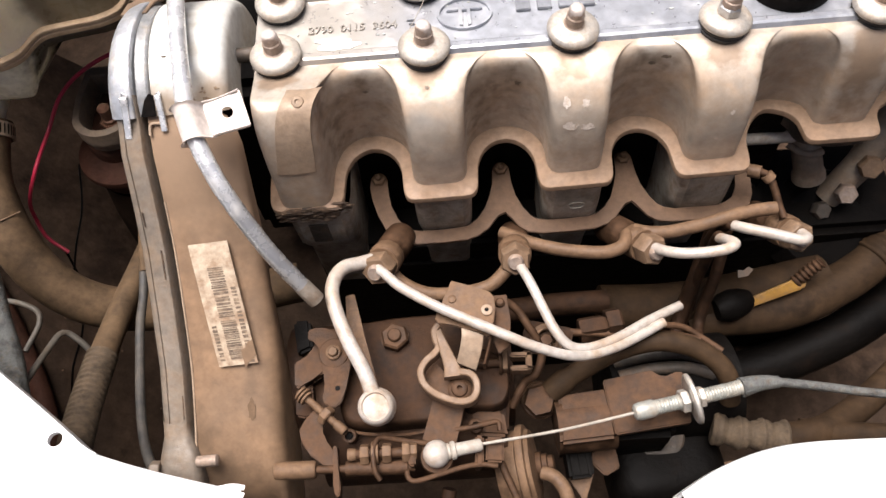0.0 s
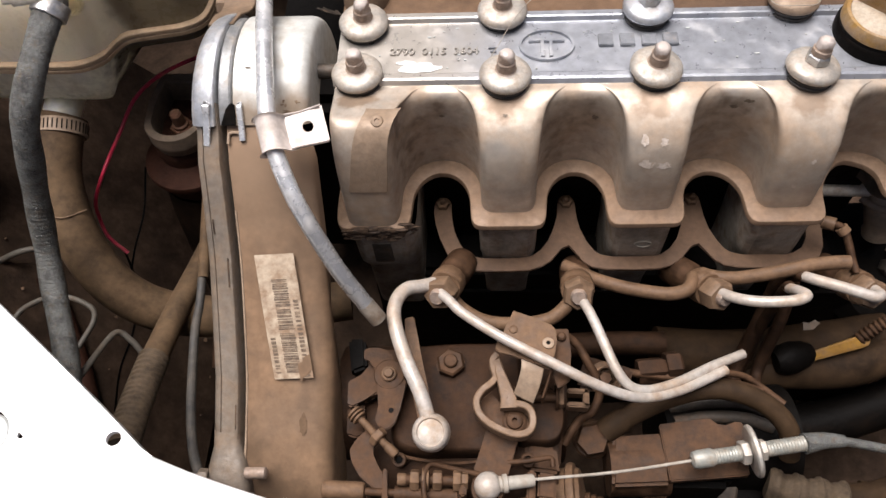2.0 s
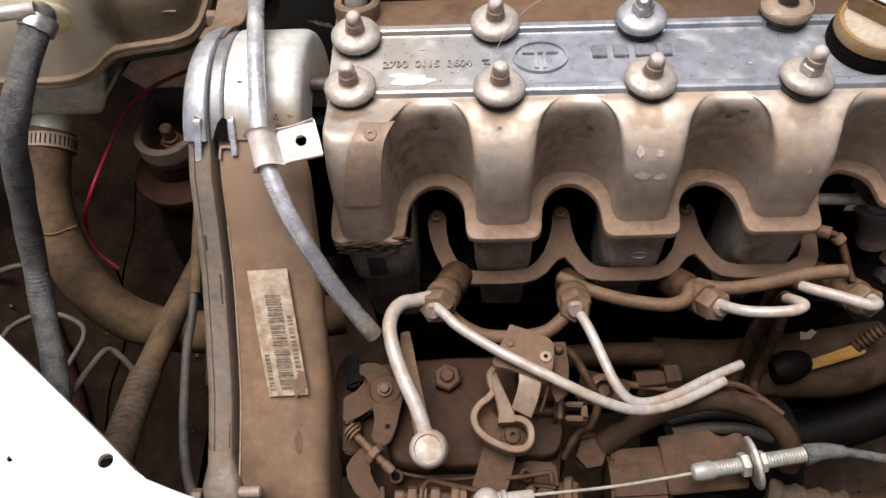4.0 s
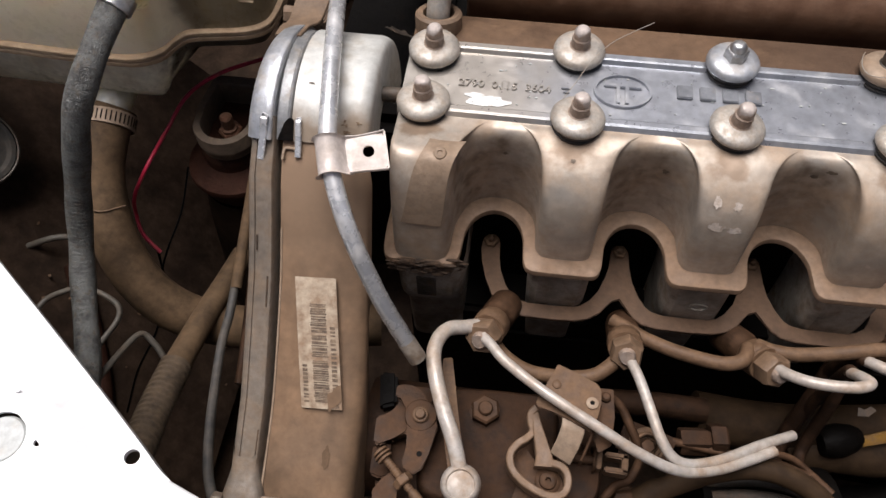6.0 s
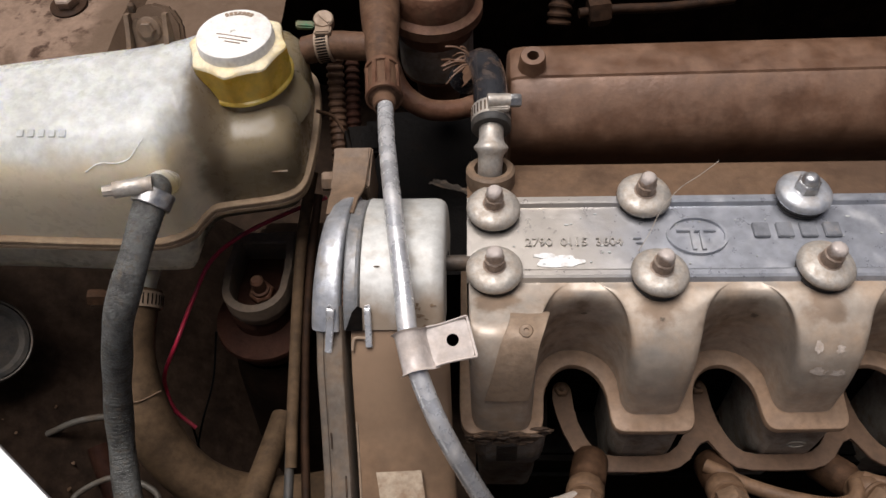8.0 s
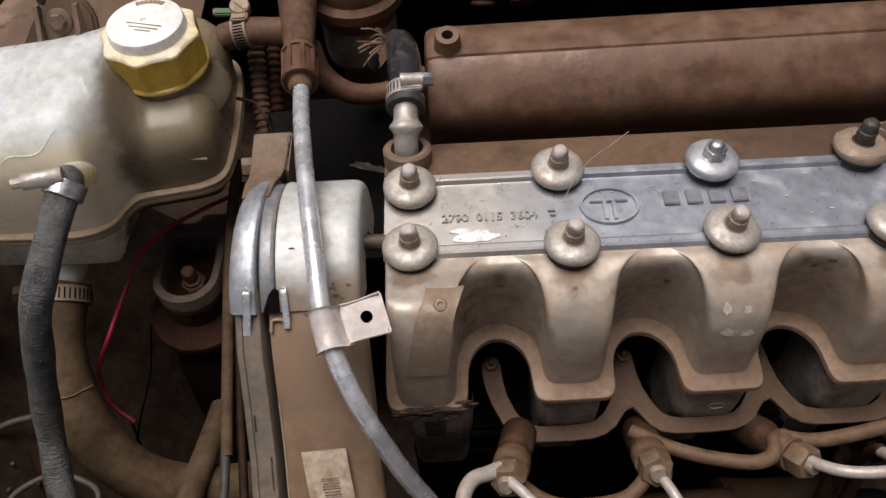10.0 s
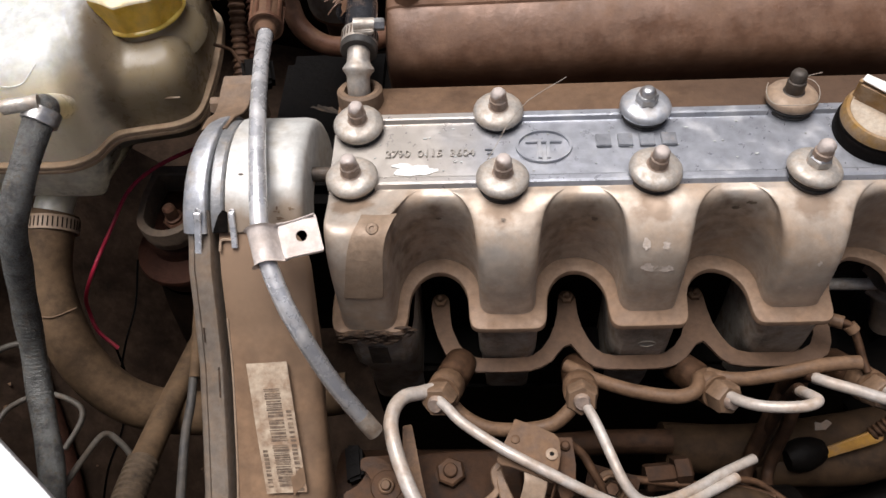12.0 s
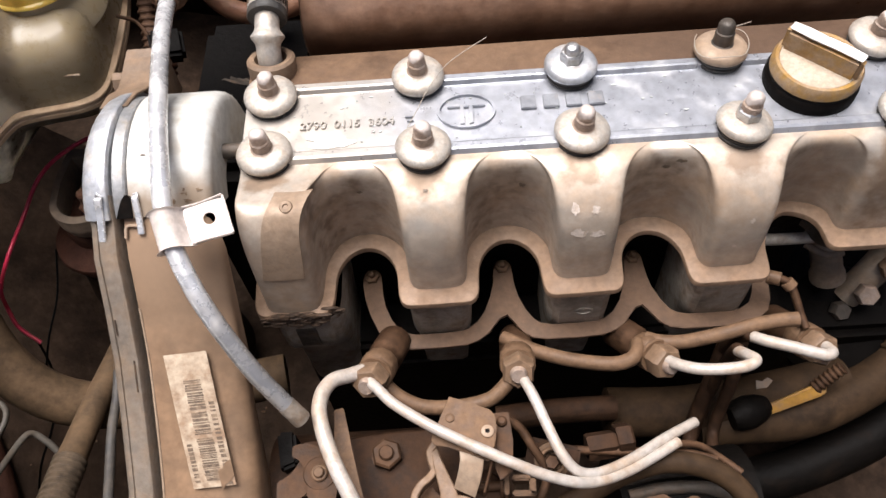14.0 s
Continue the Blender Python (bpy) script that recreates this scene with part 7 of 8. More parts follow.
part("rod_sleeve", tube([(0.0245, -0.2085, -0.1098), (0.060, -0.2096, -0.1100)], 0.0042, 16, 3), M_LEVER, rod)
up = part("upper_rod", tube([(0.0262, -0.2022, -0.1040), (0.0640, -0.2020, -0.1060)], 0.0029, 14, 3), M_LEVER, rod)
for x, r, h, sg in ((0.0262, 0.0036, 0.0050, 16), (0.0335, 0.0058, 0.0050, 6), (0.0400, 0.0068, 0.0014, 24), (0.0425, 0.0062, 0.0016, 24), (0.0462, 0.0056, 0.0050, 6), (0.0575, 0.0058, 0.0045, 6), (0.0622, 0.0048, 0.0036, 6)):
    part("rod_nut", lathe([(0, 0), (r * 0.93, 0), (r, h * 0.14), (r, h * 0.85), (r * 0.9, h), (0, h)], axis_m((x, -0.2021, -0.1045), (1, 0.0, -0.05)), sg), M_FUELB, up)
part("wire_loop", tube([(0.0450, -0.2175, -0.1030), (0.0422, -0.2120, -0.1005), (0.0416, -0.2030, -0.0995), (0.0428, -0.1968, -0.1005), (0.0462, -0.1940, -0.1020), (0.0540, -0.1950, -0.1040), (0.0620, -0.1962, -0.1060), (0.0720, -0.1975, -0.1080)], 0.0016, 12, 6), M_LEVER, rod)
part("lower_loop", tube([(0.0595, -0.2100, -0.1090), (0.0598, -0.2150, -0.1080), (0.0620, -0.2178, -0.1080), (0.0665, -0.2180, -0.1080), (0.0780, -0.2150, -0.1090), (0.0910, -0.2118, -0.1100), (0.1010, -0.2105, -0.1110), (0.1110, -0.2118, -0.1120)], 0.0016, 12, 6), M_LEVER, rod)
part("fork", box(0.0040, 0.0120, 0.010, pose(0.0630, -0.2050, -0.1070), 0.001), M_LEVER, rod)
part("upper_wire", tube([(0.0880, -0.1895, -0.1120), (0.0980, -0.1885, -0.1120), (0.1080, -0.1865, -0.1130), (0.1130, -0.1860, -0.1140), (0.1140, -0.1905, -0.1150)], 0.0016, 12, 5), M_LEVER, rod)
# bracket with the looped lever
bk = part("lever_bracket", slab([(0.0915, -0.1090), (0.1045, -0.1140), (0.1135, -0.1180), (0.1160, -0.1215), (0.1162, -0.1290), (0.1150, -0.1360), (0.1110, -0.1460), (0.1060, -0.1430), (0.0960, -0.1395), (0.0905, -0.1370), (0.0830, -0.1360), (0.0810, -0.1335), (0.0820, -0.1290), (0.0855, -0.1240)], -0.0802, -0.0782, Matrix(), 0.0005), M_FUELB, pump, "flat dusty bracket with rivets")
part("bracket_edge", ribbon([(0.1160, -0.1300, -0.0835), (0.1140, -0.1400, -0.0850), (0.1110, -0.1500, -0.0870), (0.1075, -0.1600, -0.0900)], 0.0014, 0.0090, 5), M_LEVER, bk)
for x, y in ((0.0915, -0.1215), (0.1052, -0.1405)):
    part("rivet", lathe([(0.0026, 0), (0.0025, 0.0008), (0.0016, 0.0013), (0, 0.0014)], axis_m((x, y, -0.0782), (0, 0, 1)), 14), M_FUELB, bk)
part("eyelet", lathe([(0.0034, 0), (0.0034, 0.0012), (0.0027, 0.0016), (0.0013, 0.0016), (0.0012, 0.0004), (0, 0.0004)], axis_m((0.1112, -0.1302, -0.0782), (0, 0, 1)), 18), M_TABDUST, bk)
part("eyelet_hole", lathe([(0.0013, 0.0006), (0, 0.0006)], axis_m((0.1112, -0.1302, -0.0782), (0, 0, 1)), 12), M_DARK, bk)
part("side_flap", slab([(0.1150, -0.1170), (0.1240, -0.1168), (0.1248, -0.1330), (0.1235, -0.1490), (0.1165, -0.1540), (0.1135, -0.1450)], -0.0890, -0.0865, Matrix(), 0.0005), M_LEVER, bk)
part("flap_pip", lathe([(0.0030, 0), (0.0028, 0.002), (0.0018, 0.003), (0, 0.003)], axis_m((0.1195, -0.1225, -0.0865), (0, 0, 1)), 14), M_LEVER, bk)
part("tongue", ribbon([(0.1020, -0.1370, -0.0798), (0.1020, -0.1440, -0.0812), (0.1005, -0.1500, -0.0855), (0.0985, -0.1545, -0.0905), (0.0970, -0.1575, -0.0945)], lambda t: 0.0128 - 0.0005 * t, 0.0016, 6), M_TABDUST, bk, "pale bent tongue")
RINGP = [(0.0820, -0.1315, -0.094), (0.0795, -0.1345, -0.0955), (0.0798, -0.1390, -0.0965), (0.0812, -0.1440, -0.0975), (0.0785, -0.1480, -0.098), (0.0735, -0.1520, -0.0985), (0.0702, -0.1580, -0.099), (0.0715, -0.1650, -0.0995), (0.0770, -0.1708, -0.100), (0.0850, -0.1752, -0.100), (0.0925, -0.1775, -0.100), (0.0990, -0.1762, -0.100), (0.1022, -0.1715, -0.100), (0.1018, -0.1650, -0.0995), (0.0985, -0.1612, -0.099), (0.0930, -0.1600, -0.0985)]
part("loop", ribbon(RINGP, 0.0040, 0.0080, 6), M_NUT, bk, "looped dusty sheet lever")
part("loop_floor", slab([(0.0735, -0.1545), (0.0790, -0.1500), (0.0900, -0.1625), (0.0985, -0.1620), (0.1015, -0.1690), (0.0960, -0.1755), (0.0860, -0.1740), (0.0760, -0.1680), (0.0720, -0.1610)], -0.1085, -0.1065, Matrix(), 0.0004), M_LEVER, bk)
part("loop_web", ribbon([(0.0815, -0.1325, -0.0945), (0.0835, -0.1410, -0.0955), (0.0862, -0.1495, -0.0965), (0.0885, -0.1570, -0.0975), (0.0890, -0.1625, -0.0985)], lambda t: 0.0036 + 0.0072 * t, 0.0060, 5), M_NUT, bk)
m = axis_m((0.0920, -0.1672, -0.1085), (0.02, -0.08, 1))
part("loop_pivot", lathe([(0.0070, 0), (0.0070, 0.0035), (0.0056, 0.0045), (0.0050, 0.0046), (0.0046, 0.0062), (0.0036, 0.0068), (0.0016, 0.0068), (0.0014, 0.004), (0, 0.004)], m, 22), M_LEVER, bk)
part("throttle_arm", slab([(0.0765, -0.1665), (0.0975, -0.1655), (0.0920, -0.1840), (0.0885, -0.1960), (0.0855, -0.2050), (0.0800, -0.2120), (0.0745, -0.2138), (0.0695, -0.2105), (0.0675, -0.2030), (0.0690, -0.1930), (0.0725, -0.1820)], -0.1135, -0.1110, Matrix(), 0.0006), M_LEVER, pump, "flat throttle arm")
# stop switch
sw = part("stop_solenoid", tube([(0.1030, -0.1500, -0.1120), (0.1180, -0.1500, -0.1120)], 0.0028, 14, 3), M_LEVER, pump, "small dusty solenoid")
part("solenoid_flange", lathe([(0.0072, 0), (0.0076, 0.0008), (0.0072, 0.0018), (0, 0.0018)], axis_m((0.1165, -0.1500, -0.112), (1, 0, 0)), 22), M_LEVER, sw)
part("solenoid_plate", box(0.0028, 0.022, 0.008, pose(0.1205, -0.1450, -0.1115, 0, 0, -3), 0.0006), M_FUELB, sw)
bm = box(0.0130, 0.0032, 0.009, pose(0.1300, -0.1472, -0.1120, 0, 0, -2), 0.0008)
box(0.0130, 0.0032, 0.009, pose(0.1297, -0.1556, -0.1120, 0, 0, -2), 0.0008, bm)
box(0.0036, 0.0115, 0.009, pose(0.1345, -0.1514, -0.1120, 0, 0, -2), 0.0008, bm)
part("solenoid_body", bm, M_FUELB, sw, "small open clip frame")
# round vacuum unit
vm = axis_m((0.1275, -0.2040, -0.1560), (1, 0.05, 0.22))
vc = part("vacuum_unit", lathe([(0, -0.014), (0.0215, -0.014), (0.0235, -0.011), (0.0238, -0.001), (0.0262, 0.0), (0.0268, 0.0022), (0.0262, 0.0044), (0.0236, 0.0052), (0.0225, 0.0075), (0.0105, 0.0090), (0, 0.0090)], vm, 40), M_FUELB, pump, "round dusty vacuum unit")
for h, r in ((0.009, 0.0085), (0.0125, 0.0070), (0.0160, 0.0055)):
    part("unit_step", lathe([(r, 0), (r, 0.0030), (r * 0.85, 0.0036), (0, 0.0036)], vm @ Matrix.Translation((0, 0, h)), 20), M_LEVER, vc)
part("unit_bracket", box(0.0105, 0.0145, 0.016, pose(0.1090, -0.2025, -0.1180, 0, 8, -4), 0.0012), M_LEVER, vc)
part("unit_bracket", box(0.0050, 0.0180, 0.012, pose(0.1005, -0.2030, -0.1150, 0, 8, -4), 0.0012), M_LEVER, vc)
part("unit_pipe", tube([(0.1380, -0.2105, -0.1420), (0.1440, -0.2135, -0.1400), (0.1490, -0.2200, -0.1400), (0.1515, -0.2290, -0.1430), (0.153, -0.25, -0.155)], 0.0042, 16, 5), M_FUELB, vc)
part("strut", tube([(0.1120, -0.2040, -0.1220), (0.1160, -0.2150, -0.1250), (0.1215, -0.2290, -0.1290), (0.127, -0.245, -0.135)], 0.0022, 12, 4), M_LEVER, vc)
part("rear_strut", tube([(0.0820, -0.2180, -0.1350), (0.0790, -0.2300, -0.1400), (0.0770, -0.2450, -0.1450)], 0.0045, 12, 4), M_PUMP, vc)

# supply banjo and hose
sup = thing("fuel_supply_hose", "brown rubber fuel hose from a hex banjo bolt", "hose")
m = axis_m((0.1415, -0.1630, -0.1500), (-0.07, -0.33, 0.94), 22)
part("banjo_bolt", hexa(0.0108, 0.0120, m), M_LEVER, sup, "large dusty hex bolt")
part("banjo_collar", lathe([(0.0112, -0.004), (0.0122, -0.003), (0.0122, 0.0015), (0.0110, 0.0025), (0, 0.0025)], m, 26), M_LEVER, sup)
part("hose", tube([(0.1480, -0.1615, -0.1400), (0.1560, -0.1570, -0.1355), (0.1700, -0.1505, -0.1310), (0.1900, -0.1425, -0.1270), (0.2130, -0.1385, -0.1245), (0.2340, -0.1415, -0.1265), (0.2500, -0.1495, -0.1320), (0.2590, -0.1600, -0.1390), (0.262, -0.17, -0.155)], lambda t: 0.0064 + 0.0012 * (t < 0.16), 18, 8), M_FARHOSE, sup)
bl2 = thing("spring_bolt", "dusty bolt with a coiled washer beside the pump", "bolt")
m = axis_m((0.1470, -0.1375, -0.1120), (-0.1, -0.35, 0.93))
part("washer", lathe([(0.0098, 0), (0.0102, 0.0006), (0.0100, 0.002), (0, 0.002)], m, 24), M_FUELB, bl2)
part("coil", tube([m @ Vector((0.0068 * math.cos(i * 0.8), 0.0068 * math.sin(i * 0.8), 0.002 + i * 0.00024)) for i in range(28)], 0.0010, 8, 2), M_FUELB, bl2)
part("stud", hexa(0.0042, 0.0120, m), M_LEVER, bl2)
part("lug", box(0.03, 0.02, 0.012, m @ pose(0, 0, -0.008), 0.002), M_PUMP, bl2)

# bracket block and throttle cable
cb = thing("cable_bracket", "rust-brown folded steel cable bracket", "bracket")
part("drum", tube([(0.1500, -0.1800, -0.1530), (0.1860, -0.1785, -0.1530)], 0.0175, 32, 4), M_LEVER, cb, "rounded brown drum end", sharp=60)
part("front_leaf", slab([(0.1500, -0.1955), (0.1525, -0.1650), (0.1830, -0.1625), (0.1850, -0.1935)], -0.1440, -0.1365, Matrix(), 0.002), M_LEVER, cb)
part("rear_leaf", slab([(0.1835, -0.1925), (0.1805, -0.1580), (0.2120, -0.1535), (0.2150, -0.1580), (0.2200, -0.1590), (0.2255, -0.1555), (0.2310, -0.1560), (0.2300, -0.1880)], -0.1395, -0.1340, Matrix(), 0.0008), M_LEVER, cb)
part("support", box(0.07, 0.030, 0.06, pose(0.19, -0.176, -0.180), 0.004), M_DARK, cb)
cbl = thing("throttle_cable", "throttle cable with a pale ball joint and zinc adjuster", "cable")
part("ball_joint", lathe([(0, -0.0078)] + [(0.0078 * math.cos(radians(a)), 0.0078 * math.sin(radians(a))) for a in range(-75, 90, 15)] + [(0, 0.0078)], pose(0.0770, -0.2050, -0.1030), 28), M_FUEL, cbl, "pale plastic ball joint")
part("ball_base", lathe([(0.0092, -0.004), (0.0098, -0.003), (0.0092, -0.001), (0, -0.001)], pose(0.0768, -0.2052, -0.1070), 26), M_LEVER, cbl)
m = axis_m((0.0825, -0.2040, -0.1035), (0.985, 0.16, -0.10))
part("ferrule", lathe([(0.0040, 0), (0.0046, 0.0006), (0.0046, 0.0018), (0.0040, 0.0022), (0.0052, 0.0030), (0.0052, 0.0050), (0.0038, 0.0056), (0.0036, 0.0195), (0.0030, 0.0205), (0, 0.0205)], m, 18), M_PALEWIRE, cbl, "pale crimped ferrule")
part("inner_wire", tube([(0.1015, -0.2005, -0.1055), (0.1500, -0.1935, -0.1120), (0.1960, -0.1845, -0.1165)], 0.0009, 8, 4), M_PALEWIRE, cbl, "thin steel wire")
ad0, ad1 = Vector((0.1925, -0.1850, -0.1165)), Vector((0.2620, -0.1735, -0.1150))
ad = (ad1 - ad0).normalized()
adj = part("adjuster", tube([ad0 + ad * 0.008, ad1 - ad * 0.004], 0.0043, 18, 10, ridges=(0.0017, 0.00025)), M_ADJ, cbl, "threaded grey zinc adjuster")
part("adjuster_nose", lathe([(0.0022, 0), (0.0046, 0.0012), (0.0053, 0.004), (0.0053, 0.0120), (0.0044, 0.0135), (0, 0.0135)], axis_m(ad0, ad), 18), M_ADJ, adj)
part("adjuster_nut", hexa(0.0070, 0.0050, axis_m(ad0 + ad * 0.0285, ad)), M_ZINC, adj)
part("adjuster_washer", lathe([(0, 0), (0.0140, 0), (0.0150, 0.0008), (0.0150, 0.0026), (0.0138, 0.0034), (0, 0.0034)], axis_m(ad0 + ad * 0.0345, ad + Vector((0, 0, 0.15))), 32), M_ZINC, adj, "large pale washer")
part("adjuster_nut", hexa(0.0062, 0.0035, axis_m(ad0 + ad * 0.0395, ad)), M_ZINC, adj)
part("rubber_boot", tube([(0.2570, -0.1745, -0.1150), (0.2680, -0.1725, -0.1152), (0.2800, -0.1720, -0.1170)], lambda t: 0.0060 - 0.0024 * t, 18, 5), M_HOSEGREY, cbl, "grey rubber boot")
part("outer_sheath", tube([(0.2780, -0.1720, -0.1168), (0.2900, -0.1728, -0.1195), (0.3150, -0.1765, -0.1225), (0.3400, -0.1805, -0.1250), (0.42, -0.19, -0.13)], 0.0027, 14, 6), M_HOSEGREY, cbl, "grey outer sheath")

# ---------------------------------------------------------------- right side behind and below the pump
ri = thing("lower_coolant_pipe", "dust-coated metal coolant pipe behind the pump", "pipe")
part("pipe", tube([(0.12, -0.088, -0.178), (0.16, -0.085, -0.178), (0.2, -0.084, -0.18)], 0.0085, 16, 4), M_PUMP, ri)
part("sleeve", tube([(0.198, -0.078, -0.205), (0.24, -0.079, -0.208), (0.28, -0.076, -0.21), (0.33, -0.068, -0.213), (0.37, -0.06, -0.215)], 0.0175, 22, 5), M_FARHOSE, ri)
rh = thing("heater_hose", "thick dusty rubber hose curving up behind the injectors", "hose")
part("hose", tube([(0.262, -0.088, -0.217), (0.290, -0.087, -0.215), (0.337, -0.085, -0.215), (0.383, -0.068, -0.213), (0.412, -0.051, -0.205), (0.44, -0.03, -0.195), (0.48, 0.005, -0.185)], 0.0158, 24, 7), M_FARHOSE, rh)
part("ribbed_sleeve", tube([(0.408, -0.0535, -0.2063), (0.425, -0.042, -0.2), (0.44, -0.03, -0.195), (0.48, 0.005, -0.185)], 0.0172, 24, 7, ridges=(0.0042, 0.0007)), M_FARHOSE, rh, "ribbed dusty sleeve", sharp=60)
part("lower_hose", tube([(0.262, -0.118, -0.262), (0.30, -0.118, -0.262), (0.35, -0.108, -0.258), (0.41, -0.085, -0.25), (0.48, -0.04, -0.24)], 0.017, 20, 6), M_DARK, rh, "dark lower branch")
rb = thing("oil_dipstick", "yellow dipstick grip with a coil spring and rubber bung", "dipstick")
part("bung", lathe([(0, -0.012), (0.010, -0.012), (0.0135, -0.006), (0.0145, 0.002), (0.012, 0.011), (0.008, 0.017), (0, 0.017)], axis_m((0.2905, -0.0880, -0.1940), (1, 0.28, 0.05)) @ Matrix.Diagonal((0.8, 0.8, 0.95, 1)), 26), M_DARK, rb, "black rubber bung")
part("grip", slab([(-0.024, -0.0025), (-0.02, -0.0035), (0.026, -0.0048), (0.031, -0.003), (0.031, 0.0022), (0.026, 0.0040), (-0.02, 0.0025), (-0.024, 0.0018)], -0.003, 0.003, pose(0.3180, -0.0830, -0.1915, 25, 0, 18), 0.0015), M_YELLOW, rb, "yellow plastic grip")
part("spring", tube([(0.3400, -0.0745, -0.1915), (0.3480, -0.0700, -0.1840), (0.3560, -0.0665, -0.1760)], 0.0042, 14, 10, ridges=(0.0036, 0.0009)), M_LEVER, rb, "rusty coil spring")
for pts, r in (([(0.268, -0.06, -0.13), (0.2615, -0.075, -0.155), (0.252, -0.095, -0.19), (0.246, -0.115, -0.2), (0.243, -0.13, -0.22)], 0.005), ([(0.278, -0.06, -0.13), (0.2735, -0.078, -0.155), (0.266, -0.097, -0.19), (0.262, -0.115, -0.19), (0.268, -0.135, -0.18)], 0.0042)):
    w = thing("vertical_pipe", "dark rusty vertical fuel pipe behind the pump", "pipe", "vertical pipes")
    part("pipe", tube(pts, r, 12, 6), M_PUMP, w)
for pts, r in (([(0.218, -0.1285, -0.122), (0.235, -0.128, -0.13), (0.247, -0.134, -0.135), (0.258, -0.144, -0.135)], 0.0022), ([(0.16, -0.128, -0.125), (0.18, -0.129, -0.128), (0.2, -0.13, -0.13), (0.225, -0.131, -0.132), (0.245, -0.136, -0.134)], 0.0026), ([(0.1230, -0.1200, -0.0900), (0.1300, -0.1240, -0.0950), (0.1360, -0.1330, -0.1000), (0.1410, -0.1400, -0.1060), (0.1430, -0.1470, -0.1120), (0.1390, -0.1560, -0.1180), (0.1320, -0.1590, -0.1250), (0.1270, -0.1650, -0.1300), (0.1230, -0.1710, -0.1350)], 0.0026)):
    w = thing("thin_fuel_line", "thin dusty fuel line beside the pump", "fuel line", "thin fuel lines")
    part("line", tube(pts, r, 12, 6), M_LEVER, w)
st = thing("fuel_line_fitting", "dusty union fitting on the thin fuel line", "fitting")
part("hex", hexa(0.0085, 0.018, axis_m((0.170, -0.1255, -0.131), (1, 0.1, 0))), M_PUMP, st)
part("hex", hexa(0.0105, 0.010, axis_m((0.1875, -0.1225, -0.131), (1, 0.1, 0))), M_PUMP, st)

gp = thing("glow_plug_lead", "bent wire lead with crimped sleeve at the last injector", "wire")
part("lead", tube([(0.2835, -0.0425, -0.085), (0.2885, -0.0455, -0.083), (0.2950, -0.0490, -0.084), (0.2985, -0.0560, -0.089), (0.3010, -0.0650, -0.095), (0.3030, -0.0720, -0.098)], 0.0024, 12, 6), M_LEVER, gp)
part("crimp", tube([(0.2840, -0.0430, -0.0848), (0.2905, -0.0465, -0.083)], 0.0042, 12, 2), M_FUELB, gp)
part("crimp", tube([(0.2935, -0.0480, -0.0835), (0.2965, -0.0510, -0.0855)], 0.0040, 12, 2), M_FUELB, gp)
th2 = thing("thermostat_housing", "dark grimy casting with bolts beside the head", "casting")
part("casting", tube([(0.3400, 0.0120, -0.1140), (0.3450, -0.0005, -0.1250), (0.3490, -0.0060, -0.1370), (0.3530, -0.0105, -0.1500)], lambda t: 0.0096 + 0.0008 * t + (0.0012 if t > 0.86 else 0), 24, 6), M_ALLOY, th2)
part("casting_lip", tube([(0.3310, -0.0010, -0.1200), (0.3380, -0.0070, -0.1215), (0.3460, -0.0100, -0.1215), (0.3530, -0.0085, -0.1210)], 0.0026, 12, 5), M_ALLOY, th2, "pale chipped lip")
part("arm", tube([(0.4180, 0.0230, -0.1220), (0.4030, 0.0100, -0.1340), (0.3970, 0.0020, -0.1500), (0.3860, -0.0055, -0.1650), (0.3760, -0.0110, -0.1800)], lambda t: 0.0120 - 0.0018 * t, 22, 5), M_ALLOY, th2, "dusty grey neck")
part("stub_pipe", tube([(0.2940, -0.0045, -0.1050), (0.3100, -0.0045, -0.1056), (0.3300, -0.0040, -0.1065)], 0.0044, 16, 3), M_ZINC, th2, "short bright pipe")
part("rib", ribbon([(0.2960, 0.0020, -0.0860), (0.3090, 0.0050, -0.0850), (0.3200, -0.0050, -0.0860), (0.3250, -0.0170, -0.0860), (0.3410, -0.0225, -0.0860), (0.3640, -0.0225, -0.0860)], 0.0030, 0.0140, 6), M_GRIME, th2, "dark cast rib under the flange")
for p, dd, r, mt in (((0.3950, -0.0074, -0.1450), (-0.2, -0.75, 0.6), 0.0085, M_NUT), ((0.3816, -0.0172, -0.1640), (-0.1, -0.7, 0.7), 0.0078, M_STUD), ((0.3670, -0.0210, -0.1800), (0.1, -0.6, 0.75), 0.0068, M_GRIME)):
    part("bolt", hexa(r, 0.009, axis_m(p, dd)), mt, th2)
part("lower_case", lathe([(0, 0.0), (0.03, 0.0), (0.042, -0.01), (0.045, -0.05), (0.04, -0.1), (0, -0.1)], axis_m((0.372, -0.03, -0.19), (-0.1, -0.6, 0.8)), 36), M_DARK, th2)
scr = thing("metal_scrap", "small bent scrap of grey sheet on the ledge", "scrap")
part("sheet", slab([(-0.01, -0.004), (0.002, -0.007), (0.012, -0.002), (0.008, 0.004), (0.0, 0.002), (-0.006, 0.006)], -0.0006, 0.0006, pose(0.284, -0.09, -0.135, 20, -30, 10) @ Matrix.Scale(0.5, 4), 0.0), M_GRIME, scr)
alt = thing("alternator", "black grimy alternator body below the cable bracket", "alternator")
part("case", pebble(0.078, 0.052, 0.06, pose(0.2260, -0.1965, -0.2200, 0, 0, 6), 4.0, None, 36), M_DARK, alt, sharp=80)
part("cap", lathe([(0.0165, 0), (0.0165, 0.004), (0.0150, 0.0055), (0.006, 0.006), (0, 0.006)], axis_m((0.2215, -0.1800, -0.1915), (0, -0.35, 0.94)), 30), M_GRIME, alt, "grimy round cap")
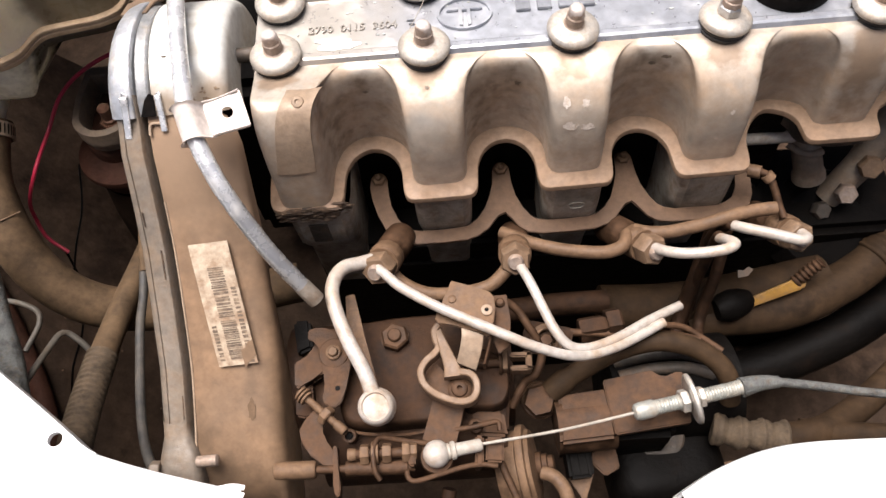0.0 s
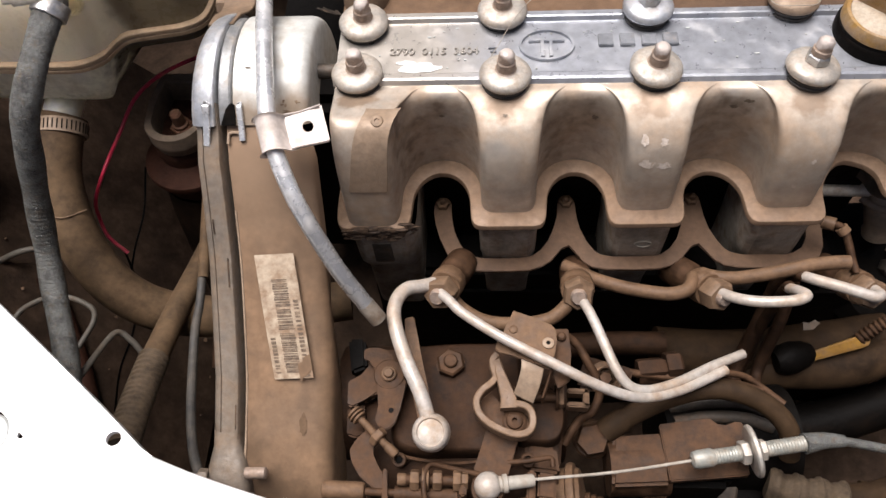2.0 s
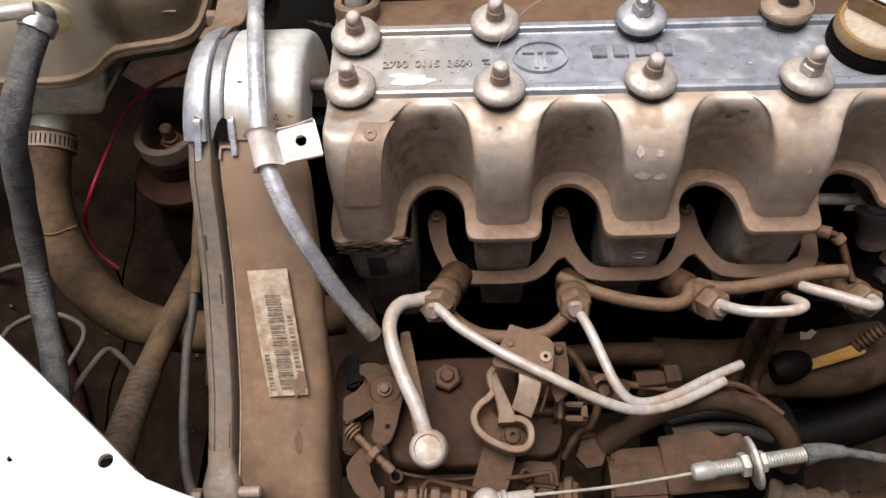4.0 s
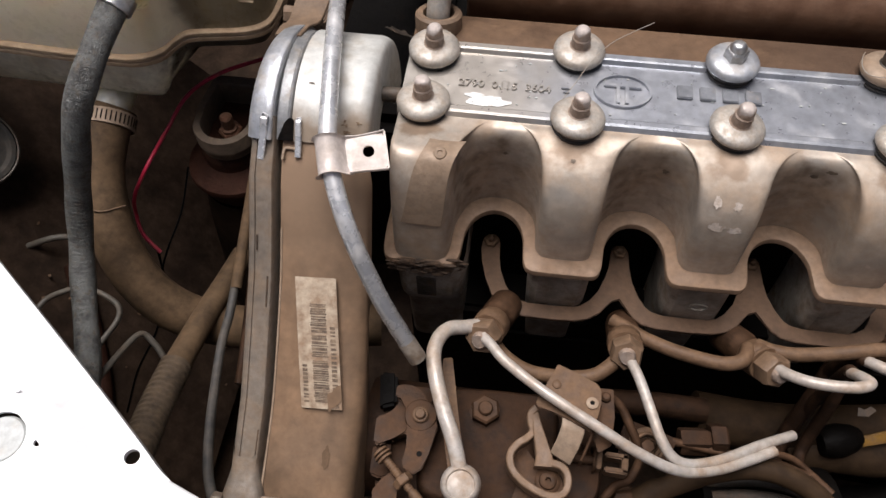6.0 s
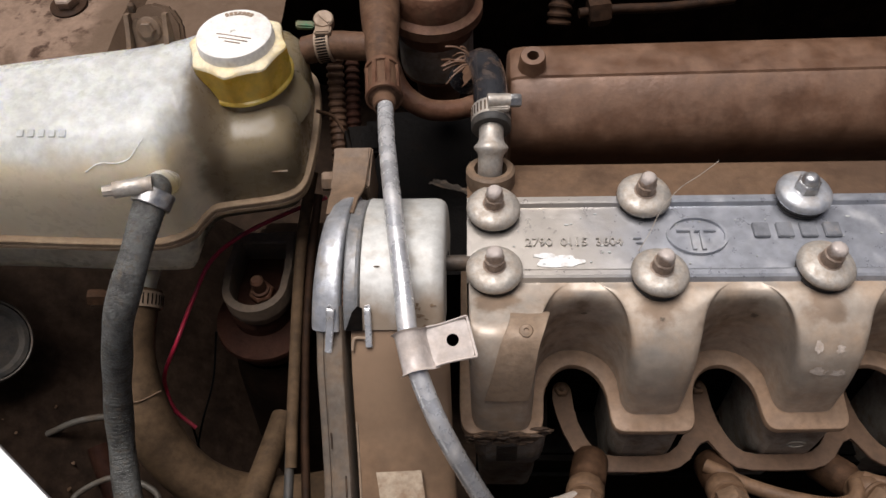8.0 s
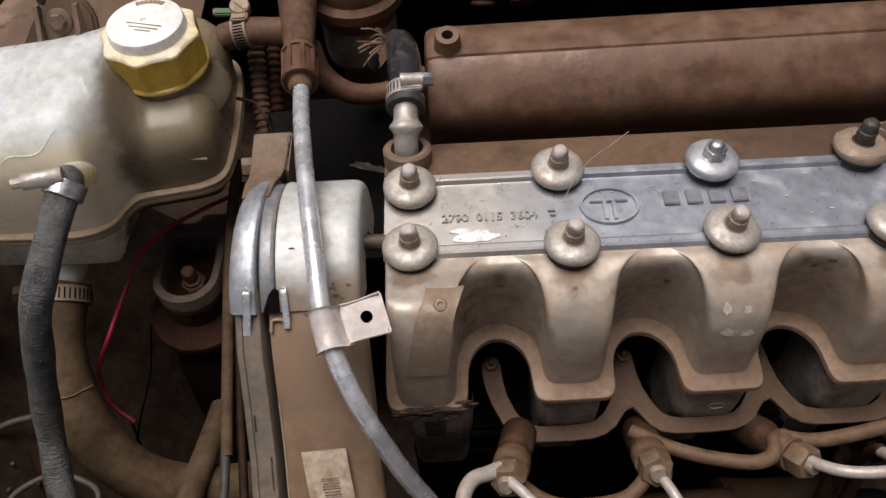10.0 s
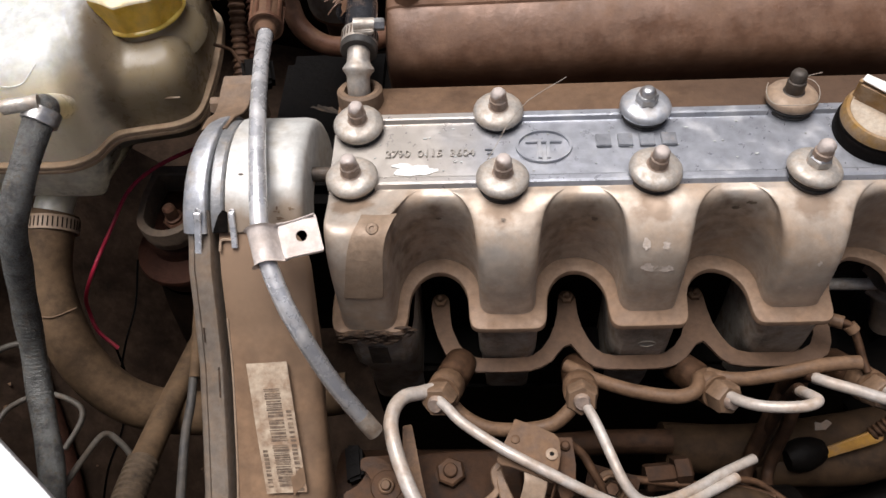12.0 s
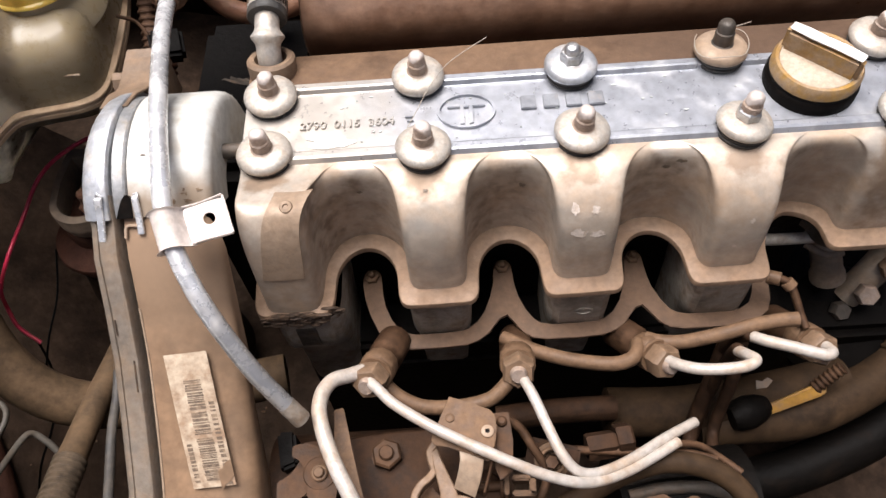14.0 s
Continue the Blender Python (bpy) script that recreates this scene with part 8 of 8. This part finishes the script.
part("back_case", tube([(0.19, -0.150, -0.195), (0.275, -0.145, -0.198)], 0.036, 36, 4), M_DARK, alt)
bm = tube([(0.196, -0.1480, -0.1600), (0.216, -0.1450, -0.1580), (0.24, -0.1450, -0.1590), (0.258, -0.150, -0.162)], 0.0040, 14, 5)
tube([(0.194, -0.1380, -0.1620), (0.216, -0.1350, -0.1590), (0.24, -0.1350, -0.1600), (0.262, -0.141, -0.164)], 0.0040, 14, 5, bm)
part("fin", bm, M_GRIME, alt, "grimy cooling ribs")
bx = thing("connector_block", "dark dusty connector block under the bracket", "connector")
part("shell", box(0.016, 0.018, 0.022, pose(0.1640, -0.1990, -0.1780, 8, 0, 4), 0.0018), M_DARK, bx)
bm = bmesh.new()
for i in range(3):
    box(0.0018, 0.0185, 0.0020, pose(0.1590 + 0.005 * i, -0.1990, -0.1665, 8, 0, 4), 0.0003, bm)
part("rib", bm, M_DARK, bx)
part("tab", slab([(0.0, 0.0), (0.014, 0.003), (0.016, -0.014), (0.006, -0.019), (-0.002, -0.010)], -0.002, 0.002, pose(0.1740, -0.1890, -0.1750, 6, 0, 0), 0.001), M_LEVER, bx)
part("triangle_lug", slab([(-0.008, 0.006), (0.009, 0.009), (0.001, -0.010)], -0.002, 0.002, pose(0.1650, -0.2120, -0.1830, 14, 0, 0), 0.0008), M_FUELB, bx, "dusty triangular lug")

lm = thing("engine_loom", "brown taped wiring loom along the front crossmember", "wiring loom")
part("wrap", tube([(0.2540, -0.1800, -0.1800), (0.2700, -0.1850, -0.1790), (0.300, -0.190, -0.178)], lambda t: 0.0098 + 0.0012 * math.sin(t * 21), 18, 8, ridges=(0.0048, 0.0005)), M_LOOMTAPE, lm, "dark wound tape")
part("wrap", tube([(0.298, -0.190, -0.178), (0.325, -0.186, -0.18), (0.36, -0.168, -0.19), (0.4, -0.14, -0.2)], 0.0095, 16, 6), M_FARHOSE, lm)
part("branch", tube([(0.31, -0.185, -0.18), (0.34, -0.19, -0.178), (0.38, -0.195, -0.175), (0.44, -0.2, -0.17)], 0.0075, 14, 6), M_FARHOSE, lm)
lm2 = thing("lower_crossmember", "dusty brown steel crossmember below the loom", "crossmember")
part("beam", box(0.45, 0.06, 0.02, pose(0.42, -0.215, -0.215, 12, 0, 4), 0.004), M_FUELB, lm2)
